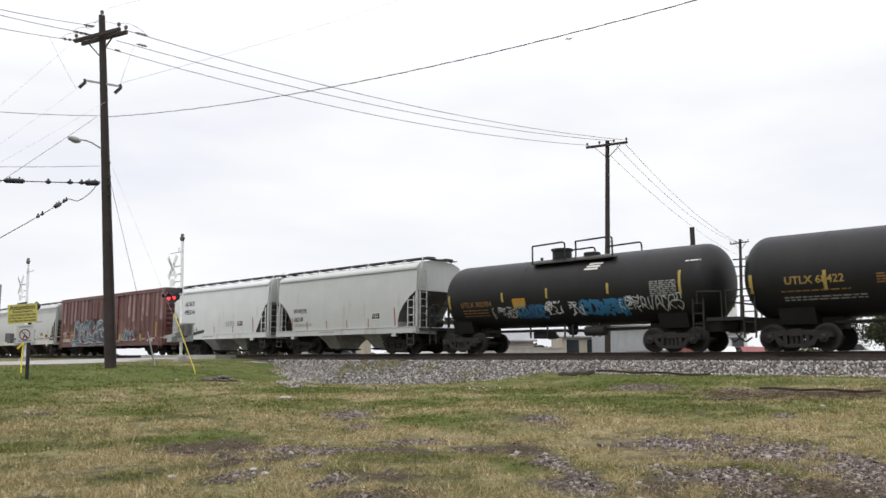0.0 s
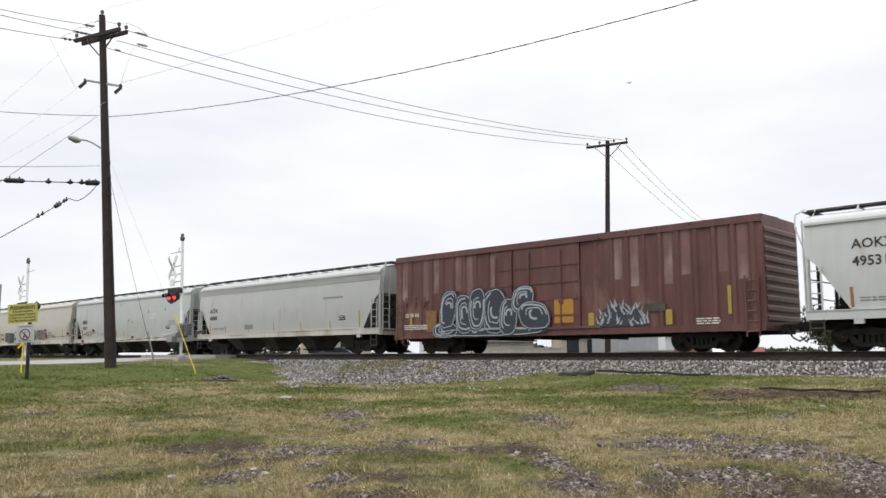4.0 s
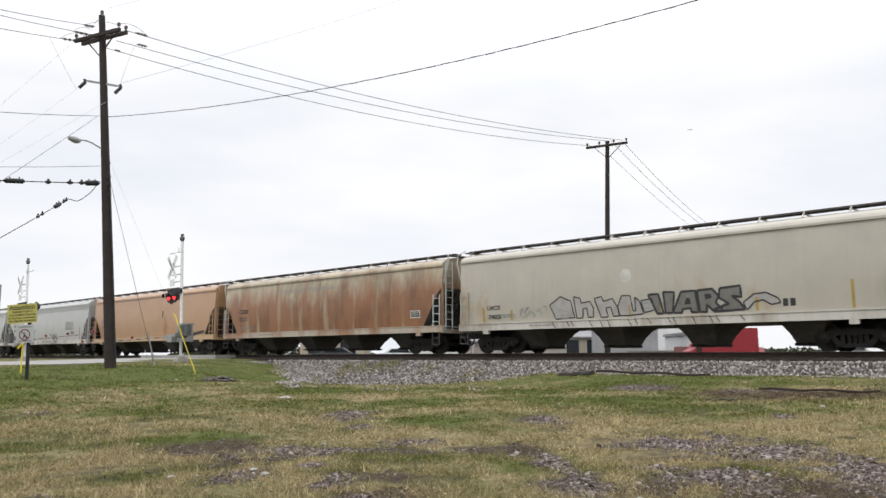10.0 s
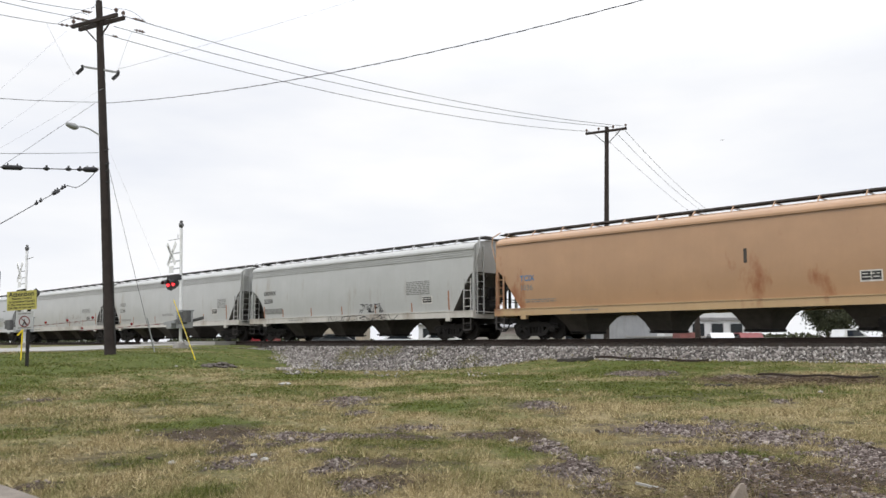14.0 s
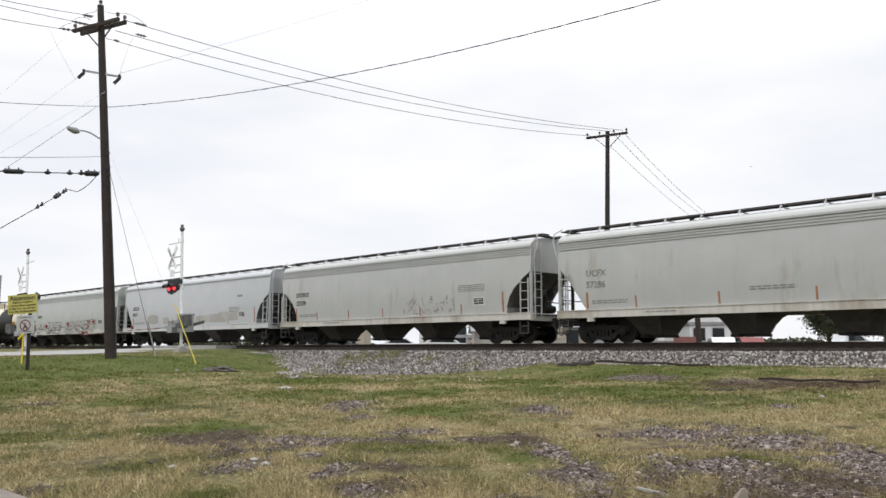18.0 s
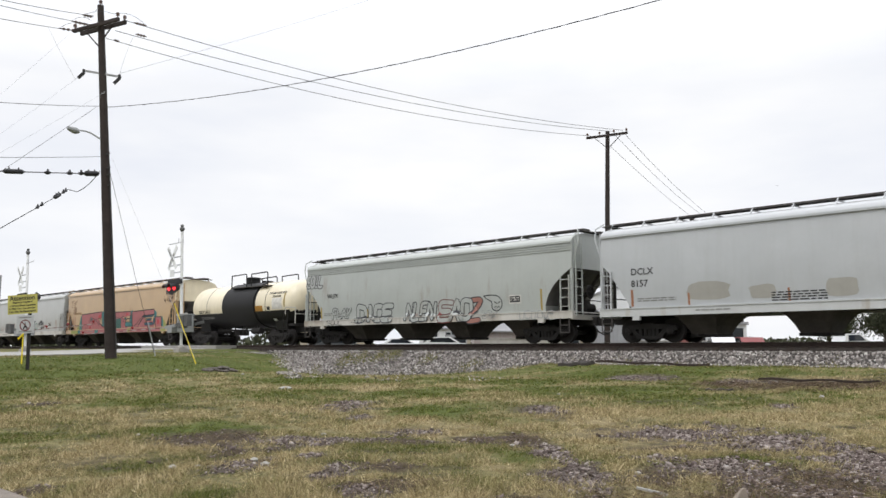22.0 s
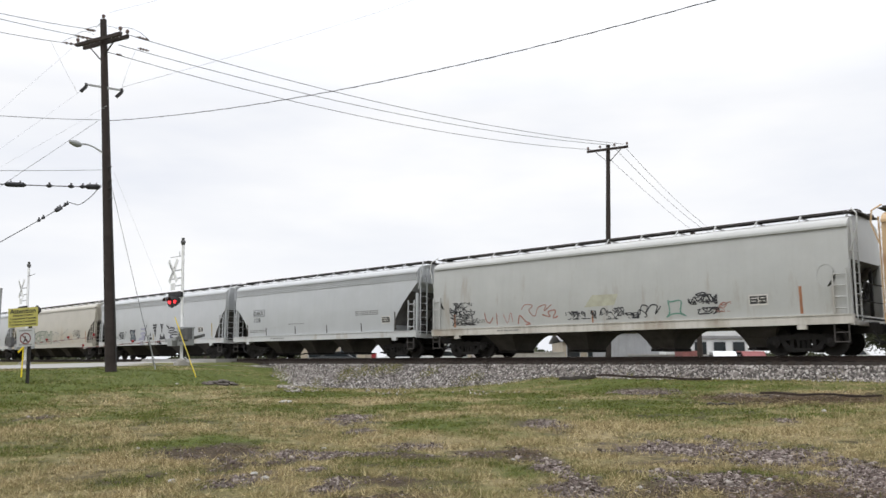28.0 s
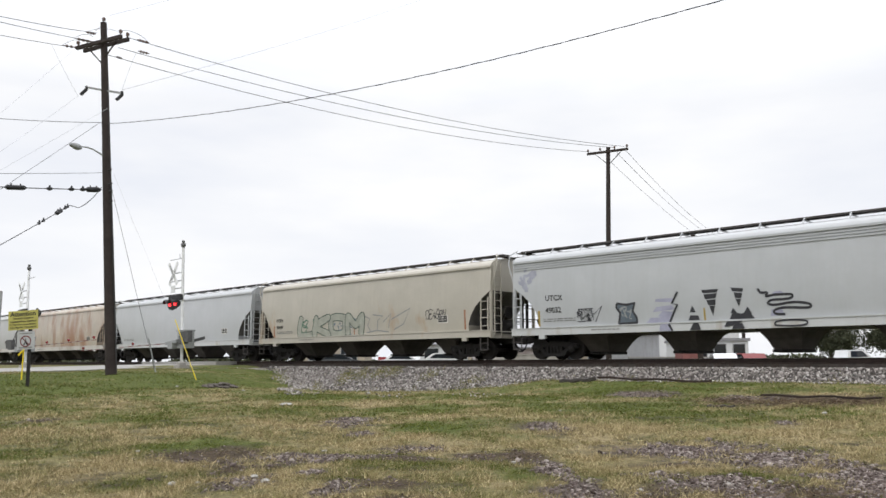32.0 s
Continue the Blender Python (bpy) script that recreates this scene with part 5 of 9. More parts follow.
    car, h = hopper_car(-268.1, -250.2, "greenish grey covered hopper car with bubble letters sprayed along it", P_GREEN, ("arc", "arc"), ribs=True, sill=P_SILL, marks=2, mark_mat=M_MARK_Y)
    graffiti(car, S, -h + 0.05, 3.15, 1.4, 0.55, ink, silver, "SOUL", 81, thick=0.04, fat=0.13, rough=0.06)
    lettering(car, S, "WLPX", -h + 1.9, 2.45, 0.34, M_LETTER)
    graffiti(car, S, -h + 2.35, 1.4, 1.5, 0.42, ink, P_GREEN, "PLAY", 82, thick=0.035, fat=0.11, slant=0.2, rough=0.06)
    low = lambda z: 1.664 if z < 1.325 else S(z)
    graffiti(car, low, -h + 4.45, 1.22, 2.7, 0.66, ink, P_GREEN, "DICE", 83, thick=0.045, fat=0.24, rough=0.06)
    graffiti(car, low, -h + 8.1, 1.18, 1.95, 0.72, ink, P_GREEN, "NLEN", 84, thick=0.045, fat=0.15, slant=0.25, rough=0.08)
    graffiti(car, low, -h + 10.45, 1.1, 0.85, 0.78, spray("dark_red", (0.13, 0.035, 0.03)), P_GREEN, "E", 85, thick=0.045, fat=0.19, rough=0.06)
    graffiti(car, low, -h + 11.15, 1.12, 1.3, 0.82, ink, P_GREEN, "AO", 95, thick=0.04, fat=0.2, rough=0.06)
    graffiti(car, low, -h + 12.2, 1.06, 0.85, 0.84, ink, rust_ink, "Z", 96, thick=0.05, fat=0.19, rough=0.06)
    graffiti(car, low, -h + 8.4, 1.35, 0.6, 0.08, rust_ink, None, None, 98, 1, 0.02)
    M = start()
    ribbon(M, curve_points([(-h + x, z) for x, z in ((13.15, 2.1), (13.6, 2.12), (14.0, 2.05), (14.2, 1.78), (14.12, 1.52), (13.85, 1.42), (13.62, 1.55), (13.6, 1.82), (13.35, 1.95), (13.15, 2.1))], 4), 0.045, S, 0.007)
    ribbon(M, [(-h + 13.75, 1.82), (-h + 13.92, 1.74)], 0.04, S, 0.007)
    ribbon(M, [(-h + 14.1, 1.84), (-h + 13.98, 1.74)], 0.04, S, 0.007)
    ribbon(M, [(-h + x, z) for x, z in ((13.75, 1.56), (13.85, 1.62), (13.92, 1.55), (14.0, 1.62), (14.06, 1.57))], 0.03, S, 0.007)
    tagged(part("spray_tag", M, ink, car), kind="stuff")
    tag_heap(car, low, -h + 13.0, 1.1, 0.9, 0.35, grey_ink, 86, 12, 0.025)
    graffiti(car, lambda z: 1.655, -h + 15.2, 1.02, 1.9, 0.3, grey_ink, None, None, 87, 6, 0.03)
    graffiti(car, lambda z: 1.655, -h + 2.0, 1.03, 1.3, 0.22, ink, None, "SOUL", 88, 4, 0.03)
    # cream and black tank car
    T2 = lambda z: tank_skin(z, 2.47, 1.37)
    car, h = tank_car(-282.1, -269.6, "cream tank car with a black middle band and black belly", P_CREAM, lower=1.98, band=(-1.35, 2.15), radius=1.37, centre=2.47, fittings=1.25, inset=0.45)
    lettering(car, lambda z: T2(z) + 0.004, "SBLX 24212", -h + 1.9, 2.05, 0.27, M_LETTER)
    small_print(car, T2, -h + 2.0, 1.78, 1.6, 2, M_GREYTXT, 91)
    lettering(car, T2, "SODIUM HYDROXIDE", h - 2.6, 2.98, 0.18, M_LETTER)
    lettering(car, T2, "SOLUTION", h - 2.2, 2.78, 0.18, M_LETTER)
    plate(car, "data_panel", T2, h - 2.2, h - 1.2, 2.1, 2.75, M_PALETXT)
    plate(car, "placard", T2, h - 4.0, h - 3.2, 2.02, 2.34, M_PLACARD)
    plate(car, "data_panel", T2, h - 2.75, h - 2.45, 2.06, 2.26, M_LETTER)
    plate(car, "reflector_strip", T2, h - 1.0, h - 0.9, 2.2, 3.0, M_MARK_Y)
    plate(car, "placard", T2, h - 2.5, h - 2.2, 1.25, 1.55, M_WHITE)
    # ochre hopper with a full colour piece
    car, h = hopper_car(-301.4, -283.1, "peach covered hopper car with a long pink and teal spray-painted piece", P_OCHRE, sill=P_OCHRE, cots=False, end_face=P_CREAM)
    low = lambda z: 1.664 if z < 1.31 else S(z)
    shift = lambda rings: [[(x - h, z) for x, z in ring] for ring in rings]
    fringe = spray("lime", (0.27, 0.28, 0.09))
    painted(car, S, shift([[(1.75, 1.31), (2.9, 1.31), (2.85, 2.55), (2.45, 1.95)], [(16.4, 1.31), (17.2, 1.31), (16.9, 1.7), (16.45, 2.05)]]), fringe, 0.0035)
    painted(car, S, shift([[(2.35, 1.31), (2.92, 1.31), (2.95, 2.6), (2.62, 2.3)], [(6.7, 1.5), (7.1, 1.5), (7.1, 2.72), (6.7, 2.66)], [(11.6, 1.4), (12.0, 1.4), (12.0, 2.6), (11.7, 2.55)], [(15.3, 1.7), (15.6, 1.7), (15.75, 2.35), (15.38, 2.5)], [(16.4, 1.31), (16.7, 1.31), (16.6, 2.0), (16.42, 2.05)]]), teal, 0.005)
    body = shift([
        [(2.9, 1.31), (3.55, 1.31), (4.4, 1.75), (4.9, 2.3), (2.88, 2.52)], [(2.88, 2.52), (4.4, 2.2), (6.5, 2.1), (6.75, 2.66)], [(4.4, 1.75), (5.7, 1.31), (7.6, 1.31), (6.6, 1.62), (6.0, 2.2), (4.9, 2.3)], [(3.55, 1.31), (5.7, 1.31), (4.4, 1.78)],
        [(7.05, 2.64), (7.05, 1.85), (8.1, 2.15), (8.7, 1.31), (9.35, 1.31), (9.3, 2.05), (8.7, 2.55)], [(8.7, 2.55), (9.3, 2.05), (10.1, 2.1), (11.7, 2.2), (11.7, 2.52)], [(9.3, 2.05), (10.0, 1.31), (11.2, 1.31), (10.8, 1.95), (10.2, 2.2)],
        [(11.95, 2.5), (11.95, 1.31), (12.6, 1.31), (13.6, 1.9), (13.8, 2.3)], [(12.6, 1.31), (15.3, 1.31), (15.35, 1.75), (13.7, 1.8)], [(11.95, 2.5), (13.8, 2.12), (15.38, 2.2), (15.38, 2.57)], [(13.0, 1.5), (13.9, 1.5), (13.9, 2.2), (13.3, 2.2)],
        [(15.5, 1.31), (16.42, 1.31), (16.42, 2.0), (15.55, 2.02)]])
    painted(car, S, body, pink, 0.007)
    hot = spray("hot_pink", (0.42, 0.06, 0.07))
    painted(car, S, shift([[(6.0, 2.1), (6.6, 2.15), (6.5, 2.45), (6.1, 2.4)], [(4.2, 1.35), (4.7, 1.35), (4.6, 1.6), (4.3, 1.55)], [(10.9, 2.2), (11.3, 2.25), (11.3, 2.45), (10.95, 2.4)], [(15.75, 1.5), (16.1, 1.5), (16.1, 1.8), (15.8, 1.85)]]), hot, 0.0095)
    dark_green = spray("dark_green", (0.035, 0.10, 0.09))
    inner = shift([[(4.55, 1.95), (5.0, 2.1), (4.75, 2.28)], [(6.55, 1.55), (7.35, 1.5), (7.55, 1.75), (6.9, 1.8)], [(7.95, 1.42), (8.5, 1.4), (8.55, 1.95), (8.1, 1.9)], [(10.75, 1.42), (11.9, 1.42), (11.85, 1.72), (10.8, 1.78)], [(10.65, 1.95), (10.95, 1.95), (10.95, 2.1), (10.7, 2.1)], [(11.5, 1.75), (11.9, 1.75), (11.85, 2.35), (11.6, 2.2)]])
    painted(car, S, inner, teal, 0.011)
    painted(car, S, shift([[(9.2, 1.31), (10.05, 1.31), (10.1, 2.0), (9.25, 2.05)]]), dark_green, 0.011)
    bars = shift([[(13.75, 2.02), (15.2, 2.05), (15.25, 2.2), (13.6, 2.16)], [(13.9, 1.46), (15.1, 1.46), (15.15, 1.64), (13.85, 1.64)], [(14.2, 1.80), (14.9, 1.80), (15.0, 1.92), (14.2, 1.92)], [(15.2, 1.5), (15.4, 1.5), (15.4, 1.95), (15.25, 1.9)]])
    painted(car, S, bars, spray("slate_blue", (0.045, 0.10, 0.15)), 0.011)
    outlines(car, S, inner + bars, ink, 0.045, 0.014)
    rims = shift([[(2.9, 1.28), (2.88, 2.52), (6.75, 2.66), (6.6, 2.1), (6.0, 1.85), (7.0, 1.45), (7.6, 1.28)], [(7.05, 1.85), (7.05, 2.64), (8.7, 2.55), (11.7, 2.52), (11.7, 2.0), (11.0, 2.0), (10.8, 1.7)], [(11.95, 1.28), (11.95, 2.5), (15.38, 2.57), (15.38, 2.2), (13.8, 2.1), (12.7, 1.35)], [(15.5, 1.28), (15.55, 2.02), (16.42, 2.0), (16.42, 1.28)]])
    for ring in rims:
        M = start()
        fine = []
        for q0, q1 in zip(ring, ring[1:]):
            fine += [(q0[0] + (q1[0] - q0[0]) * k / 4, q0[1] + (q1[1] - q0[1]) * k / 4) for k in range(4)]
        ribbon(M, fine + [ring[-1]], 0.065, S, 0.016)
        part("spray_outline", M, ink, car)
    for path in ([(3.4, 1.3), (4.2, 1.75), (4.6, 2.3)], [(4.4, 1.4), (5.4, 2.0), (6.4, 2.15)], [(5.0, 2.2), (5.6, 2.0), (6.2, 1.6)], [(7.1, 1.9), (7.7, 2.15), (8.0, 1.9)], [(8.3, 2.3), (9.2, 2.1)], [(8.6, 2.4), (9.4, 2.15), (9.9, 2.05), (10.6, 2.2)], [(10.2, 2.2), (10.5, 1.8), (10.8, 1.4)], [(12.2, 1.4), (13.2, 1.9), (14.0, 2.3)], [(8.7, 1.3), (8.9, 1.9)]):
        M = start()
        ribbon(M, curve_points([(x - h, z) for x, z in path], 4), 0.04, S, 0.016)
        part("spray_outline", M, ink, car)
    tag_heap(car, S, h - 1.6, 2.95, 1.4, 0.85, spray("brown_black", (0.05, 0.025, 0.02)), 105, 40, 0.035)
    tag_heap(car, S, -h + 0.5, 2.6, 1.2, 1.1, spray("brown", (0.16, 0.09, 0.06)), 115, 26, 0.04)
    lettering(car, S, "ROIX 57465", -h + 1.5, 2.55, 0.24, M_ORGTXT)
    for k0, k1, m in ((1.0, 2.4, fringe), (2.4, 2.85, teal), (2.85, 5.6, pink), (5.6, 6.2, teal), (6.2, 7.5, pink), (7.5, 8.0, teal), (8.0, 11.3, pink), (11.3, 11.8, fringe), (11.8, 16.5, pink), (16.5, 17.2, fringe)):
        plate(car, "spray_fill", lambda z: 1.655, -h + k0, -h + k1, 1.0, 1.26, m, 0.001)
    # the last cars
    car, h = hopper_car(-320.95, -302.4, "off-white covered hopper car with oval holes and spray tags", P_GREY, ("oval", "oval"), sill=P_SILL, marks=1)
    for x, z, w, hh, m, c, k in ((1.05, 2.05, 1.4, 0.4, ink, 26, 0.032), (1.1, 1.75, 1.6, 0.3, ink, 26, 0.032), (1.2, 1.45, 1.6, 0.28, ink, 30, 0.032), (7.6, 1.5, 0.7, 0.3, ink, 16, 0.032), (8.35, 1.5, 0.7, 0.3, ink, 15, 0.032), (9.2, 1.45, 1.1, 0.42, ink, 18, 0.035), (10.35, 1.45, 0.6, 0.2, ink, 16, 0.03), (13.0, 1.85, 1.1, 0.32, ink, 16, 0.045), (13.35, 1.5, 0.8, 0.2, ink, 12, 0.045), (14.0, 1.55, 0.6, 0.32, rust_ink, 9, 0.03)):
        tag_heap(car, S, -h + x, z, w, hh, m, 200 + int(10 * x), c, k)
    for pts, m, w in (([(3.2, 1.95), (3.3, 1.6), (3.5, 1.5), (3.7, 1.75)], rust_ink, 0.05), ([(3.9, 1.9), (3.92, 1.4)], rust_ink, 0.05), ([(4.3, 1.85), (4.5, 1.45), (4.7, 1.9), (4.8, 1.5)], pale_pink, 0.04), ([(5.1, 1.4), (5.2, 1.75), (5.5, 1.5), (5.75, 1.4), (5.5, 1.36)], rust_ink, 0.06),
                      ([(5.3, 2.0), (5.5, 2.2), (5.9, 2.15), (5.7, 1.95), (6.0, 1.7), (6.2, 2.05), (6.6, 2.15), (6.5, 1.9), (6.9, 2.15)], rust_ink, 0.035), ([(6.4, 1.75), (6.8, 1.65), (6.7, 1.85), (7.1, 1.9), (6.95, 1.6), (7.2, 1.65)], rust_ink, 0.05), ([(11.0, 1.55), (11.1, 1.9), (11.35, 1.85), (11.25, 1.6), (11.5, 1.9), (11.75, 1.85), (11.65, 1.55), (11.9, 1.85)], ink, 0.045), ([(10.9, 1.5), (11.0, 1.75), (11.3, 1.55), (11.2, 1.45)], ink, 0.045),
                      ([(12.2, 2.05), (12.3, 1.98), (12.72, 2.0), (12.68, 1.6), (12.9, 1.45), (12.6, 1.55), (12.3, 1.52), (12.12, 1.43), (12.25, 1.6), (12.2, 2.05)], green_ink, 0.05), ([(13.0, 2.05), (13.1, 1.9), (13.25, 2.1), (13.4, 1.95), (13.7, 2.2), (13.9, 1.9), (14.1, 2.1)], ink, 0.055), ([(13.3, 2.18), (13.55, 2.25), (13.7, 2.2), (13.45, 2.14), (13.3, 2.18)], ink, 0.05)):
        M = start()
        ribbon(M, curve_points([(x - h, z) for x, z in pts], 4), w, S, 0.008)
        tagged(part("spray_tag", M, m, car), kind="stuff")
    painted(car, S, [[(8.5 - h, 1.95), (9.9 - h, 1.98), (10.1 - h, 2.4), (8.9 - h, 2.42)]], spray("washed_out_yellow", (0.40, 0.395, 0.31)), 0.003)
    car, h = hopper_car(-338.25, -322.1, "cool grey covered hopper car with boxed lettering", P_COOL, ("arc", "tall_arc"), ribs=True, sill=P_WHITE, marks=4, mark_mat=M_BAY, cots=0.75)
    plate(car, "painted_out_patch", S, -h + 1.98, -h + 3.2, 2.44, 2.86, M_GREYBOX, 0.004)
    plate(car, "pale_patch", S, -h + 2.02, -h + 3.13, 2.48, 2.82, P_COOL, 0.006)
    marks_on(car, h, "DAKX", "1110", x=2.05, z=2.52, size=0.36, drop=0.40)
    small_print(car, S, h - 4.6, 2.35, 1.8, 3, M_GREYTXT, 221)
    small_print(car, S, -h + 5.6, 1.9, 1.5, 1, M_GREYTXT, 222)
    car, h = hopper_car(-357.8, -339.5, "pale grey covered hopper car with jagged black lettering half painted out", P_COOL, ("arc", "diag"), ribs=True, sill=P_WHITE, marks=1, mark_mat=M_MARK_Y)
    marks_on(car, h, "UTCX", "49032", x=1.72, z=2.4, size=0.32, drop=0.5)
    tag_heap(car, S, -h + 0.3, 2.9, 0.9, 0.9, spray("faint_violet", (0.33, 0.34, 0.40)), 233, 14, 0.12)
    low = lambda z: 1.664 if z < 1.3 else S(z)
    at = lambda rings: [[(x - h, z) for x, z in ring] for ring in rings]
    tag_heap(car, S, -h + 3.3, 1.48, 0.75, 0.5, ink, 231, 22, 0.03)
    M = start()
    ribbon(M, [(x - h, z) for x, z in ((3.3, 1.9), (3.5, 1.5), (3.6, 2.0), (3.75, 1.5), (3.9, 2.0), (4.1, 1.75), (4.48, 2.06), (4.15, 1.45))], 0.04, S, 0.007)
    tagged(part("spray_tag", M, ink, car), kind="stuff")
    block = at([[(5.2, 1.33), (6.02, 1.36), (6.0, 1.55), (5.85, 1.8), (5.95, 2.1), (5.6, 2.05), (5.18, 2.12), (5.12, 1.98), (5.3, 1.75), (5.25, 1.5)]])
    painted(car, S, block, spray("blue_grey", (0.10, 0.125, 0.15)), 0.006)
    outlines(car, S, block, ink, 0.085, 0.010)
    tag_heap(car, S, -h + 5.3, 1.5, 0.5, 0.5, grey_ink, 232, 6, 0.05)
    painted(car, low, at([[(6.4, 1.33), (7.35, 1.33), (7.45, 1.5), (6.6, 1.52)], [(6.7, 1.72), (7.6, 1.78), (7.5, 1.95), (6.85, 1.9)], [(6.8, 2.1), (7.5, 2.05), (7.6, 2.2), (6.85, 2.2)], [(6.9, 1.55), (7.4, 1.4), (7.5, 1.7), (7.1, 1.75)], [(7.0, 1.0), (7.5, 1.0), (7.45, 1.26), (7.05, 1.26)]]), purple, 0.006)
    M = start()
    ribbon(M, [(x - h, z) for x, z in ((7.74, 2.42), (7.5, 2.0), (7.72, 1.95), (7.55, 1.65), (7.38, 1.33))], 0.085, S, 0.010)
    ribbon(M, [(x - h, z) for x, z in ((7.38, 1.25), (7.54, 1.0))], 0.085, low, 0.008)
    part("spray_outline", M, ink, car)
    shards = [[(8.18, 1.64), (8.42, 1.64), (8.29, 1.9)], [(8.1, 1.36), (8.55, 1.36), (8.52, 1.52), (8.2, 1.54)], [(8.22, 1.0), (8.66, 1.0), (8.55, 1.26), (8.36, 1.26)], [(8.36, 1.1), (8.6, 1.1), (8.5, 1.3), (8.4, 1.3)],
              [(8.72, 2.3), (9.26, 2.3), (9.32, 2.42), (8.68, 2.42)], [(8.8, 2.08), (9.2, 2.1), (9.26, 2.27), (8.76, 2.26)], [(8.92, 1.86), (9.18, 1.86), (9.2, 2.06), (8.85, 2.05)], [(9.07, 1.48), (9.16, 1.84), (8.95, 1.84)],
              [(9.84, 2.3), (10.2, 2.26), (10.22, 2.38), (9.76, 2.44)], [(9.92, 2.06), (10.14, 2.05), (10.18, 2.23), (9.88, 2.26)], [(10.03, 1.78), (10.13, 2.03), (9.93, 2.03)],
              [(9.66, 1.34), (10.56, 1.34), (10.36, 1.62), (10.1, 1.52), (9.8, 1.6)], [(9.72, 1.55), (9.95, 1.55), (9.81, 1.74)], [(10.2, 1.55), (10.48, 1.5), (10.33, 1.76)], [(9.52, 1.08), (9.95, 1.12), (10.2, 1.27), (9.62, 1.27)], [(9.8, 1.0), (10.26, 1.0), (10.16, 1.2), (9.86, 1.15)]]
    painted(car, low, at(shards), ink, 0.007)
    loops = [(10.72, 2.34), (10.82, 2.2), (11.05, 2.18), (11.0, 2.06), (11.3, 2.1), (11.84, 2.08), (11.78, 1.95), (11.2, 1.93), (11.05, 1.82), (11.3, 1.76), (11.9, 1.82), (12.4, 1.74), (12.35, 1.62), (11.6, 1.66), (11.25, 1.58), (11.3, 1.46), (11.6, 1.44)]
    M = start()
    ribbon(M, curve_points([(x - h, z) for x, z in loops], 4), 0.085, S, 0.008)
    ribbon(M, curve_points([(x - h, z) for x, z in ((11.28, 1.08), (11.35, 1.2), (11.8, 1.24), (12.28, 1.2), (12.3, 1.08), (11.9, 1.04), (11.28, 1.08))], 4), 0.06, lambda z: 1.664, 0.004)
    part("spray_outline", M, ink, car)
    painted(car, S, at([[(11.1, 1.4), (11.6, 1.4), (11.5, 1.6), (11.15, 1.62)], [(11.2, 2.12), (11.6, 2.14), (11.5, 2.22), (11.25, 2.2)]]), purple, 0.004)
    car, h = hopper_car(-377.15, -359.1, "beige covered hopper car with a green and black sprayed outline", P_TAN, ("diag", "arc"), sill=P_TAN, marks=1)
    lettering(car, S, "CCBX", -h + 1.6, 2.2, 0.26, M_LETTER)
    lettering(car, S, "58409", -h + 1.6, 1.82, 0.26, M_LETTER)
    murky, misty = spray("murky_green", (0.07, 0.10, 0.08)), spray("greenish_beige", (0.33, 0.34, 0.29))
    graffiti(car, S, -h + 3.9, 1.42, 5.6, 0.85, murky, misty, "LKOM", 241, thick=0.05, fat=0.34, slant=0.1, rough=0.10)
    tag_heap(car, S, -h + 3.8, 1.35, 1.9, 0.9, spray("bottle_green", (0.08, 0.17, 0.12)), 242, 16, 0.07)
    tag_heap(car, S, -h + 6.9, 1.35, 2.2, 0.9, spray("grey_blue", (0.13, 0.18, 0.22)), 244, 18, 0.06)
    for pts in ([(9.5, 2.25), (9.9, 2.1), (9.7, 1.75), (9.95, 1.45)], [(10.1, 2.3), (10.9, 2.2), (10.5, 2.0), (10.45, 1.5)], [(10.9, 1.9), (11.5, 2.3), (11.3, 1.6)], [(11.5, 2.0), (12.9, 2.5), (12.4, 1.75), (11.7, 1.5)], [(9.6, 1.4), (10.4, 1.5), (11.3, 1.4)]):
        M = start()
        ribbon(M, [(x - h, z) for x, z in pts], 0.06, S, 0.008)
        part("spray_outline", M, grey_ink, car)
    graffiti(car, S, -h + 14.0, 1.95, 1.3, 0.35, ink, None, None, 243, 6, 0.035)
    hopper_car(-397.0, -378.3, "cool grey covered hopper car", P_COOL, ("diag", "arc"), sill=P_WHITE)[0]["label"] = "plain cool grey covered hopper car"
    hopper_car(-416.5, -398.9, "tan covered hopper car rusting along its roof edge", P_RUSTTOP, ("arc", "arc"), sill=P_SILL)
    hopper_car(-436.0, -418.0, "pale grey covered hopper car at the rear", P_GREY, ("arc", "arc"), sill=P_SILL)


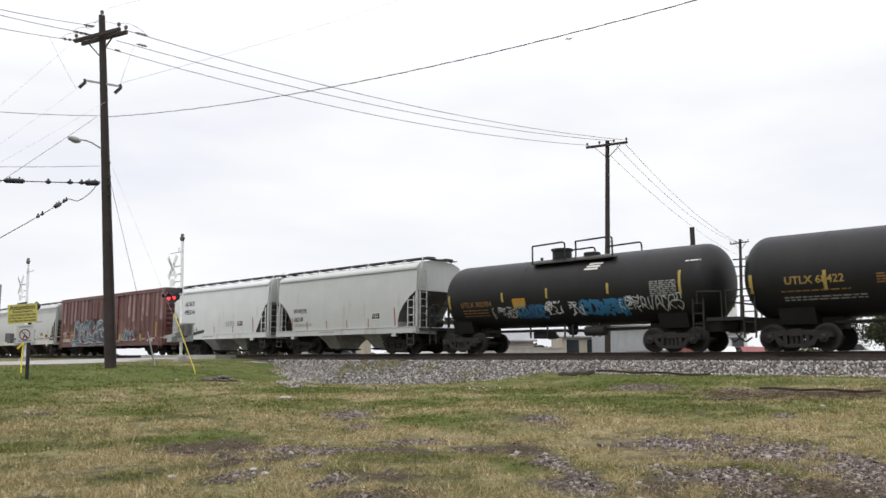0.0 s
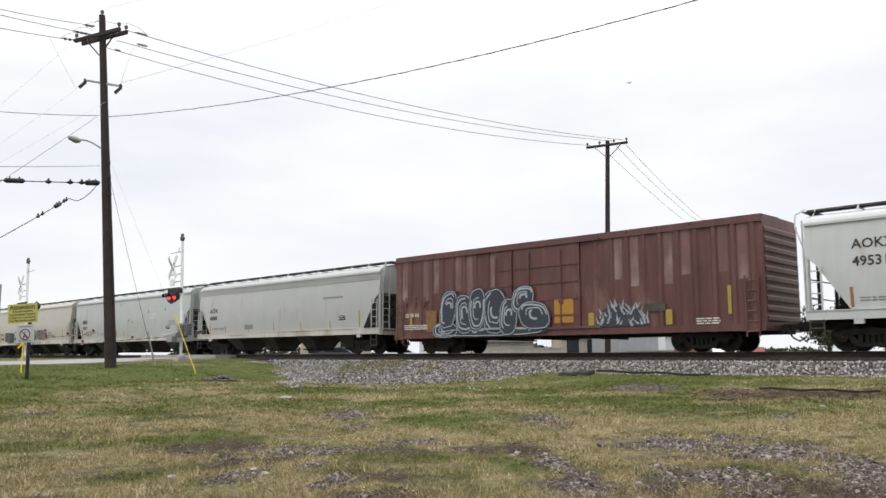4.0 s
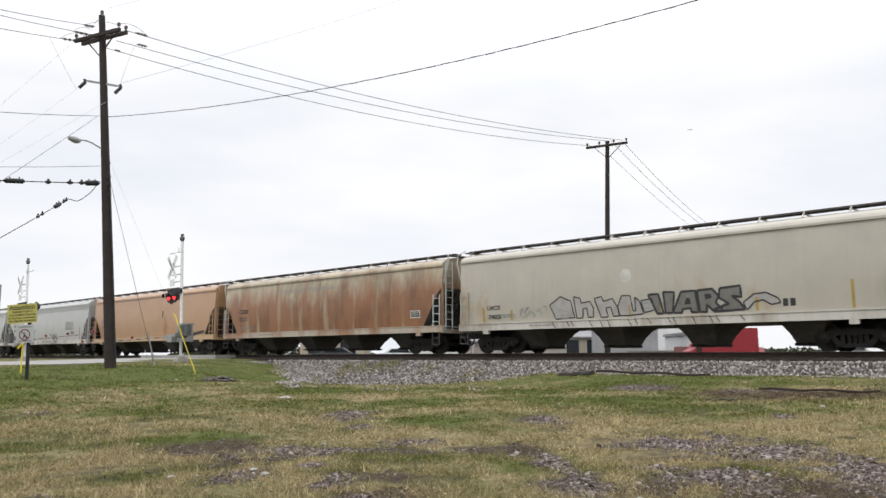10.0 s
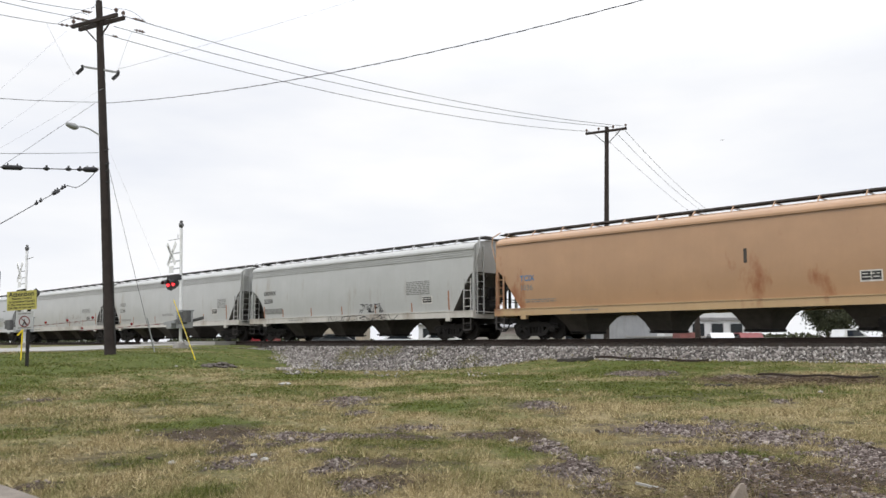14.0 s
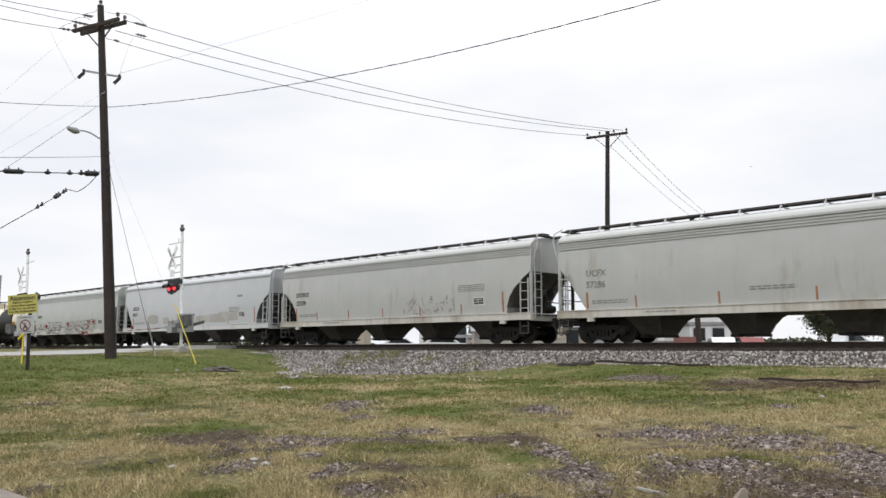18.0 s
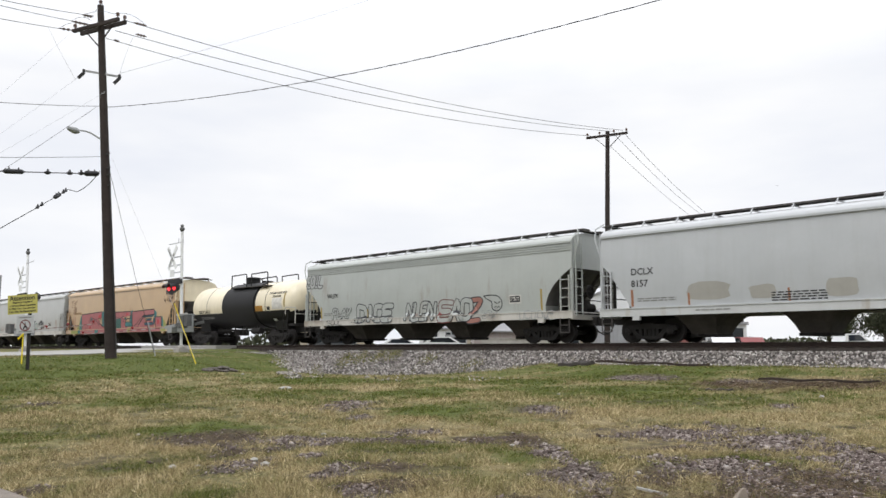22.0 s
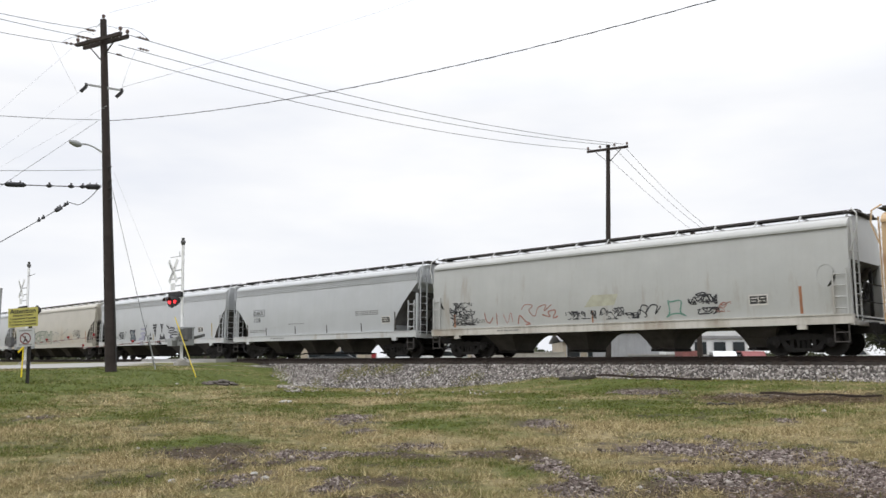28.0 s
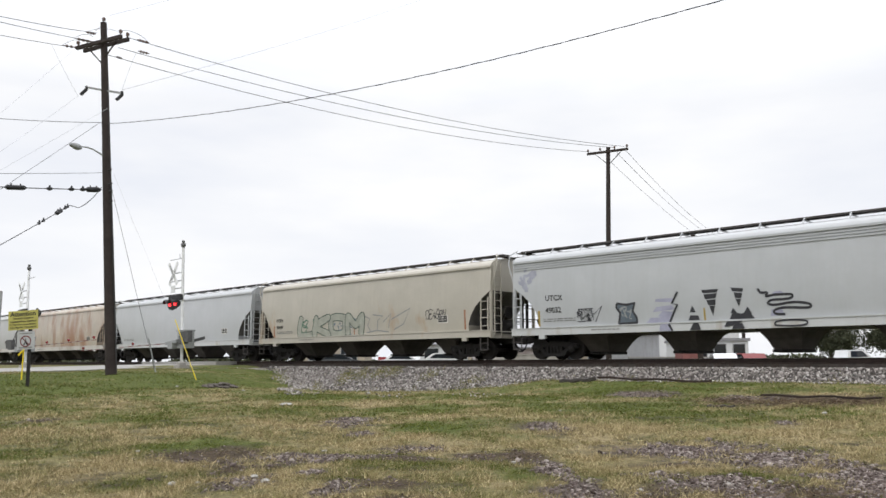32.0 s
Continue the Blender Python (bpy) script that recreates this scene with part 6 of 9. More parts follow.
def box_car(left, right):
    """Sixty-foot boxcar with ribbed sides, two plug doors, corrugated ends and a low roof."""
    L = right - left
    h = L / 2
    car = thing("box_car", TRACK @ pose((left + right) / 2, 0, 0), "oxide red ribbed boxcar with faded panels and grey bubble lettering", "box car", "freight train cars")
    TRAIN.append((car, (left + right) / 2))
    M = start()
    solid(M, [[(x, -1.48, 0.72), (x, -1.48, 4.70), (x, -0.7, 4.70), (x, 0.7, 4.70), (x, 1.48, 4.70), (x, 1.48, 0.72)] for x in (-h, 0, h)])
    part("body", M, P_BOX, car)
    R = start()
    n = 14
    for i in range(n):
        x = -h + L * i / n
        solid(R, [[(x + 0.02, -1.54, 4.70), (x + L / n - 0.02, -1.54, 4.70), (x + L / n - 0.02, 0, 4.74), (x + 0.02, 0, 4.74)], [(x + 0.02, -1.54, 4.56), (x + L / n - 0.02, -1.54, 4.56), (x + L / n - 0.02, 0, 4.70), (x + 0.02, 0, 4.70)]])
    part("roof", R, P_BOX, car)
    for k in (-1, 1):
        E = start()
        beam(E, (-h, k * 1.52, 4.50), (h, k * 1.52, 4.50), 0.1, 0.12)
        part("eave_rail", E, P_BOX, car)
        Q = start()
        box(Q, -h, h, k * 1.52 - 0.05, k * 1.52 + 0.05, 0.70, 0.95)
        part("side_sill", Q, P_BOX, car)
    d0, d1, d2, d3 = -h + 6.6, -h + 7.5, -h + 7.55, -h + 11.0
    for i in range(26):
        x = -h + 0.35 + (L - 0.7) * i / 25
        if d0 - 0.1 < x < d3 + 0.1:
            continue
        P = start()
        solid(P, [[(x - 0.13, -1.48, z), (x - 0.07, -1.55, z), (x + 0.07, -1.55, z), (x + 0.13, -1.48, z)] for z in (0.95, 4.52)])
        part("side_post", P, P_BOX, car)
        if i % 3 != 1:
            plate(car, "faded_panel", lambda z: 1.482, x + 0.16, x + 0.50, 2.5 + 0.3 * (i % 2), 4.5, P_FADED, 0.003)
    for a, b in ((d0, d1), (d2, d3)):
        D = start()
        box(D, a, b, -1.56, -1.48, 1.0, 4.43)
        door = part("plug_door", D, P_BOX, car, "flush sliding plug door")
        for z in (1.5, 2.2, 2.9, 3.6):
            G = start()
            beam(G, (a + 0.1, -1.58, z), (b - 0.1, -1.58, z), 0.03, 0.09)
            part("door_rib", G, P_BOX, door)
        B = start()
        for x in (a + 0.9, b - 0.9):
            rod(B, (x, -1.62, 1.05), (x, -1.62, 4.2), 0.03, 6)
            box(B, x - 0.1, x + 0.1, -1.64, -1.56, 2.0, 2.2)
        part("locking_bar", B, P_BOX, door)
    T = start()
    beam(T, (d0 - 2.0, -1.6, 4.48), (d3 + 1.0, -1.6, 4.48), 0.06, 0.1)
    beam(T, (d0 - 2.0, -1.62, 1.0), (d3 + 1.0, -1.62, 1.0), 0.06, 0.1)
    part("door_track", T, P_BOX, car)
    for e in (-1, 1):
        C = start()
        ring = [(e * (h - 0.02), 0.95)]
        for i in range(10):
            z = 1.0 + 0.34 * i
            ring += [(e * h, z), (e * (h + 0.035), z + 0.06), (e * (h + 0.035), z + 0.18), (e * h, z + 0.24)]
        ring.append((e * (h - 0.02), 4.53))
        solid(C, [[(a, y, z) for a, z in ring] for y in (-1.4, 1.4)])
        part("corrugated_end", C, P_BOX, car)
        part("side_ladder", ladder(e * (h - 0.65), e * (h - 0.2), -1.6, 0.5, 2.6, 6), P_BOX, car)
        add_truck(car, e * (h - 2.6))
        add_coupler(car, e * (h + 0.2), e)
    U = start()
    box(U, -h - 0.25, h + 0.25, -0.3, 0.3, 0.6, 0.9)
    for x in (-3, -0.5, 2.0):
        box(U, x, x + 0.12, -1.4, 1.4, 0.55, 0.8)
    part("centre_sill", U, M_STEEL, car)
    for x in (h - 1.3, h - 8.2, -h + 1.1, h - 6.3):
        plate(car, "reflector_strip", lambda z: 1.56, x, x + 0.13, 1.3, 2.3 if x > h - 2 else 1.7, M_MARK_Y)
    F = lambda z: 1.56
    G = lambda z: 1.585
    for i in range(3):                                   # company initials as plain shapes
        plate(car, "pale_mark", F, -h + 0.75 + 0.62 * i, -h + 0.83 + 0.62 * i, 2.2, 2.7, M_FADEDMARK)
        plate(car, "pale_mark", F, -h + 0.83 + 0.62 * i, -h + 1.1 + 0.62 * i, 2.42, 2.50, M_FADEDMARK)
    lettering(car, F, "12 90 94", -h + 0.75, 1.72, 0.27, M_PALETXT)
    small_print(car, F, -h + 0.7, 1.3, 1.6, 3, M_PALETXT, 301)
    small_print(car, F, h - 2.5, 1.15, 0.9, 3, M_PALETXT, 302)
    plate(car, "patch", F, h - 4.6, h - 3.7, 1.5, 1.8, M_BAY)
    plate(car, "patch", G, -h + 9.75, -h + 10.7, 1.2, 2.2, M_PLACARD)
    plate(car, "patch", F, -h + 2.2, -h + 2.9, 1.0, 2.0, M_ORGTXT)
    dark, pale = spray("blue_black", (0.035, 0.04, 0.055)), spray("pale_grey_blue", (0.33, 0.37, 0.39))
    rng = random.Random(311)

    def loop(cx, cz, rx, rz, lean, k=1.0, n=18, wob=0.08):
        out = []
        for i in range(n):
            a = 6.28319 * i / n
            q = 1 + rng.uniform(-wob, wob)
            u, v = math.cos(a), math.sin(a)
            u, v = math.copysign(abs(u) ** 0.75, u) * rx * k * q, math.copysign(abs(v) ** 0.75, v) * rz * k * q
            out.append((cx + u + lean * v, cz + v))
        return out
    bubbles = ((3.55, 1.05, 0.85, 0.36, 0.0), (3.75, 2.0, 0.55, 0.92, 0.15), (4.75, 1.75, 0.55, 0.95, -0.05), (5.55, 1.95, 0.52, 0.98, 0.05), (6.55, 1.80, 0.72, 1.06, 0.0), (7.35, 1.55, 0.52, 0.85, 0.05), (8.15, 2.25, 0.62, 0.60, 0.2), (8.75, 1.55, 0.85, 0.62, -0.25), (6.2, 0.92, 3.2, 0.17, 0.0))
    for k, (bx, bz, rx, rz, lean) in enumerate(bubbles):
        up = 1.66 + 0.006 * (k % 4)
        skin = lambda z, up=up: up
        painted(car, skin, [loop(-h + bx, bz, rx, rz, lean, 1.0, 18, 0.03)], dark, 0.0)
        outlines(car, skin, [loop(-h + bx, bz, rx, rz, lean, 0.90, 18, 0.03)], pale, 0.038, 0.002)
        for q, w in ((0.74, 0.075), (0.50, 0.05), (0.30, 0.09)):
            pts = loop(-h + bx + 0.05 * (1 - q), bz + 0.06 * (1 - q), rx, rz, lean, q, 14, 0.07)
            M = start()
            s0 = rng.randint(0, 6)
            ribbon(M, curve_points((pts + pts)[s0:s0 + rng.randint(6, 10)], 3), w, skin, 0.004)
            part("spray_highlight", M, pale, car)
    spiky = []
    for i in range(46):
        a = -h + 11.75 + 2.3 * (i + 0.5) / 46 + rng.uniform(-0.1, 0.1)
        f = 1 - abs((a + h - 12.9) / 1.25) ** 2
        z = 0.98 + rng.random() * 1.0 * max(0.15, f)
        spiky.append([(a, z), (a + 0.10, z + 0.02), (a + rng.uniform(-0.2, 0.25), z + 0.34 * rng.uniform(0.5, 1.2))])
    painted(car, G, [[(-h + 11.7, 0.98), (-h + 14.1, 0.98), (-h + 13.7, 1.6), (-h + 12.6, 1.85), (-h + 12.0, 1.6)]], dark, 0.001)
    painted(car, G, spiky, pale, 0.006, "spray_tag", True)
    for a, b in ((11.4, 11.65), (14.8, 15.05)):
        plate(car, "patch", F, -h + a, -h + b, 1.0, 1.55, M_MARK_Y)


P_FADED = paint("chalky_faded_red_paint", (0.155, 0.068, 0.059), 0.7, 0.35, 0.3, (0.085, 0.03, 0.025), (0.26, 0.18, 0.165))
M_FADEDMARK = material("faded_orange_red_mark", (0.15, 0.075, 0.058), 0.7, 0, 0.3, 4.0)
build_train()
box_car(-72.25, -53.75)


# ---- crossing, poles and wires ----
def wire(a, b, sag, r, label, mat=None, n=24, name="overhead_wire"):
    a, b = Vector(a), Vector(b)
    pts = [a + (b - a) * (i / n) - Vector((0, 0, 4 * sag * (i / n) * (1 - i / n))) for i in range(n + 1)]
    M = start()
    up = Vector((0, 0, 1))
    side = (b - a).cross(up).normalized()
    u2 = side.cross((b - a).normalized())
    vs, fs = [], []
    for p in pts:
        for c, s in ((1, 0), (0.31, 0.95), (-0.81, 0.59), (-0.81, -0.59), (0.31, -0.95)):
            q = p - a + side * (c * r) + u2 * (s * r)
            vs.append(tuple(q))
    for i in range(n):
        for j in range(5):
            k = (j + 1) % 5
            fs.append((i * 5 + j, i * 5 + k, i * 5 + 5 + k, i * 5 + 5 + j))
    add(M, vs, fs)
    ob = new(name, mesh_of(name, M, mat or M_WIRE, True))
    ob.location = a
    tagged(ob, label, "wire", "overhead wires")
    return pts


M_PORC = material("brown_porcelain", (0.10, 0.055, 0.04), 0.3, 0, 0.2, 6.0)
M_GREYP = material("weathered_grey_enamel", (0.30, 0.31, 0.31), 0.6, 0.2, 0.25, 4.0)
M_THIN = material("dull_aluminium_wire", (0.035, 0.034, 0.035), 0.7, 0.1, 0.2)
M_FAINT = material("bright_thin_wire", (0.50, 0.51, 0.53), 0.5, 0.5, 0.1)


def insulator(owner, x, y, z):
    M = start()
    lathe(M, [(0, 0.02), (0.08, 0.02), (0.09, 0.07), (0.13, 0.05), (0.15, 0.075), (0.20, 0.05), (0.22, 0.02)], "z", 10, (x, y, z))
    part("insulator", M, M_PORC, owner)


def utility_pole(base, top, r0, r1, arm_turn, arms, label, arm_drop=0.9, arm_len=2.44):
    """Leaning timber pole with one or two crossarms, braces and insulators."""
    base, top = Vector(base), Vector(top)
    t = thing("utility_pole", Matrix.Translation(base), label, "utility pole", "utility poles")
    d = top - base
    M = start()
    rod(M, d * -0.05, d, r0, 18, r1)
    part("pole", M, M_POLE, t)
    c, s = math.cos(radians(arm_turn)), math.sin(radians(arm_turn))
    for i in range(arms):
        off = (0.16 if i == 0 else -0.16) if arms == 2 else -0.16
        cc = d - Vector((0, 0, arm_drop)) + Vector((-s * off, -c * off, 0.0)) * -1
        A = start()
        beam(A, cc - Vector((c, -s, 0)) * arm_len / 2, cc + Vector((c, -s, 0)) * arm_len / 2, 0.10, 0.13)
        part("crossarm", A, M_POLE, t)
        for k in (-0.95, -0.35, 0.35, 0.95):
            q = cc + Vector((c, -s, 0)) * (k * arm_len / 2)
            if abs(k) > 0.5 or i == 0:
                insulator(t, q.x, q.y, q.z + 0.06)
    for k in (-1, 1):
        B = start()
        cc = d - Vector((0, 0, arm_drop + 0.05))
        beam(B, cc + Vector((c, -s, 0)) * (0.75 * k), d - Vector((0, 0, arm_drop + 0.75)), 0.05, 0.03)
        part("brace", B, M_POLE, t)
    return t, d


POLE_1, d1 = utility_pole((-11.84, 29.50, -0.52), (-12.88, 29.50, 12.58), 0.205, 0.115, 28, 2, "tall leaning brown timber utility pole with doubled crossarms", 0.83)
insulator(POLE_1, d1.x, d1.y, d1.z)
F = start()
q = d1 * 0.797
beam(F, q + Vector((-0.75, 0.25, 0.20)), q + Vector((0.78, -0.25, -0.20)), 0.06, 0.07)
part("fuse_arm", F, M_GREYP, POLE_1)
for v in (Vector((-0.8, 0.25, 0.14)), Vector((0.76, -0.25, -0.24))):
    G = start()
    beam(G, q + v, q + v + Vector((-0.22, 0, -0.22)), 0.09, 0.09)
    rod(G, q + v, q + v + Vector((-0.03, 0, 0.12)), 0.05, 8)
    part("fuse_cutout", G, M_BLACK, POLE_1)
p = d1 * 0.60
J = start()
pipe(J, [p, p + Vector((-0.35, -0.35, 0.22)), p + Vector((-0.5, -0.5, 0.26)), p + Vector((-0.65, -0.64, 0.25))], 0.03, 8)
part("lamp_arm", J, M_GALV, POLE_1)
Hh = start()
lathe(Hh, [(-0.24, 0.02), (-0.2, 0.07), (-0.05, 0.11), (0.08, 0.12), (0.18, 0.07), (0.22, 0.02)], "x", 14)
part("lamp_head", Hh, M_GREYP, POLE_1, "grey cobra street lamp head", True, pose(p.x - 0.80, p.y - 0.78, p.z + 0.22, 0, 10, 42))
Kk = start()
pipe(Kk, [d1 * 0.53 + Vector((0.19, -0.1, 0)), d1 * 0.36 + Vector((0.21, -0.1, 0)), d1 * 0.02 + Vector((0.24, -0.1, 0))], 0.025, 6)
for f in (0.56, 0.52, 0.50, 0.47):
    rod(Kk, d1 * f + Vector((0.05, -0.1, 0)), d1 * f + Vector((0.24, -0.15, 0.05)), 0.03, 6)
part("riser_conduit", Kk, M_THIN, POLE_1)

POLE_2, d2 = utility_pole((9.18, 46.00, -0.32), (9.49, 46.00, 12.21), 0.17, 0.115, 30, 1, "brown timber utility pole with a braced crossarm beyond the track", 0.28)
for f in (0.53, 0.4):
    S = start()
    rod(S, d2 * f, d2 * f + Vector((0.28 if f > 0.5 else -0.3, 0, 0.02)), 0.04, 6)
    part("bracket", S, M_GREYP, POLE_2)
POLE_3, d3 = utility_pole((31.61, 87.00, -0.55), (31.90, 87.00, 12.48), 0.2, 0.14, 60, 1, "far timber utility pole with crossarm and fittings", 0.4)
for k in (2.2, 3.0, 4.0):
    A = start()
    beam(A, d3 - Vector((0.9, 0, k)), d3 - Vector((-0.9, 0, k - 0.1)), 0.1, 0.12)
    part("crossarm", A, M_POLE, POLE_3)
    rodm = start()
    rod(rodm, d3 + Vector((0.5, -0.3, -k - 0.4)), d3 + Vector((0.5, -0.3, -k + 0.35)), 0.16, 8)
    part("transformer_can", rodm, M_GREYP, POLE_3)
STUB = thing("stub_pole", Matrix.Translation((14.95, 48.00, -0.42)), "short bare brown timber pole beyond the track", "utility pole", "utility poles")
Sm = start()
rod(Sm, (0, 0, -0.5), Vector((14.78, 48.00, 7.48)) - Vector((14.95, 48.00, -0.42)), 0.17, 14, 0.14)
part("pole", Sm, M_POLE, STUB)
EDGE = thing("sign_post", Matrix.Translation((-32.50, 60.00, -0.26)), "grey steel post beside the road", "post")
Em = start()
rod(Em, (0, 0, -1.0), (0, 0, 5.4), 0.11, 10)
part("post", Em, M_GREYP, EDGE)

LINE = "bare overhead power line between timber poles"
wire((-11.75, 28.90, 11.77), (10.27, 45.40, 12.11), 0.60, 0.013, LINE, M_THIN)
wire((-12.05, 28.95, 11.38), (9.80, 45.80, 12.15), 0.60, 0.013, LINE, M_THIN)
wire((-12.85, 29.80, 11.45), (8.61, 46.60, 12.10), 0.65, 0.013, LINE, M_THIN)
wire((-13.01, 29.30, 12.09), (-16.25, 22.00, 10.48), 0.15, 0.011, LINE, M_THIN)
wire((-13.20, 29.60, 11.87), (-16.25, 22.00, 10.35), 0.1, 0.011, LINE, M_THIN)
wire((-13.76, 30.00, 11.76), (-16.19, 22.00, 9.77), 0.1, 0.011, LINE, M_THIN)
wire((10.26, 45.40, 12.01), (32.17, 86.50, 11.85), 0.9, 0.012, LINE, M_THIN)
wire((9.92, 45.80, 11.89), (31.63, 87.00, 12.11), 0.9, 0.012, LINE, M_THIN)
wire((9.63, 46.00, 11.34), (31.51, 87.00, 10.83), 0.6, 0.010, LINE, M_THIN)
# strain insulators and jumper loops at the tall pole
for a, b in (((-11.35, 28.90, 11.67), (-10.96, 29.10, 11.62)), ((-11.40, 29.20, 11.35), (-11.05, 29.40, 11.32)), ((-12.53, 30.00, 11.44), (-12.35, 30.10, 11.41)), ((-13.39, 29.20, 12.08), (-13.05, 29.30, 12.05)), ((-13.89, 29.40, 11.93), (-13.33, 29.60, 11.86)), ((-14.48, 29.70, 11.77), (-13.93, 30.00, 11.78))):
    A, B = Vector(a), Vector(b)
    t = thing("strain_insulator", Matrix.Translation(A), "dark strain insulator on a power line", "insulator", "strain insulators")
    M = start()
    rod(M, (0, 0, 0), B - A, 0.02, 6)
    for f in (0.25, 0.5, 0.75):
        rod(M, (B - A) * (f - 0.06), (B - A) * (f + 0.06), 0.055, 8)
    part("discs", M, M_PORC, t)
for a, b, g in (((-13.39, 29.20, 12.08), (-12.23, 29.20, 12.12), -0.12), ((-12.23, 29.20, 12.12), (-10.96, 29.10, 11.62), -0.2), ((-13.89, 29.40, 11.93), (-13.23, 29.60, 12.02), -0.15), ((-14.48, 29.70, 11.77), (-13.63, 29.80, 11.93), -0.15), ((-13.01, 29.20, 12.14), (-12.77, 29.40, 12.47), -0.06)):
    wire(a, b, g, 0.008, "short dark jumper loop on the crossarm", M_WIRE, 10)
# heavy lashed cable with its spiral
pts = wire((-12.43, 29.40, 8.61), (9.36, 13.00, 7.24), 0.66, 0.010, "thick black lashed communication cable over the field", n=60)
LASH = start()
for i in range(len(pts) - 1):
    a, b = pts[i] - pts[0], pts[i + 1] - pts[0]
    beam(LASH, a.lerp(b, 0.1) + Vector((0, 0, 0.008 * (-1) ** i)), a.lerp(b, 0.7) + Vector((0, 0, 0.008 * (-1) ** i)), 0.013, 0.013)
lash = new("cable_lashing", mesh_of("cable_lashing", LASH, M_WIRE))
lash.location = pts[0]
tagged(lash, "black spiral lashing round the thick cable", "wire", kind="stuff")
wire((-12.68, 29.40, 8.65), (-15.92, 22.00, 6.86), 0.1, 0.010, "thin black service cable leaving the pole")
wire((-12.57, 29.40, 6.75), (-15.75, 22.00, 5.03), 0.05, 0.008, "thin black service cable leaving the pole")
wire((-12.50, 29.40, 9.19), (-15.56, 22.00, 3.08), 0.05, 0.006, "faint thin guy strand leaving the pole", M_FAINT)
wire((-13.54, 29.40, 9.74), (-14.15, 20.00, 2.78), 0.05, 0.006, "faint thin guy strand leaving the pole", M_FAINT)
wire((-12.80, 29.40, 8.61), (-14.07, 20.00, 1.94), 0.02, 0.007, "faint thin guy strand leaving the pole", M_THIN)
wire((-13.96, 29.40, 11.41), (-14.19, 20.00, 3.21), 0.02, 0.006, "faint thin guy strand leaving the pole", M_FAINT)
wire((-14.31, 28.50, 11.35), (-13.53, 29.20, 9.61), 0.05, 0.006, "short thin jumper wire by the pole", M_FAINT)
wire((-11.44, 29.20, 11.31), (-11.99, 29.40, 9.89), -0.12, 0.006, "short thin jumper wire by the pole", M_FAINT)
wire((-11.97, 29.40, 9.91), (-1.05, 60.00, 28.02), 0.2, 0.009, "faint thin strand rising from the pole", M_FAINT)
wire((-12.62, 29.40, 12.83), (-11.96, 34.00, 15.61), 0.0, 0.008, "faint thin strand rising from the pole", M_FAINT)
trunk = wire((-12.54, 29.40, 6.11), (-16.44, 23.00, 5.01), 0.05, 0.018, "thick black cable bundle with splice cases")
drop = wire((-13.47, 29.00, 5.45), (-12.58, 18.00, 0.87), 0.06, 0.014, "black drop cable with a splice case")
wire((-12.54, 29.40, 6.20), (-13.21, 29.10, 5.38), 0.12, 0.014, "black drop cable leaving the pole in a slack bend", n=10)
wire((-13.21, 29.10, 5.38), (-13.47, 29.00, 5.45), 0.0, 0.014, "short black drop cable at its bend", n=6)


def splice_case(p, b, L, r, label):
    t = thing("splice_case", Matrix.Translation(p), label, "splice case", "cable splice cases")
    d = (b - p).normalized()
    M = start()
    rod(M, -d * (L / 2), d * (L / 2), r, 12)
    rod(M, -d * (L / 2 + 0.08), -d * (L / 2), r * 0.5, 10, r)
    rod(M, d * (L / 2), d * (L / 2 + 0.08), r, 10, r * 0.5)
    part("case", M, M_BLACK, t)
    for k in (-0.3, 0.3):
        H = start()
        beam(H, d * (k * L), d * (k * L) + Vector((0, 0, r + 0.05)), 0.03, 0.03)
        part("hanger", H, M_BLACK, t)


def along(pts, f):
    x = f * (len(pts) - 1)
    i = min(int(x), len(pts) - 2)
    return pts[i].lerp(pts[i + 1], x - i)


for f, L, r in ((0.045, 0.42, 0.10), (0.43, 0.55, 0.085)):
    splice_case(along(trunk, f), along(trunk, f + 0.02), L, r, "black cylindrical cable splice case hung on a cable")
splice_case(along(drop, 0.088), along(drop, 0.11), 0.38, 0.075, "black cylindrical cable splice case hung on a cable")
for f in (0.10, 0.16, 0.27):
    splice_case(along(trunk, f), along(trunk, f + 0.02), 0.05, 0.07, "small black cable clamp on a thick cable")
for f in (0.02, 0.04, 0.20, 0.23):
    splice_case(along(drop, f), along(drop, f + 0.02), 0.05, 0.05, "small black cable clamp on a drop cable")
# guys with their guards
wire((-12.22, 29.40, 6.35), (-11.05, 31.60, -0.39), 0.0, 0.008, "steel guy strand from the pole to the ground", M_THIN, 4, "guy_wire")
wire((-12.13, 29.40, 6.73), (-8.84, 29.60, -0.66), 0.0, 0.004, "steel guy strand from the pole to the ground", M_FAINT, 4, "guy_wire")
for a, b, m, r, lab in (((-9.70, 29.65, 1.38), (-8.84, 29.58, -0.66), M_YELLOW, 0.016, "yellow plastic guy guard leaning over the grass"), ((-11.29, 31.50, 0.77), (-11.00, 31.58, -0.39), M_GREYP, 0.025, "dull grey guy guard leaning over the grass")):
    t = thing("guy_guard", Matrix.Translation(b), lab, "guy guard", "guy guards")
    M = start()
    rod(M, Vector(a) - Vector(b), Vector((0.02, 0, -0.12)), r, 10)
    part("sleeve", M, m, t)


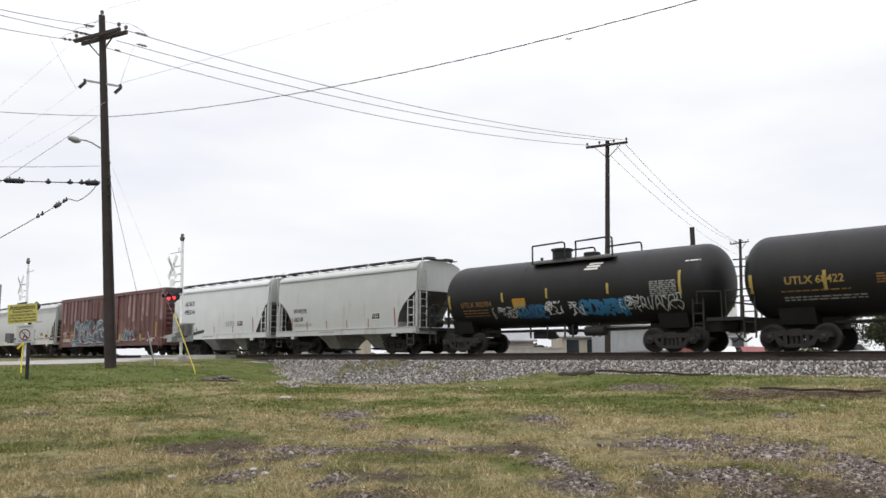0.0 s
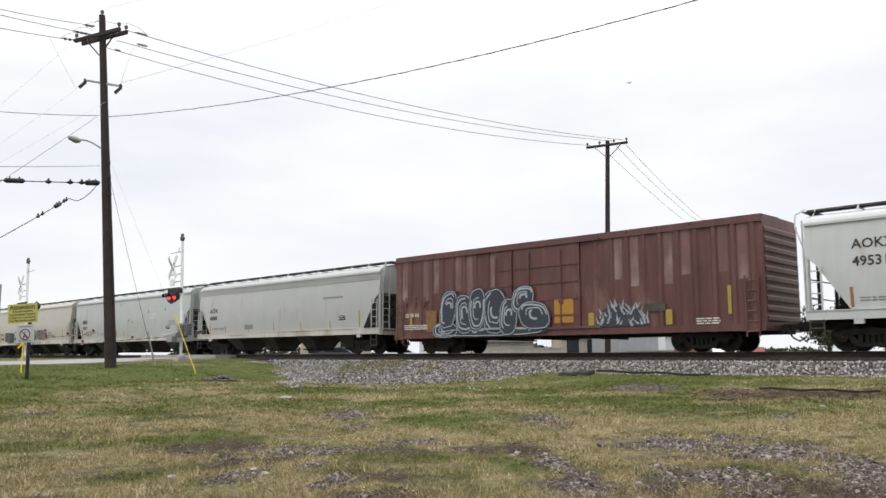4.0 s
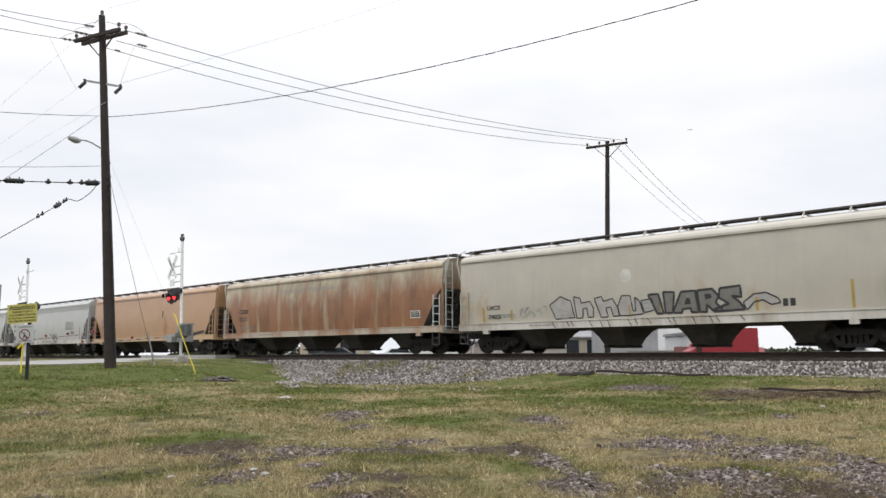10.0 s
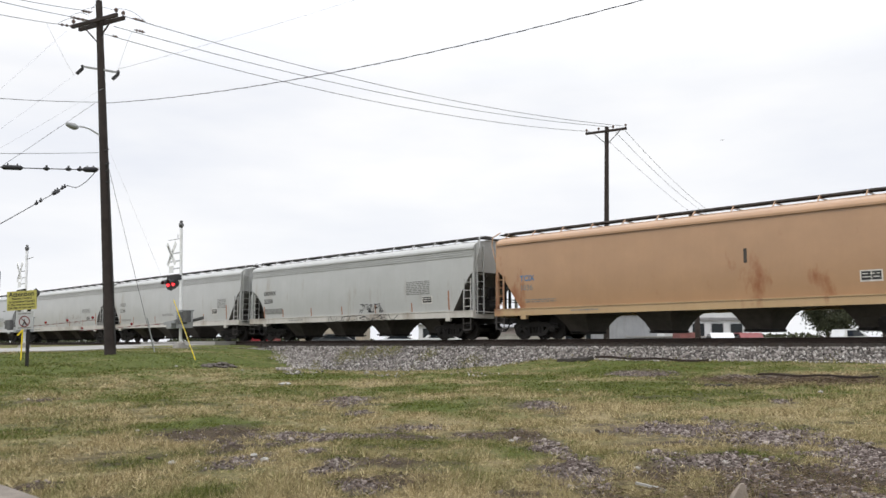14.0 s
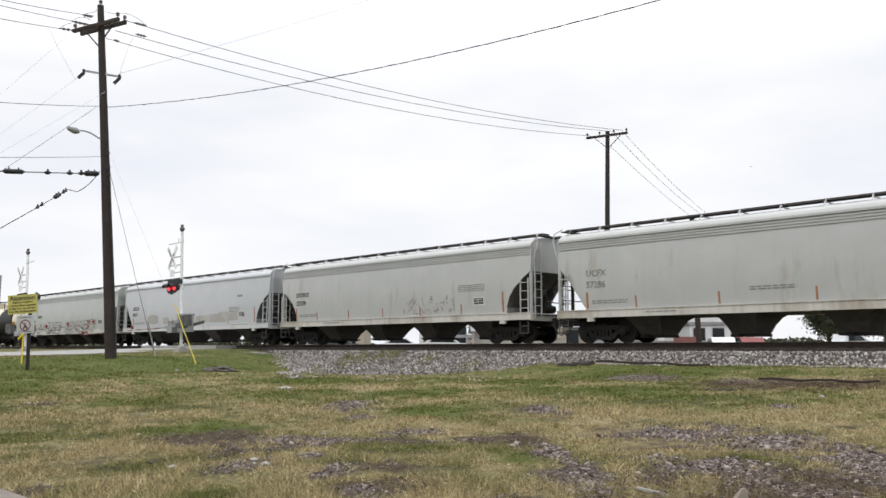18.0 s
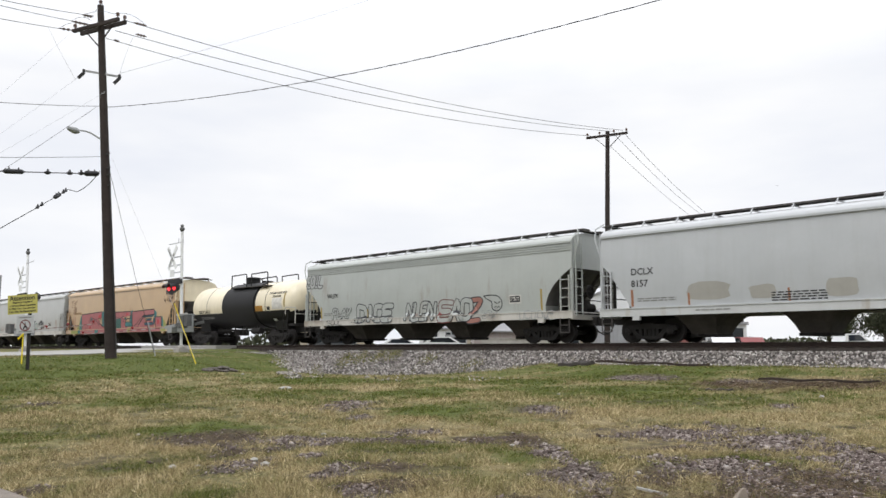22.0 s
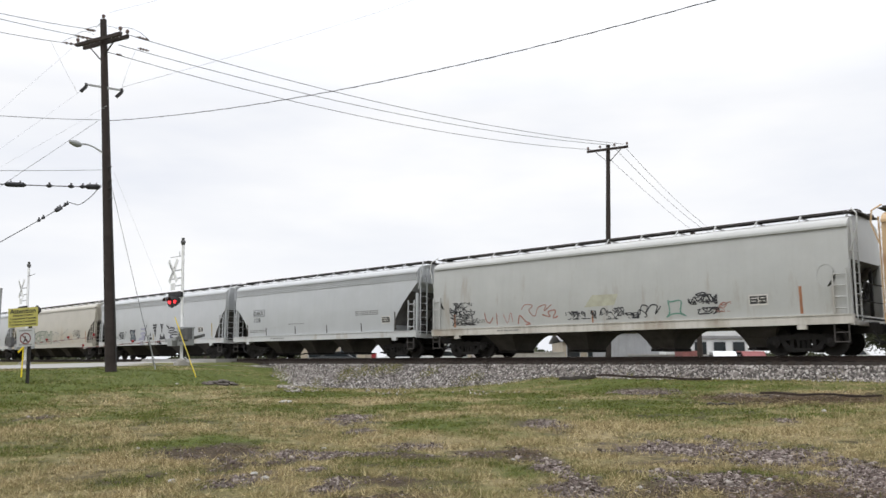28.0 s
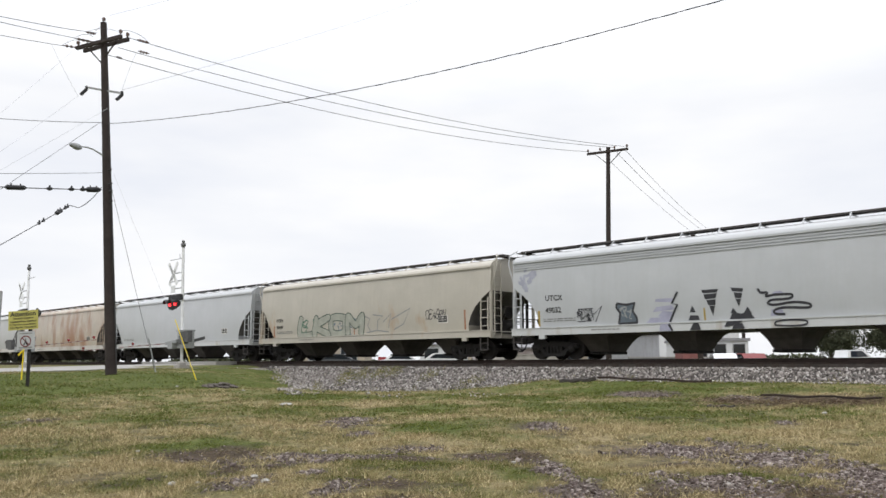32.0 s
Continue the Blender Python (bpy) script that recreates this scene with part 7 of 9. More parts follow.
def crossing_signal(base, height, gate, label, lamps, flip=1):
    """Mast with crossbuck, flashing lamps, bell, gate machine and lowered arm. Local x runs along the track."""
    base = Vector(base)
    t = thing("crossing_signal", Matrix.Translation(base) @ pose(0, 0, 0, 0, -1.7, 0) @ pose(0, 0, 0, 0, 0, -TURN), label, "crossing signal", "level crossing signals")
    M = start()
    rod(M, (0, 0, 0), (0, 0, height), 0.075, 14)
    part("mast", M, M_WHITE, t)
    C = start()
    box(C, -0.28, 0.28, -0.28, 0.28, -0.7, 0.12)
    lathe(C, [(0.12, 0.22), (0.22, 0.22), (0.30, 0.12)], "z", 12)
    part("foundation", C, M_CONC, t)
    B = start()
    lathe(B, [(height, 0.05), (height + 0.04, 0.09), (height + 0.14, 0.13), (height + 0.22, 0.12), (height + 0.26, 0.07), (height + 0.36, 0.09), (height + 0.40, 0.03)], "z", 14)
    part("bell", B, M_BELL, t)
    A = start()
    rod(A, (0, -0.05, height - 0.55), (-1.25 * flip, -0.05, height - 0.52), 0.02, 6)
    rod(A, (-0.25 * flip, -0.05, height - 0.55), (-0.25 * flip, -0.05, height - 0.3), 0.02, 6)
    part("side_arm", A, M_GALV, t)
    for ang in (-52, 52):
        X = start()
        box(X, -0.72, 0.72, -0.012, 0.012, -0.115, 0.115)
        k = part("crossbuck_blade", X, M_WHITE, t, "white crossbuck blade", at=pose(-0.72, -0.14 - (0.03 if ang > 0 else 0), height - 1.28, 0, ang, 0))
        L = start()
        put_words(L, "RAILROAD" if ang > 0 else "CROSSING", 0.17, -0.56, -0.014, -0.06)
        part("blade_lettering", L, M_BLACK, k)
    P = start()
    box(P, -0.95, -0.49, -0.17, -0.15, height - 2.28, height - 1.92)
    part("track_count_plate", P, M_WHITE, t)
    for z in (height - 1.28, height - 1.7, height - 2.08, height - 2.5):
        Q = start()
        beam(Q, (0.0, -0.08, z), (-0.85 if z > height - 2.1 else -0.3, -0.12, z), 0.05, 0.05)
        part("mount", Q, M_GALV, t)
    zl = height - 2.85
    R = start()
    rod(R, (-1.6, -0.08, zl + 0.22), (0.12, -0.08, zl + 0.22), 0.06, 8)
    box(R, -1.2, 0.1, -0.16, -0.02, zl + 0.16, zl + 0.42)
    part("lamp_crossarm", R, M_BLACK, t)
    for x, lit, s in lamps:
        lamp = start()
        lathe(lamp, [(-0.02, 0.30), (0.0, 0.30), (0.02, 0.28), (0.20, 0.14)], "y", 22, (x, -0.20 * s, zl))
        k = part("lamp", lamp, M_BLACK, t, "round black lamp with a visor")
        N = start()
        lathe(N, [(-0.05 * s, 0.02), (-0.045 * s, 0.13), (-0.02 * s, 0.15)], "y", 18, (x, -0.22 * s, zl))
        part("lens", N, M_RED if lit else M_LENS, k)
        V = start()
        vs, fs = [], []
        for i in range(11):
            a = math.pi * (i / 10)
            for rr, y in ((0.17, -0.22), (0.17, -0.55), (0.185, -0.55), (0.185, -0.22)):
                vs.append((x + math.cos(a) * rr, y * s, zl + math.sin(a) * rr))
        for i in range(10):
            for j in range(4):
                fs.append((i * 4 + j, i * 4 + (j + 1) % 4, i * 4 + 4 + (j + 1) % 4, i * 4 + 4 + j))
        add(V, vs, fs)
        part("visor", V, M_BLACK, k)
    # gate machine with its counterweights on the far end of the arm's shaft
    G = start()
    box(G, 0.10, 0.70, -0.3, 0.3, 0.95, 1.80)
    box(G, 0.06, 0.74, -0.34, 0.34, 1.78, 1.86)
    part("gate_machine", G, M_GREYP, t)
    W = start()
    beam(W, (0.2, -0.42, 1.30), (1.5 * gate, -0.42, 1.42), 0.06, 0.14)
    beam(W, (0.2, 0.42, 1.30), (1.5 * gate, 0.42, 1.42), 0.06, 0.14)
    box(W, min(0.85 * gate, 1.35 * gate), max(0.85 * gate, 1.35 * gate), -0.62, -0.38, 1.12, 1.72)
    box(W, min(1.4 * gate, 1.75 * gate), max(1.4 * gate, 1.75 * gate), -0.62, -0.38, 1.2, 1.76)
    part("counterweight", W, M_WEIGHT, t, "dark grey iron counterweight")
    U = start()
    beam(U, (0.3, -0.42, 1.3), (-0.9 * gate, -0.42, 1.22), 0.06, 0.16)
    box(U, -0.55, -0.05, -0.5, -0.1, 0.95, 1.25)
    part("arm_support", U, M_GREYP, t)
    n = 20
    for i in range(n):
        a, b = -gate * (0.9 + 10.6 * i / n), -gate * (0.9 + 10.6 * (i + 1) / n)
        S = start()
        w = 0.055 - 0.02 * i / n
        beam(S, (a, -0.42, 1.22 + 0.0), (b, -0.42, 1.22), 0.04, w)
        part("arm_stripe", S, M_ARM_R if i % 2 else M_ARM_W, t)
    for f in (0.35, 0.65, 0.97):
        E = start()
        x = -gate * (0.9 + 10.6 * f)
        lathe(E, [(-0.48, 0.05), (-0.46, 0.07), (-0.38, 0.07), (-0.36, 0.05)], "y", 10, (x, 0, 1.36))
        beam(E, (x, -0.42, 1.26), (x, -0.42, 1.36), 0.03, 0.03)
        part("arm_lamp", E, M_LENS, t)
    return t


M_WEIGHT = material("dull_dark_grey_iron", (0.10, 0.10, 0.10), 0.7, 0.2, 0.3, 4.0)
M_BELL = material("dull_grey_bell", (0.13, 0.13, 0.13), 0.6, 0.4, 0.3, 6.0)
M_ARM_R = material("worn_red_gate_stripe", (0.15, 0.045, 0.04), 0.6, 0, 0.3, 3.0)
M_ARM_W = material("grimy_white_gate_stripe", (0.30, 0.28, 0.27), 0.6, 0, 0.3, 3.0)
M_RING = material("dull_red_ring", (0.15, 0.035, 0.035), 0.6, 0, 0.2)
M_LENS = material("unlit_red_lens", (0.16, 0.01, 0.012), 0.25, 0, 0.2, emit=((0.8, 0.02, 0.03), 0.02))
crossing_signal((-13.30, 42.00, -0.35), 6.12, 1, "white crossing mast with crossbuck, red flashing lamps and lowered gate", ((-0.88, True, 1), (-0.32, True, 1), (-1.42, False, -1)))
crossing_signal((-26.30, 52.00, -0.37), 6.1, -1, "far white crossing mast with crossbuck, lamps and lowered gate", ((0.45, False, -1), (2.25, False, 1)), -1)


def roadside_signs():
    t = thing("warning_sign", Matrix.Translation((-12.55, 25.00, -0.56)), "yellow warning sign and white pedestrian sign on a dark post", "sign")
    M = start()
    beam(M, (0, 0.03, -0.4), (-0.03, 0.03, 1.95), 0.09, 0.05)
    part("post", M, M_STEEL, t)
    board = start()
    box(board, -0.46, 0.46, -0.012, 0.012, -0.29, 0.29)
    b = part("yellow_board", board, M_SIGN_Y, t, "faded yellow metal sign", at=pose(-0.24, -0.02, 1.66, 0, -4, -3))
    for text, size, x, z in (("Attention", 0.205, -0.40, 0.125), ("Remote Control", 0.092, -0.30, 0.035), ("Locomotives Operate", 0.092, -0.40, -0.06), ("In This Area. Locomotive", 0.080, -0.42, -0.15), ("Cabs May Be Unoccupied", 0.080, -0.42, -0.24)):
        W = start()
        put_words(W, text, size, x, -0.015, z)
        part("sign_lettering", W, M_BLACK, b)
    sq = start()
    box(sq, -0.27, 0.27, -0.01, 0.01, -0.27, 0.27)
    s = part("white_board", sq, M_SIGN_W, t, "white sign with a red barred circle", at=pose(-0.12, -0.02, 1.05, 0, -3, -3))
    ring = start()
    for i in range(28):
        a, c = 6.28319 * i / 28, 6.28319 * (i + 1) / 28
        add(ring, [(math.cos(q) * r, -0.014, math.sin(q) * r - 0.03) for q in (a, c) for r in (0.14, 0.175)], [(0, 1, 3, 2)])
    add(ring, [(-0.12, -0.014, 0.07), (-0.10, -0.014, 0.09), (0.12, -0.014, -0.13), (0.10, -0.014, -0.15)], [(0, 1, 2, 3)])
    part("barred_circle", ring, M_RING, s)
    man = start()
    beam(man, (0, -0.013, -0.04), (-0.06, -0.013, -0.15), 0.004, 0.035)
    beam(man, (0, -0.013, -0.04), (0.06, -0.013, -0.14), 0.004, 0.035)
    beam(man, (0, -0.013, -0.05), (0.01, -0.013, 0.05), 0.004, 0.05)
    part("pictogram", man, M_BLACK, s)
    for z in (0.19, -0.235):
        bars = start()
        box(bars, -0.2, 0.2, -0.014, -0.011, z, z + 0.035)
        part("unreadable_line", bars, M_GREYTXT, s)
    y = thing("marker_post", Matrix.Translation((-13.49, 26.50, -0.56)), "yellow plastic marker post with a tilted cap", "marker post")
    Y = start()
    rod(Y, (0, 0, -0.3), (0, 0, 0.78), 0.022, 10)
    part("post", Y, M_YELLOW, y)
    Z = start()
    beam(Z, (0.03, -0.03, 0.8), (-0.14, -0.03, 0.62), 0.04, 0.045)
    part("cap", Z, M_YELLOW, y)


roadside_signs()

# ---- beyond the track ----
M_SHED = material("grey_corrugated_sheet", (0.34, 0.35, 0.37), 0.6, 0.2, 0.15, 1.0, streak=0.2)
M_TANWALL = material("beige_stucco_wall", (0.40, 0.35, 0.28), 0.9, 0, 0.2, 1.0, 0.2, 20)
M_WALL = material("white_painted_block", (0.62, 0.63, 0.64), 0.8, 0, 0.12, 1.0, 0.1, 20)
M_BARN = material("pinkish_grey_corrugated_sheet", (0.36, 0.32, 0.31), 0.7, 0.1, 0.2, 1.0, streak=0.4, streak_col=(0.26, 0.17, 0.13))
M_ROOF = material("grey_roof_sheet", (0.24, 0.24, 0.25), 0.7, 0, 0.2, 1.0)
M_AWN = material("red_awning_canvas", (0.24, 0.04, 0.04), 0.8, 0, 0.2, 2.0)
M_CARRED = material("faded_red_vehicle_paint", (0.20, 0.04, 0.04), 0.4, 0, 0.15, 2.0)
M_CARWHITE = material("white_vehicle_paint", (0.66, 0.67, 0.68), 0.35, 0, 0.08, 2.0)
M_CARDARK = material("dark_grey_vehicle_paint", (0.06, 0.065, 0.07), 0.35, 0, 0.15, 2.0)
M_TRAILER = material("dull_faded_red_paint", (0.22, 0.085, 0.08), 0.6, 0, 0.25, 1.5)
M_GLASS = material("dark_window_glass", (0.02, 0.024, 0.028), 0.08, 0, 0.2, 2.0, spec=0.6)
M_BLUE = material("blue_sign_face", (0.04, 0.10, 0.40), 0.5, 0, 0.1)
FAR = -0.71


def building(name, x0, x1, y0, y1, height, wall, label, windows=0, roof=M_ROOF, ribs=0, awning=None, gable=0.0):
    cx, cy = (x0 + x1) / 2, (y0 + y1) / 2
    t = thing(name, pose(cx, cy, FAR - 0.1), label, "building")
    w, d = (x1 - x0) / 2, (y1 - y0) / 2
    for nm, a, b, c, e in (("front_wall", -w, w, -d, -d + 0.25), ("back_wall", -w, w, d - 0.25, d), ("side_wall", -w, -w + 0.25, -d + 0.25, d - 0.25), ("side_wall", w - 0.25, w, -d + 0.25, d - 0.25)):
        M = start()
        box(M, a, b, c, e, 0, height)
        part(nm, M, wall, t)
    R = start()
    if gable:
        solid(R, [[(x, -d - 0.3, height), (x, 0, height + gable), (x, d + 0.3, height), (x, d + 0.3, height + 0.12), (x, 0, height + gable + 0.12), (x, -d - 0.3, height + 0.12)] for x in (-w - 0.3, w + 0.3)])
    else:
        box(R, -w - 0.15, w + 0.15, -d - 0.15, d + 0.15, height, height + 0.25)
    part("roof", R, roof, t)
    for i in range(ribs):
        x = -w + 2 * w * (i + 0.5) / ribs
        Q = start()
        box(Q, x - 0.04, x + 0.04, -d - 0.035, -d, 0.1, height)
        part("sheet_rib", Q, wall, t)
    for i in range(windows):
        x = -w + 2 * w * (i + 0.5) / windows
        ww = min(0.8, w / windows * 0.6)
        P = start()
        box(P, x - ww - 0.08, x + ww + 0.08, -d - 0.06, -d - 0.003, 1.0, 2.5)
        f = part("window_frame", P, M_GALV, t)
        G = start()
        box(G, x - ww, x + ww, -d - 0.08, -d - 0.063, 1.08, 2.42)
        part("pane", G, M_GLASS, f)
    if awning:
        A = start()
        solid(A, [[(x, -d, awning), (x, -d - 1.1, awning - 0.45), (x, -d - 1.1, awning - 0.55), (x, -d, awning - 0.1)] for x in (w * 0.5, w * 0.95)])
        part("awning", A, M_AWN, t)
    return t


def vehicle(x, y, turn, mat, label, kind="car", length=4.6):
    t = thing(kind, pose(x, y, FAR, 0, 0, turn), label, kind, "parked vehicles")
    h = length / 2
    if kind == "pickup":
        prof = [(-h, 0.45), (-h, 1.05), (-0.35 * h, 1.08), (-0.30 * h, 1.75), (0.18 * h, 1.78), (0.48 * h, 1.15), (h, 1.0), (h, 0.45)]
        glass = [(-0.24 * h, 1.15), (-0.24 * h, 1.66), (0.15 * h, 1.68), (0.36 * h, 1.2)]
    else:
        prof = [(-h, 0.4), (-h, 0.9), (-0.72 * h, 1.0), (-0.45 * h, 1.42), (0.15 * h, 1.45), (0.48 * h, 0.98), (h, 0.82), (h, 0.4)]
        glass = [(-0.58 * h, 1.02), (-0.4 * h, 1.34), (0.12 * h, 1.37), (0.38 * h, 1.0)]
    M = start()
    solid(M, [[(a, y0, z) for a, z in prof] for y0 in (-0.88, -0.86, 0.86, 0.88)])
    part("body", M, mat, t)
    for k in (-1, 1):
        G = start()
        solid(G, [[(a, k * 0.872, z) for a, z in glass], [(a, k * 0.890, z) for a, z in glass]])
        part("side_window", G, M_GLASS, t)
        for e in (-0.62, 0.62):
            W = start()
            lathe(W, [(k * 0.68, 0.2), (k * 0.68, 0.34), (k * 0.9, 0.34), (k * 0.91, 0.2)], "y", 18, (e * h, 0, 0.34))
            wh = part("wheel", W, M_BLACK, t)
            R = start()
            lathe(R, [(k * 0.905, 0.2), (k * 0.93, 0.16), (k * 0.93, 0.03)], "y", 14, (e * h, 0, 0.34))
            part("rim", R, M_GALV, wh)
    for e, m in ((-1, M_REDP), (1, M_WHITE)):
        L = start()
        for k in (-1, 1):
            box(L, min(e * h, e * h + 0.02 * e), max(e * h, e * h + 0.02 * e), k * 0.72 - 0.12, k * 0.72 + 0.12, 0.7, 0.84)
        part("lights", L, m, t)
    return t


building("shed", 14.1, 18.3, 70, 78, 3.3, M_SHED, "grey corrugated metal shed beyond the track", ribs=16, gable=0.8)
building("workshop", 11.6, 15.6, 80, 88, 2.6, M_TANWALL, "low beige stucco workshop beyond the track", windows=2, gable=0.9)
building("barn", 2.7, 7.7, 70, 77, 2.0, M_BARN, "pale corrugated barn with a low gable", ribs=18, gable=0.9)
building("kiosk", 0.35, 2.3, 67.5, 69.5, 1.5, M_TANWALL, "small beige hut with a flat roof", windows=1)
building("shop", 21.6, 26.6, 72, 80, 2.7, M_WALL, "low white shop with dark windows beyond the track", windows=3)
building("warehouse", 19.5, 33.0, 92, 110, 7.4, M_WALL, "large plain white warehouse beyond the track", windows=0)
building("house", -14.5, -8.0, 84, 92, 2.9, M_TANWALL, "small beige house with a grey gable roof", windows=2, gable=1.6)
building("house", -2.6, 2.4, 92, 100, 2.8, M_WALL, "small white house with a grey gable roof", windows=2, gable=1.6)
wallM = start()
box(wallM, 0, 6.4, -0.15, 0.15, -0.2, 1.25)
low_wall = thing("low_wall", pose(3.0, 64.0, FAR), "low pale concrete wall beyond the track", "wall")
part("coping", (lambda m: (box(m, -0.05, 6.45, -0.2, 0.2, 1.25, 1.33), m)[1])(start()), M_CONC, low_wall)
part("panel", wallM, M_CONC, low_wall)
grey_wall = thing("low_wall", pose(15.6, 69.6, FAR), "low grey block wall beyond the track", "wall")
part("panel", (lambda m: (box(m, 0, 8.6, -0.12, 0.12, -0.2, 1.12), m)[1])(start()), M_ROOF, grey_wall)
part("coping", (lambda m: (box(m, -0.05, 8.65, -0.18, 0.18, 1.12, 1.2), m)[1])(start()), M_CONC, grey_wall)
trailer = thing("trailer", pose(18.9, 66.0, FAR), "small faded red trailer parked beyond the track", "trailer")
TM = start()
box(TM, -0.1, 1.5, -1.1, 1.1, 0.6, 1.45)
part("deck", TM, M_TRAILER, trailer)
for x in (0.3, 1.1):
    W = start()
    lathe(W, [(-1.05, 0.25), (-1.05, 0.42), (1.05, 0.42), (1.05, 0.25)], "y", 16, (x, 0, 0.42))
    part("wheel", W, M_BLACK, trailer)
vehicle(22.4, 66.5, 82, M_CARWHITE, "white parked car beyond the track")
vehicle(24.6, 66.5, 86, M_CARRED, "dark red parked car beyond the track")
vehicle(34.0, 69.0, 10, M_CARWHITE, "white parked pickup truck beyond the track", "pickup", 5.4)
vehicle(41.5, 72.0, 0, M_CARDARK, "dark grey parked car beyond the track")
vehicle(0.2, 65.6, 3, M_CARWHITE, "white parked car beyond the low wall")
vehicle(-3.5, 74.0, -4, M_CARWHITE, "white parked car beyond the track")
vehicle(-9.0, 72.0, 3, M_CARDARK, "dark grey parked car beyond the track")


def passing_van():
    """Tall red van that drives by on the street beyond the track, nose towards -x."""
    t = thing("van", pose(0, 62.5, FAR), "tall bright red van driving along the far street", "van")
    prof = [(-2.6, 0.45), (-2.6, 1.05), (-2.2, 1.25), (-1.6, 2.1), (-1.3, 2.75), (2.55, 2.8), (2.6, 0.45)]
    M = start()
    solid(M, [[(x, y, z) for x, z in prof] for y in (-1.02, -0.98, 0.98, 1.02)])
    part("body", M, M_VANRED, t)
    for k in (-1, 1):
        G = start()
        solid(G, [[(x, k * y, z) for x, z in ((-1.75, 1.35), (-1.4, 2.05), (-0.8, 2.1), (-0.8, 1.35))] for y in (1.015, 1.03)])
        part("side_window", G, M_GLASS, t)
        for x in (-1.7, 1.6):
            W = start()
            lathe(W, [(k * 0.78, 0.2), (k * 0.78, 0.36), (k * 1.03, 0.36), (k * 1.04, 0.2)], "y", 18, (x, 0, 0.36))
            part("wheel", W, M_BLACK, t)
        L = start()
        box(L, 2.6, 2.62, k * 0.85 - 0.08, k * 0.85 + 0.08, 1.0, 1.5)
        part("tail_light", L, M_REDP, t)
    return t


M_VANRED = material("bright_red_van_paint", (0.25, 0.02, 0.028), 0.4, 0, 0.1, 2.0)
VAN = passing_van()
bb = thing("blue_sign", pose(36.0, 66.0, FAR), "blue sign with a white line on two posts", "sign")
for x in (-0.2, 0.2):
    M = start()
    beam(M, (x, 0.05, 0), (x, 0.05, 2.6), 0.06, 0.06)
    part("post", M, M_GREYP, bb)
M = start()
box(M, -0.3, 0.3, -0.02, 0.02, 1.2, 2.7)
fb = part("face", M, M_BLUE, bb)
M = start()
box(M, -0.2, 0.2, -0.026, -0.022, 2.2, 2.4)
part("unreadable_line", M, M_WHITE, fb)
for x, y, hgt in ((27.5, 100, 7.5), (22.9, 88, 6.2), (38.5, 84, 6.5), (7.2, 105, 8.0)):
    lp = thing("light_pole", pose(x, y, FAR), "thin grey steel light pole", "light pole", "light poles")
    M = start()
    rod(M, (0, 0, 0), (0, 0, hgt), 0.07, 8, 0.05)
    part("pole", M, M_GREYP, lp)
    M = start()
    beam(M, (0, 0, hgt), (-0.9, 0, hgt + 0.1), 0.1, 0.08)
    part("arm", M, M_GREYP, lp)


def leaf_material(name, a, b):
    m = bpy.data.materials.new(name)
    m.use_nodes = True
    nt = m.node_tree
    p = nt.nodes["Principled BSDF"]
    p.inputs["Roughness"].default_value, p.inputs["Specular IOR Level"].default_value = 0.9, 0.15
    g = nt.nodes.new("ShaderNodeNewGeometry")
    r = nt.nodes.new("ShaderNodeValToRGB")
    r.color_ramp.elements[0].color, r.color_ramp.elements[1].color = (*a, 1), (*b, 1)
    nt.links.new(g.outputs["Random Per Island"], r.inputs[0])
    nt.links.new(r.outputs[0], p.inputs["Base Color"])
    return m


M_LEAF = leaf_material("dull_spring_leaves", (0.028, 0.033, 0.020), (0.070, 0.075, 0.045))
M_BARK = material("grey_brown_bark", (0.10, 0.08, 0.065), 0.9, 0, 0.4, 3.0, 0.5, 20)


def scatter(name, bv, bf, P, size, rot, mat, squash=None):
    """One mesh of many small copies of a base shape, at places P with sizes and turns."""
    bv = np.array(bv, float)
    n, k = len(P), len(bv)
    a, b, c = rot[:, 0], rot[:, 1], rot[:, 2]
    ca, sa, cb, sb, cc, sc = np.cos(a), np.sin(a), np.cos(b), np.sin(b), np.cos(c), np.sin(c)
    R = np.empty((n, 3, 3))
    R[:, 0, 0], R[:, 0, 1], R[:, 0, 2] = cc * cb, cc * sb * sa - sc * ca, cc * sb * ca + sc * sa
    R[:, 1, 0], R[:, 1, 1], R[:, 1, 2] = sc * cb, sc * sb * sa + cc * ca, sc * sb * ca - cc * sa
    R[:, 2, 0], R[:, 2, 1], R[:, 2, 2] = -sb, cb * sa, cb * ca
    V = bv[None] * size[:, None, :]
    V = np.einsum("nij,nkj->nki", R, V) + P[:, None, :]
    f = np.array(bf, int)
    F = (f[None] + (np.arange(n) * k)[:, None, None]).reshape(-1, f.shape[1])
    me = bpy.data.meshes.new(name)
    me.vertices.add(n * k)
    me.vertices.foreach_set("co", V.reshape(-1))
    me.loops.add(F.size)
    me.loops.foreach_set("vertex_index", F.reshape(-1))
    me.polygons.add(len(F))
    me.polygons.foreach_set("loop_start", np.arange(len(F)) * f.shape[1])
    me.update(calc_edges=True)
    me.materials.append(mat)
    return me


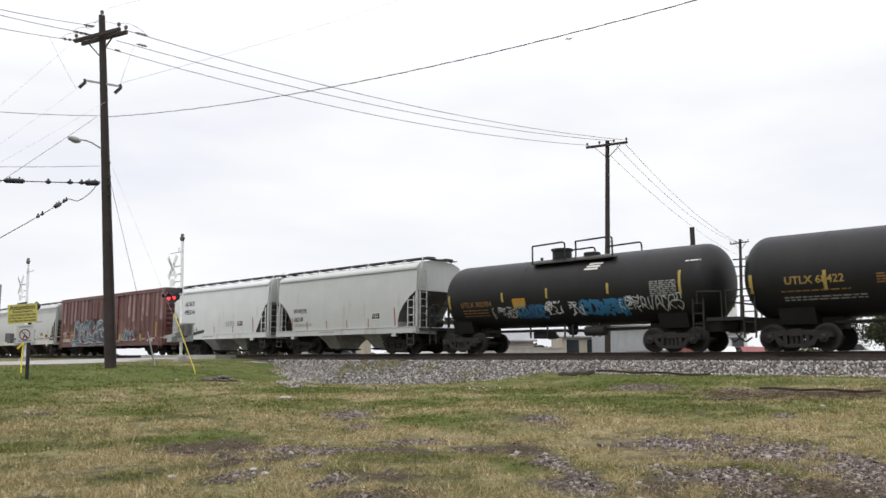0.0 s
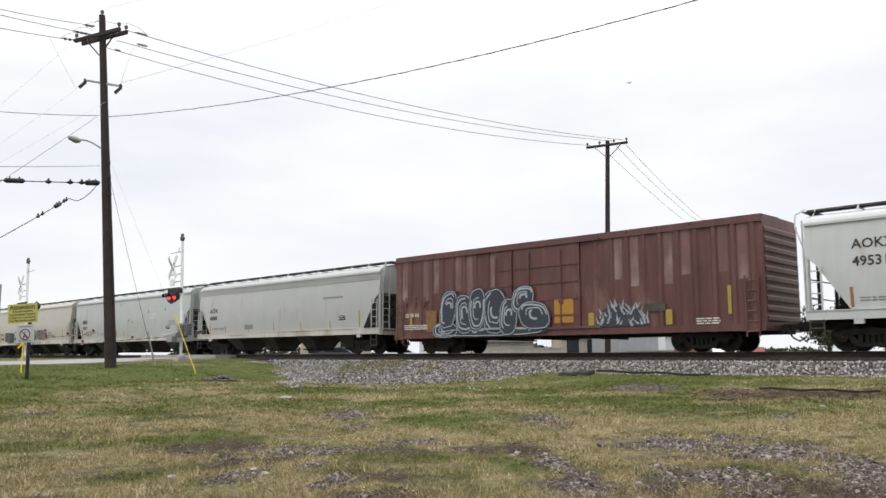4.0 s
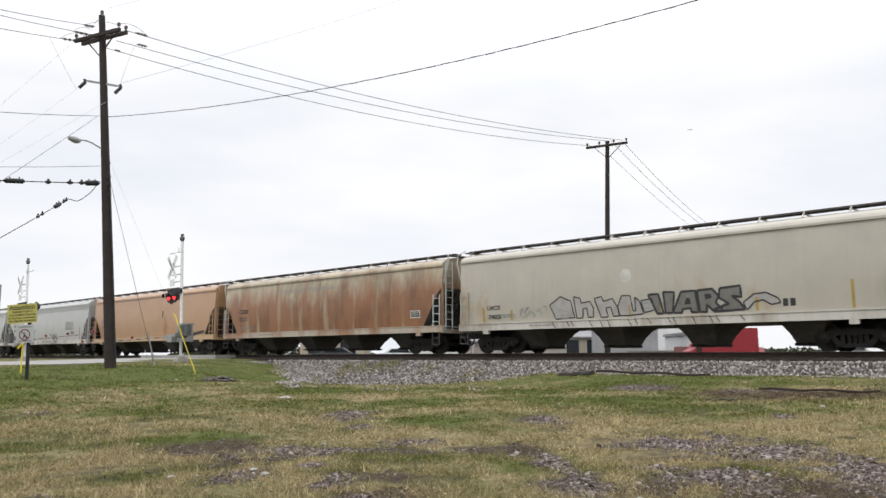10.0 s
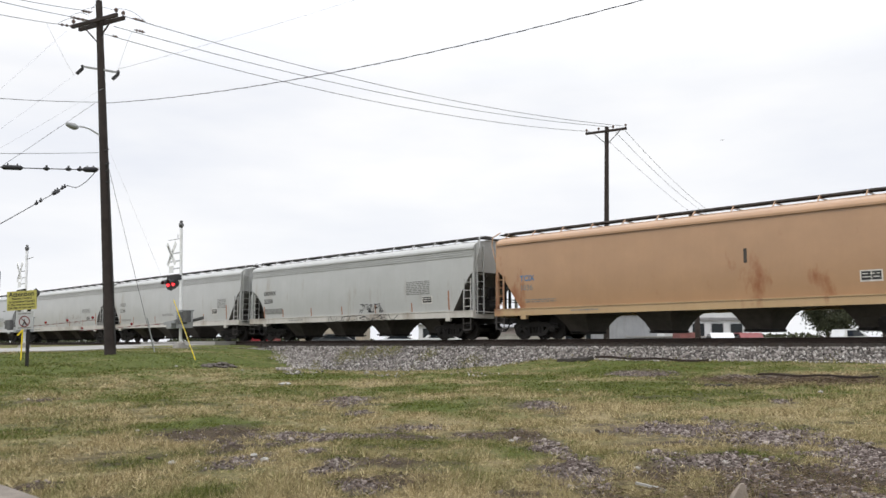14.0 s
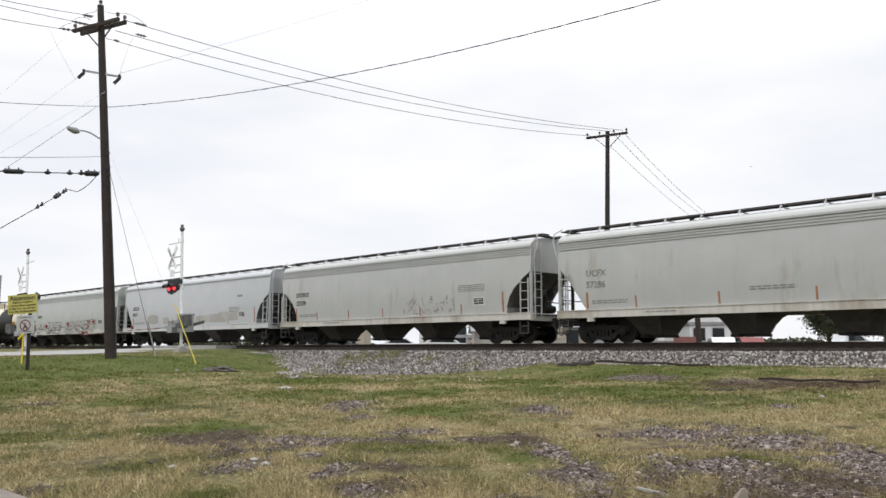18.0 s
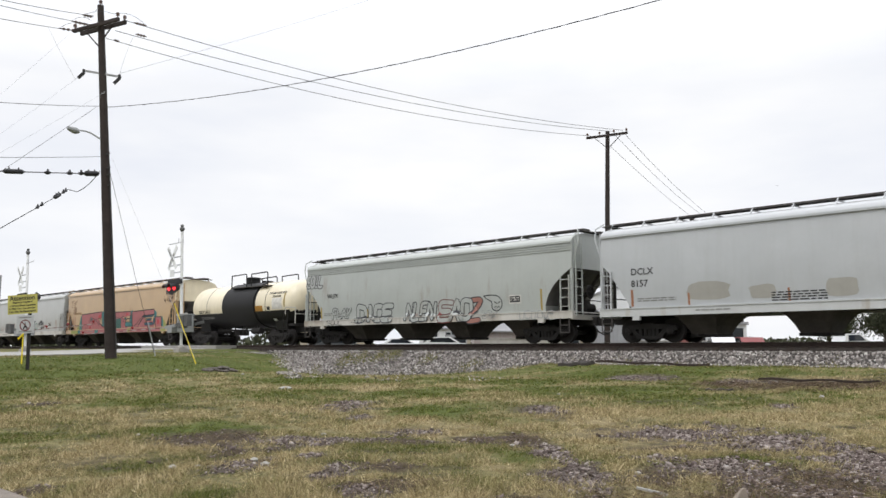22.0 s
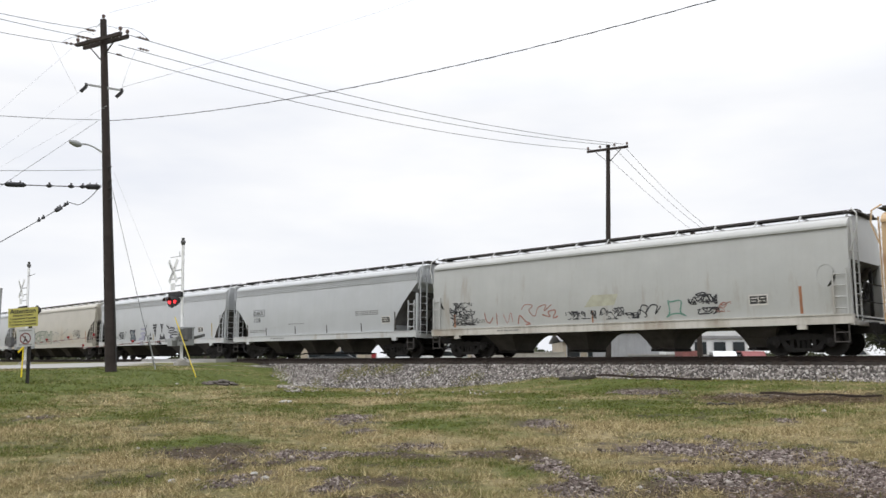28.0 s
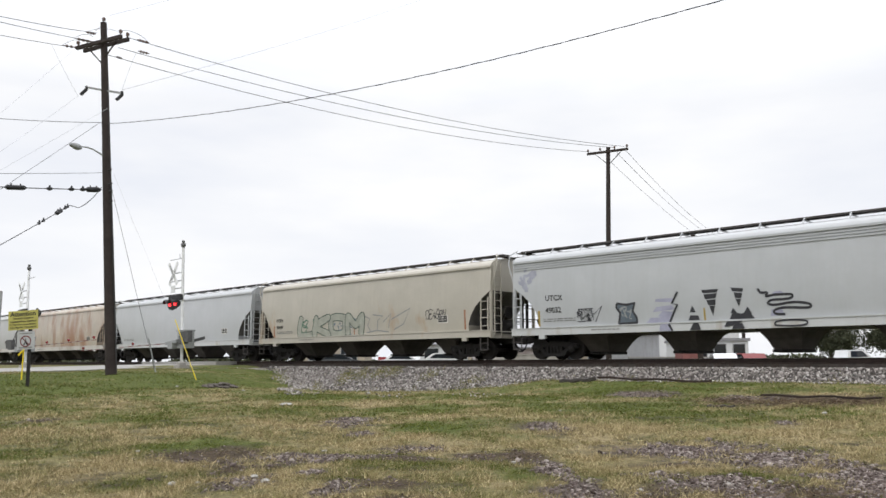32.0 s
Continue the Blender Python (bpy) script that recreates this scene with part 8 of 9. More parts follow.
def tree(x, y, height, spread, seed, label, leaves=7000):
    rng = random.Random(seed)
    t = thing("tree", pose(x, y, FAR), label, "tree", "trees beyond the track")
    T = start()
    top = Vector((rng.uniform(-0.3, 0.3), rng.uniform(-0.3, 0.3), height * 0.62))
    rod(T, (0, 0, -0.3), top * 0.5, height * 0.035, 9, height * 0.025)
    rod(T, top * 0.5, top, height * 0.025, 8, height * 0.012)
    part("trunk", T, M_BARK, t)
    tips = []
    for i in range(11):
        f = rng.uniform(0.35, 1.0)
        a = rng.uniform(0, 6.283)
        p = top * f
        q = p + Vector((math.cos(a) * spread * rng.uniform(0.4, 1.0), math.sin(a) * spread * rng.uniform(0.4, 1.0), height * rng.uniform(0.1, 0.36)))
        L = start()
        rod(L, p, q, height * 0.012, 6, height * 0.004)
        part("limb", L, M_BARK, t)
        tips += [q, p.lerp(q, 0.65)]
    nr = np.random.RandomState(seed)
    idx = nr.randint(0, len(tips), leaves)
    P = np.array([tips[i] for i in idx]) + nr.normal(0, spread * 0.17, (leaves, 3))
    s = nr.uniform(0.08, 0.19, (leaves, 1)) * np.ones((1, 3)) * height / 6
    me = scatter("crown", [(-1, 0, 0), (0, -0.5, 0.2), (1, 0, 0), (0, 0.5, 0.2)], [(0, 1, 2, 3)], P, s, nr.uniform(0, 6.283, (leaves, 3)), M_LEAF)
    part("crown", me, M_LEAF, t)


for i, (x, y, hh, sp) in enumerate(((37.5, 80, 6.0, 2.6), (42.0, 78, 5.2, 2.6), (46.0, 82, 6.5, 3.0), (-20, 96, 6.0, 2.6), (-30, 104, 6.5, 2.8), (1.0, 118, 7.0, 3.0), (51.5, 76, 6.0, 2.8))):
    tree(x, y, hh, sp, 30 + i, "dull green early spring tree beyond the track")


def far_woods():
    nr = np.random.RandomState(8)
    n = 20000
    ang = nr.uniform(-0.9, 0.9, n)
    dist = nr.uniform(260, 340, n)
    hmax = 3.2 + 2.2 * np.sin(ang * 23) + 1.2 * np.sin(ang * 61 + 1)
    P = np.stack([np.sin(ang) * dist, np.cos(ang) * dist, FAR + nr.uniform(0, 1, n) * np.maximum(1.0, hmax)], 1)
    s = nr.uniform(0.4, 1.0, (n, 1)) * np.ones((1, 3))
    me = scatter("far_woods", [(-1, 0, 0), (0, -0.5, 0.5), (1, 0, 0), (0, 0.5, -0.5)], [(0, 1, 2, 3)], P, s, nr.uniform(0, 6.283, (n, 3)), M_LEAF)
    tagged(new("far_woods", me), "low hazy line of far trees", "woods", kind="stuff")


far_woods()

# ---- ballast, gravel, grass and litter ----
def island_material(name, stops, rough=0.9):
    m = leaf_material(name, stops[0], stops[-1])
    r = [n for n in m.node_tree.nodes if n.type == "VALTORGB"][0]
    for i, c in enumerate(stops[1:-1]):
        e = r.color_ramp.elements.new((i + 1) / (len(stops) - 1))
        e.color = (*c, 1)
    return m


M_STONE = island_material("crushed_grey_stone", [(0.050, 0.043, 0.039), (0.145, 0.130, 0.120), (0.240, 0.220, 0.206), (0.315, 0.285, 0.265), (0.54, 0.52, 0.49)])
M_PEBBLE = island_material("purplish_gravel", [(0.042, 0.031, 0.025), (0.092, 0.071, 0.063), (0.145, 0.116, 0.106), (0.205, 0.168, 0.155), (0.36, 0.32, 0.29)])
ROCK_V = [(1, 0.1, -0.2), (-0.9, 0.2, 0.1), (0.1, 1, 0.2), (-0.1, -0.95, -0.1), (0.15, -0.1, 0.9), (0, 0.1, -0.9)]
ROCK_F = [(0, 2, 4), (2, 1, 4), (1, 3, 4), (3, 0, 4), (2, 0, 5), (1, 2, 5), (3, 1, 5), (0, 3, 5)]


def bank_height(y):
    return -0.36 if y > -1.60 else -0.36 - (-1.60 - y) * 0.5


def build_stones():
    nr = np.random.RandomState(21)
    n = 60000
    s = -43 + 54 * nr.rand(n) ** 0.9
    y = -1.32 - 3.8 * nr.rand(n) ** 1.1
    P = []
    for i in range(n):
        z = bank_height(y[i])
        d = 28.9 + y[i]
        g = ground_sd(s[i], d)
        edge = 0.24 * noise.noise((s[i] * 0.35, 0, 9.0)) + 0.34 * noise.noise((s[i] * 1.3, y[i], 2.0)) + 0.26 * noise.noise((s[i] * 3.4, y[i] * 3.0, 6.0))
        if z < g + edge * 0.9 - 0.70 * nr.rand() ** 2.4 or s[i] < -41.0 + 2.5 * nr.rand():
            continue
        w = TRACK @ Vector((s[i], y[i], 0))
        P.append((w.x, w.y, max(z, g) + 0.012))
    P = np.array(P)
    n = len(P)
    size = (0.024 + 0.046 * nr.rand(n, 1) ** 1.8) * nr.uniform(0.6, 1.25, (n, 3))
    ob = new("ballast_stones", scatter("ballast_stones", ROCK_V, ROCK_F, P, size, nr.uniform(0, 6.283, (n, 3)), M_STONE))
    tagged(ob, "loose grey crushed stones along the track", "ballast", kind="stuff")
    # stones that have rolled off the bank on to the grass
    P = []
    for cx, cy, a, b in ((-10.3, 46.6, 1.0, 1.2), (-7.4, 41.0, 1.2, 1.4), (-4.0, 37.6, 1.4, 1.2), (-0.6, 34.2, 1.6, 1.2), (2.2, 31.4, 1.6, 1.0), (-4.2, 25.6, 0.5, 1.6), (-1.6, 24.6, 0.6, 1.5), (1.2, 25.0, 0.7, 1.5)):
        m = int(a * b * (330 if a > 0.75 else 60))
        u, v = nr.normal(0, 0.55, m), nr.normal(0, 0.55, m)
        for x, yy in zip(cx + u * a, cy + v * b):
            q = TRACK_INV @ Vector((x, yy, 0))
            if q.x < -42 or q.y > -1.4 or nr.rand() < 0.35 + 0.5 * noise.noise((x * 1.2, yy * 1.2, 4.0)):
                continue
            P.append((x, yy, max(bank_height(q.y), ground_sd(q.x, q.y + 28.9)) + 0.012))
    y = nr.uniform(24.0, 46.5, 13000)
    x = y * nr.uniform(-0.21, -0.145, 13000)
    ok = tongue(x, y) + nr.normal(0, 0.35, 13000) + 0.9 * vn(x * 2.5, y * 0.8, 24) > 0.35
    for px, py in zip(x[ok], y[ok]):
        q = TRACK_INV @ Vector((px, py, 0))
        if q.y < -1.4:
            P.append((px, py, max(bank_height(q.y), ground_sd(q.x, q.y + 28.9)) + 0.02))
    n = len(P)
    size = nr.uniform(0.022, 0.050, (n, 1)) * nr.uniform(0.65, 1.2, (n, 3))
    ob = new("ballast_stones", scatter("ballast_stones", ROCK_V, ROCK_F, np.array(P), size, nr.uniform(0, 6.283, (n, 3)), M_STONE))
    tagged(ob, "grey crushed stones spilt from the bank into the grass", "ballast", kind="stuff")
    # gravel of the worn patches
    P, S = [], []
    for rows, dens in ((GRAVEL, 2100), (DIRT, 420)):
        for cx, cy, a, b in rows:
            m = int(a * b * 4 * dens)
            x, yy = cx + nr.uniform(-1.7, 1.7, m) * a, cy + nr.uniform(-1.7, 1.7, m) * b
            d, g, l = cover_at(x, yy)
            ok = (g if rows is GRAVEL else np.maximum(d * 0.6, g)) > 0.25 + 0.6 * nr.rand(m)
            for px, py in zip(x[ok], yy[ok]):
                k = 0.008 + 0.021 * nr.rand() ** 2.0 + (0.03 if nr.rand() < 0.012 else 0)
                P.append((px, py, ground_xy(px, py) + k * 0.25))
                S.append(k)
    n = len(P)
    size = np.array(S)[:, None] * nr.uniform(0.7, 1.35, (n, 3)) * np.array([[1, 1, 0.65]])
    ob = new("gravel", scatter("gravel", ROCK_V, ROCK_F, np.array(P), size, nr.uniform(0, 6.283, (n, 3)) * np.array([[0.1, 0.1, 1]]), M_PEBBLE))
    tagged(ob, "purplish grey gravel lying in bare patches of the lawn", "gravel", kind="stuff")


def build_twigs():
    nr = np.random.RandomState(61)
    P = []
    for cx, cy, a, b, m in ((8.4, 19.4, 1.5, 1.2, 700), (6.9, 20.3, 0.8, 1.0, 260), (2.6, 7.7, 1.2, 0.75, 900), (3.7, 8.3, 0.6, 0.9, 420), (1.0, 11.4, 0.5, 0.6, 160), (-2.7, 11.9, 0.9, 0.5, 160), (1.9, 7.2, 0.8, 0.4, 350), (3.0, 6.9, 0.9, 0.4, 420), (-0.5, 8.1, 0.6, 0.4, 260), (9.6, 18.9, 0.9, 0.9, 400)):
        for x, y in zip(cx + nr.normal(0, 0.6, m) * a, cy + nr.normal(0, 0.6, m) * b):
            P.append((x, y, ground_xy(x, y) + 0.015 + 0.03 * nr.rand()))
    n = len(P)
    size = np.stack([nr.uniform(0.015, 0.075, n), nr.uniform(0.002, 0.005, n), nr.uniform(0.002, 0.005, n)], 1)
    size *= np.where(np.array(P)[:, 1] > 15, 2.2, 1.0)[:, None]
    rot = np.stack([nr.uniform(0, 6.283, n), nr.normal(0, 0.3, n), nr.uniform(0, 6.283, n)], 1)
    me = scatter("twigs", [(-1, 0.6, 0), (-1, -0.5, 0.5), (-1, -0.5, -0.5), (1, 0.3, 0.6), (1, -0.3, 0.9), (1, 0, -0.2)], [(0, 1, 4, 3), (1, 2, 5, 4), (2, 0, 3, 5)], np.array(P), size, rot, M_TWIG)
    tagged(new("twigs", me), "dead brown twigs and stalks lying on bare dirt", "twigs", kind="stuff")


M_TWIG = island_material("dead_brown_stalks", [(0.05, 0.036, 0.026), (0.13, 0.092, 0.06), (0.24, 0.18, 0.12)])


def grass_material():
    m = bpy.data.materials.new("mixed_grass_blades")
    m.use_nodes = True
    nt = m.node_tree
    p = nt.nodes["Principled BSDF"]
    p.inputs["Roughness"].default_value, p.inputs["Specular IOR Level"].default_value = 0.9, 0.12
    g = nt.nodes.new("ShaderNodeNewGeometry")
    at = nt.nodes.new("ShaderNodeAttribute")
    at.attribute_name = "cover"
    outs = []
    for stops in (((0.158, 0.120, 0.062), (0.332, 0.268, 0.142), (0.55, 0.462, 0.28)), ((0.040, 0.056, 0.009), (0.085, 0.108, 0.020), (0.165, 0.176, 0.048))):
        r = nt.nodes.new("ShaderNodeValToRGB")
        r.color_ramp.elements.new(0.5)
        for e, c in zip(r.color_ramp.elements, stops):
            e.color = (*c, 1)
        nt.links.new(g.outputs["Random Per Island"], r.inputs[0])
        outs.append(r.outputs[0])
    x = nt.nodes.new("ShaderNodeMix")
    x.data_type = "RGBA"
    nt.links.new(at.outputs["Fac"], x.inputs["Factor"])
    nt.links.new(outs[0], x.inputs["A"])
    nt.links.new(outs[1], x.inputs["B"])
    nt.links.new(x.outputs["Result"], p.inputs["Base Color"])
    return m


def build_grass():
    nr = np.random.RandomState(5)
    c44, s44 = math.cos(radians(TURN)), math.sin(radians(TURN))
    X, Y, H, G, Wd = [], [], [], [], []
    bands = ((5.6, 8.0, 4600, 0.0030), (8.0, 11.0, 2900, 0.0040), (11.0, 15.0, 1500, 0.0055), (15.0, 20.0, 700, 0.0085), (20.0, 26.0, 380, 0.011), (26.0, 42.0, 130, 0.013))
    for y0, y1, dens, wide in bands:
        n = int(0.62 * (y1 * y1 - y0 * y0) * dens)
        y = np.sqrt(nr.uniform(y0 * y0, y1 * y1, n))
        x = y * nr.uniform(-0.62, 0.62, n)
        dirt, gravel, lush = cover_at(x, y)
        tuft = 0.5 + 0.45 * vn(x * 1.6, y * 1.9, 6) + 0.35 * vn(x * 4.6, y * 5.0, 7) + 0.25 * vn(x * 11.0, y * 11.0, 8)
        ok = (np.maximum(dirt, gravel * 1.1) < 0.15 + 0.85 * nr.rand(n)) & (tuft > 0.6 * nr.rand(n))
        x, y, lush, tuft = x[ok], y[ok], lush[ok], tuft[ok]
        s = c44 * (x - 28.9 * s44) - s44 * (y - 28.9 * c44)
        d = s44 * (x - 28.9 * s44) + c44 * (y - 28.9 * c44) + 28.9
        ok = (d < 27.2) & (s > -40.2) & (d > -2)
        x, y, lush, tuft = x[ok], y[ok], lush[ok], tuft[ok]
        X.append(x), Y.append(y), G.append(np.clip(lush * 1.25 - 0.12 + nr.normal(0, 0.24, len(x)), 0, 1)), H.append(np.clip(tuft, 0.1, 1.3)), Wd.append(np.full(len(x), wide))
    # tufts that have grown into the foot of the ballast
    n = 90000
    s, y = nr.uniform(-41, 11, n), nr.uniform(-6.5, -1.75, n)
    clump = vn(s * 0.7, y * 1.2, 11) + 0.8 * vn(s * 2.4, y * 2.6, 12) + 0.5 * vn(s * 6.0, y * 6.0, 13)
    ok = clump > 0.30 + 0.35 * nr.rand(n)
    s, y = s[ok], y[ok]
    wx, wy = c44 * s + s44 * (28.9 + y), -s44 * s + c44 * (28.9 + y)
    ok = (cover_at(wx, wy)[0] < 0.45) | (wy > 24)
    s, wx, wy = s[ok], wx[ok], wy[ok]
    X.append(wx), Y.append(wy), G.append(np.clip(0.70 + nr.normal(0, 0.22, len(s)), 0, 1)), H.append(nr.uniform(0.6, 1.4, len(s))), Wd.append(np.full(len(s), 0.0145))
    # grassy hummocks on the bank itself
    for cx, cy, a, b, m in ((-4.9, 41.6, 0.45, 0.9, 1500), (-4.0, 41.2, 0.5, 0.8, 1300), (-3.0, 40.6, 0.6, 0.8, 1700), (-2.3, 40.0, 0.4, 0.7, 1200), (-6.4, 41.4, 0.35, 1.2, 900), (-0.6, 37.8, 0.5, 0.6, 700), (1.2, 35.4, 0.6, 0.6, 700)):
        X.append(cx + nr.normal(0, 0.5, m) * a), Y.append(cy + nr.normal(0, 0.5, m) * b), G.append(np.clip(0.72 + nr.normal(0, 0.25, m), 0, 1)), H.append(nr.uniform(0.9, 1.9, m)), Wd.append(np.full(m, 0.0150))
    X, Y, H, G, Wd = (np.concatenate(v) for v in (X, Y, H, G, Wd))
    Z = np.full(len(X), 9.0)
    for i in range(len(X)):
        q = TRACK_INV @ Vector((X[i], Y[i], 0))
        z = ground_sd(q.x, q.y + 28.9)
        bank = bank_height(q.y) if q.y > -4.5 else -9.0
        climb = 0.62 * max(0.0, noise.noise((q.x * 0.42, q.y * 0.8, 8.0)) + 0.1) if Wd[i] == 0.0145 else (2.0 if Wd[i] == 0.0150 else 0.0)
        if not on_walk(X[i], Y[i]) and bank < z + 0.10 + climb + 0.34 * noise.noise((q.x * 0.55, q.y * 0.3, 3.0)) + 0.26 * noise.noise((q.x * 2.2, q.y, 5.0)):
            Z[i] = max(z, bank)
    ok = Z < 5
    X, Y, Z, H, G, Wd = X[ok], Y[ok], Z[ok], H[ok], G[ok], Wd[ok]
    n = len(X)
    size = np.empty((n, 3))
    size[:, 0] = Wd * nr.uniform(0.7, 1.4, n)
    size[:, 1] = 0.06
    size[:, 2] = np.maximum(0.012, 0.068 * nr.uniform(0.35, 1.6, n) * (0.30 + 0.95 * H) * (1.30 - 0.50 * G) * np.where(Y < 8.2, 1.25, 0.92))
    tilt = np.where(Y > 20, 0.95, 0.78)
    rot = np.stack([nr.normal(0, 1, n) * tilt, nr.normal(0, 1, n) * tilt, nr.uniform(0, 6.283, n)], 1)
    me = scatter("lawn_grass", [(-1, 0, -0.1), (1, 0, -0.1), (0.3, 0.35, 1.0)], [(0, 1, 2)], np.stack([X, Y, Z], 1), size, rot, grass_material())
    at = me.attributes.new("cover", "FLOAT", "POINT")
    at.data.foreach_set("value", np.repeat(G, 3).astype(np.float32))
    tagged(new("lawn_grass", me), "short patchy grass, part green and part straw-coloured", "grass", kind="stuff")


WALK = [(-8.6, 10.6), (-6.4, 9.7), (-4.38, 8.34), (-3.24, 7.28), (-2.3, 6.0), (-2.4, 2.0), (-9, 2)]


def on_walk(x, y):
    inside = False
    for (x0, y0), (x1, y1) in zip(WALK, WALK[1:] + WALK[:1]):
        if (y0 > y) != (y1 > y) and x < (x1 - x0) * (y - y0) / (y1 - y0) + x0:
            inside = not inside
    return inside


def build_litter():
    M = start()
    low = [(x, y, ground_xy(x, y) - 0.15) for x, y in WALK]
    high = [(x, y, ground_xy(x, y) + 0.035) for x, y in WALK]
    n = len(WALK)
    add(M, low + high, [tuple(range(n, 2 * n))] + [(i, (i + 1) % n, n + (i + 1) % n, n + i) for i in range(n)])
    tagged(new("pavement", mesh_of("pavement", M, M_PAVE)), "pale concrete pavement at the lawn's edge", "pavement", kind="structure")
    rng = random.Random(3)

    def stone(x, y, r, mat, label, name="stone", flat=0.6, lift=0.0):
        t = start()
        k = Vector((rng.uniform(0.8, 1.3), rng.uniform(0.7, 1.1), flat))
        prof = [(-0.9, 0.3), (-0.4, 0.85), (0.2, 1.0), (0.7, 0.6), (0.9, 0.2)]
        lathe(t, prof, "z", 9)
        vs = [(a * k.x * r * rng.uniform(0.8, 1.15), b * k.y * r * rng.uniform(0.8, 1.15), c * k.z * r) for a, b, c in t[0]]
        ob = new(name, mesh_of(name, (vs, t[1]), mat))
        ob.matrix_basis = pose(x, y, ground_xy(x, y) + 0.35 * flat * r + lift, 0, 0, rng.uniform(0, 360))
        tagged(ob, label, "stone", "loose stones on the lawn")
    pale = material("pale_limestone", (0.33, 0.32, 0.29), 0.9, 0, 0.25, 8.0, 0.5, 30)
    stone(-3.87, 20.46, 0.2, pale, "pale flat stone lying on the grass", flat=0.3)
    for x, y, r in ((-8.6, 26.8, 0.09), (-2.3, 25.4, 0.12), (3.47, 8.96, 0.07), (3.0, 8.88, 0.05), (-3.08, 9.58, 0.10), (-2.82, 9.68, 0.05), (-2.24, 10.0, 0.08), (-2.05, 9.7, 0.09), (-4.48, 12.3, 0.06), (-1.74, 12.28, 0.07), (7.51, 16.44, 0.10), (1.96, 7.46, 0.05), (2.6, 18.6, 0.05), (4.3, 10.6, 0.07), (2.0, 8.6, 0.06), (0.9, 10.8, 0.06), (-6.1, 25.3, 0.08), (4.4, 8.0, 0.06)):
        stone(x, y, r * 0.62, pale if rng.random() < 0.6 else M_CONC, "small pale stone on the grass")
    for i in range(40):
        a, q = rng.uniform(0, 6.28), rng.random() ** 0.6
        stone(-7.05 + 0.5 * q * math.cos(a), 26.3 + 0.45 * q * math.sin(a), rng.uniform(0.05, 0.12), M_STONE2, "dark broken stone in a heap on the grass", lift=0.17 * (1 - q) * rng.uniform(0.5, 1.0))
    M = start()
    solid(M, [[(-0.10, -0.05, -0.02), (0.10, -0.04, -0.02), (0.09, 0.05, -0.02), (-0.09, 0.05, -0.02)], [(-0.05, -0.03, 0.07), (0.09, -0.02, 0.08), (0.08, 0.04, 0.08), (-0.03, 0.04, 0.07)], [(0.03, -0.01, 0.15), (0.07, -0.01, 0.16), (0.07, 0.02, 0.16), (0.04, 0.02, 0.15)]])
    ob = new("stone", mesh_of("stone", M, material("brownish_pale_rock", (0.24, 0.20, 0.16), 0.9, 0, 0.35, 9.0, 0.6, 30)))
    ob.matrix_basis = pose(2.42, 6.9, ground_xy(2.42, 6.9), 0, 0, 20)
    tagged(ob, "pale brown pointed rock standing in the dirt", "stone", "loose stones on the lawn")
    # old ties and rails on the slope
    def beam_thing(name, a, b, w, hgt, mat, label, category):
        M = start()
        A, B = Vector(a), Vector(b)
        d = (B - A).normalized()
        side = d.cross(Vector((0, 0, 1))).normalized()
        rows = []
        for i in range(9):
            p = (B - A) * (i / 8) + Vector((0, 0, 0.02 * math.sin(i * 1.7)))
            k = 1 + 0.12 * math.sin(i * 2.3)
            rows.append([tuple(p + side * (w / 2 * u * k) + Vector((0, 0, hgt / 2 * v * k))) for u, v in ((-1, -1), (1, -1), (1, 0.7), (0.7, 1), (-0.7, 1), (-1, 0.7))])
        solid(M, rows)
        ob = new(name, mesh_of(name, M, mat))
        ob.location = A
        tagged(ob, label, category)

    def on_slope(s, y, up):
        w = TRACK @ Vector((s, y, 0))
        return (w.x, w.y, max(bank_height(y), ground_sd(s, 28.9 + y)) + up)
    beam_thing("old_tie", (3.50, 24.60, -0.71), (4.28, 23.60, -0.64), 0.2, 0.09, M_TIE2, "grey rotting timber tie lying on the ballast slope", "tie")
    beam_thing("scrap_rail", (4.45, 24.00, -0.60), (7.17, 22.20, -0.68), 0.06, 0.06, M_RAIL, "long rusty steel bar lying on the ballast slope", "scrap rail")
    beam_thing("scrap_rail", (7.63, 20.00, -0.96), (9.70, 18.40, -0.97), 0.05, 0.05, M_RAIL, "long rusty steel bar lying in the grass", "scrap rail")
    beam_thing("old_board", (6.01, 19.00, -1.18), (6.58, 18.80, -1.16), 0.16, 0.05, M_TIE2, "grey weathered board lying in the gravel", "board")
    for x, y, turn in ((9.3, 17.2, 60), (1.88, 7.56, -20)):
        M = start()
        box(M, -0.14, 0.14, -0.02, 0.02, 0, 0.02)
        ob = new("wood_sliver", mesh_of("wood_sliver", M, pale))
        ob.matrix_basis = pose(x, y, ground_xy(x, y) + 0.03, 0, 10, turn)
        tagged(ob, "pale sliver of wood on the grass", "wood scrap")


M_PAVE = material("worn_brownish_concrete", (0.215, 0.185, 0.155), 0.9, 0, 0.45, 2.5, 0.6, 45)
M_STONE2 = material("dark_broken_rock", (0.105, 0.09, 0.08), 0.9, 0, 0.4, 6.0, 0.5, 30)
M_TIE2 = material("grey_rotten_timber", (0.055, 0.048, 0.043), 0.9, 0, 0.4, 5.0, 0.5, 30)
build_stones()
build_twigs()
build_grass()
build_litter()


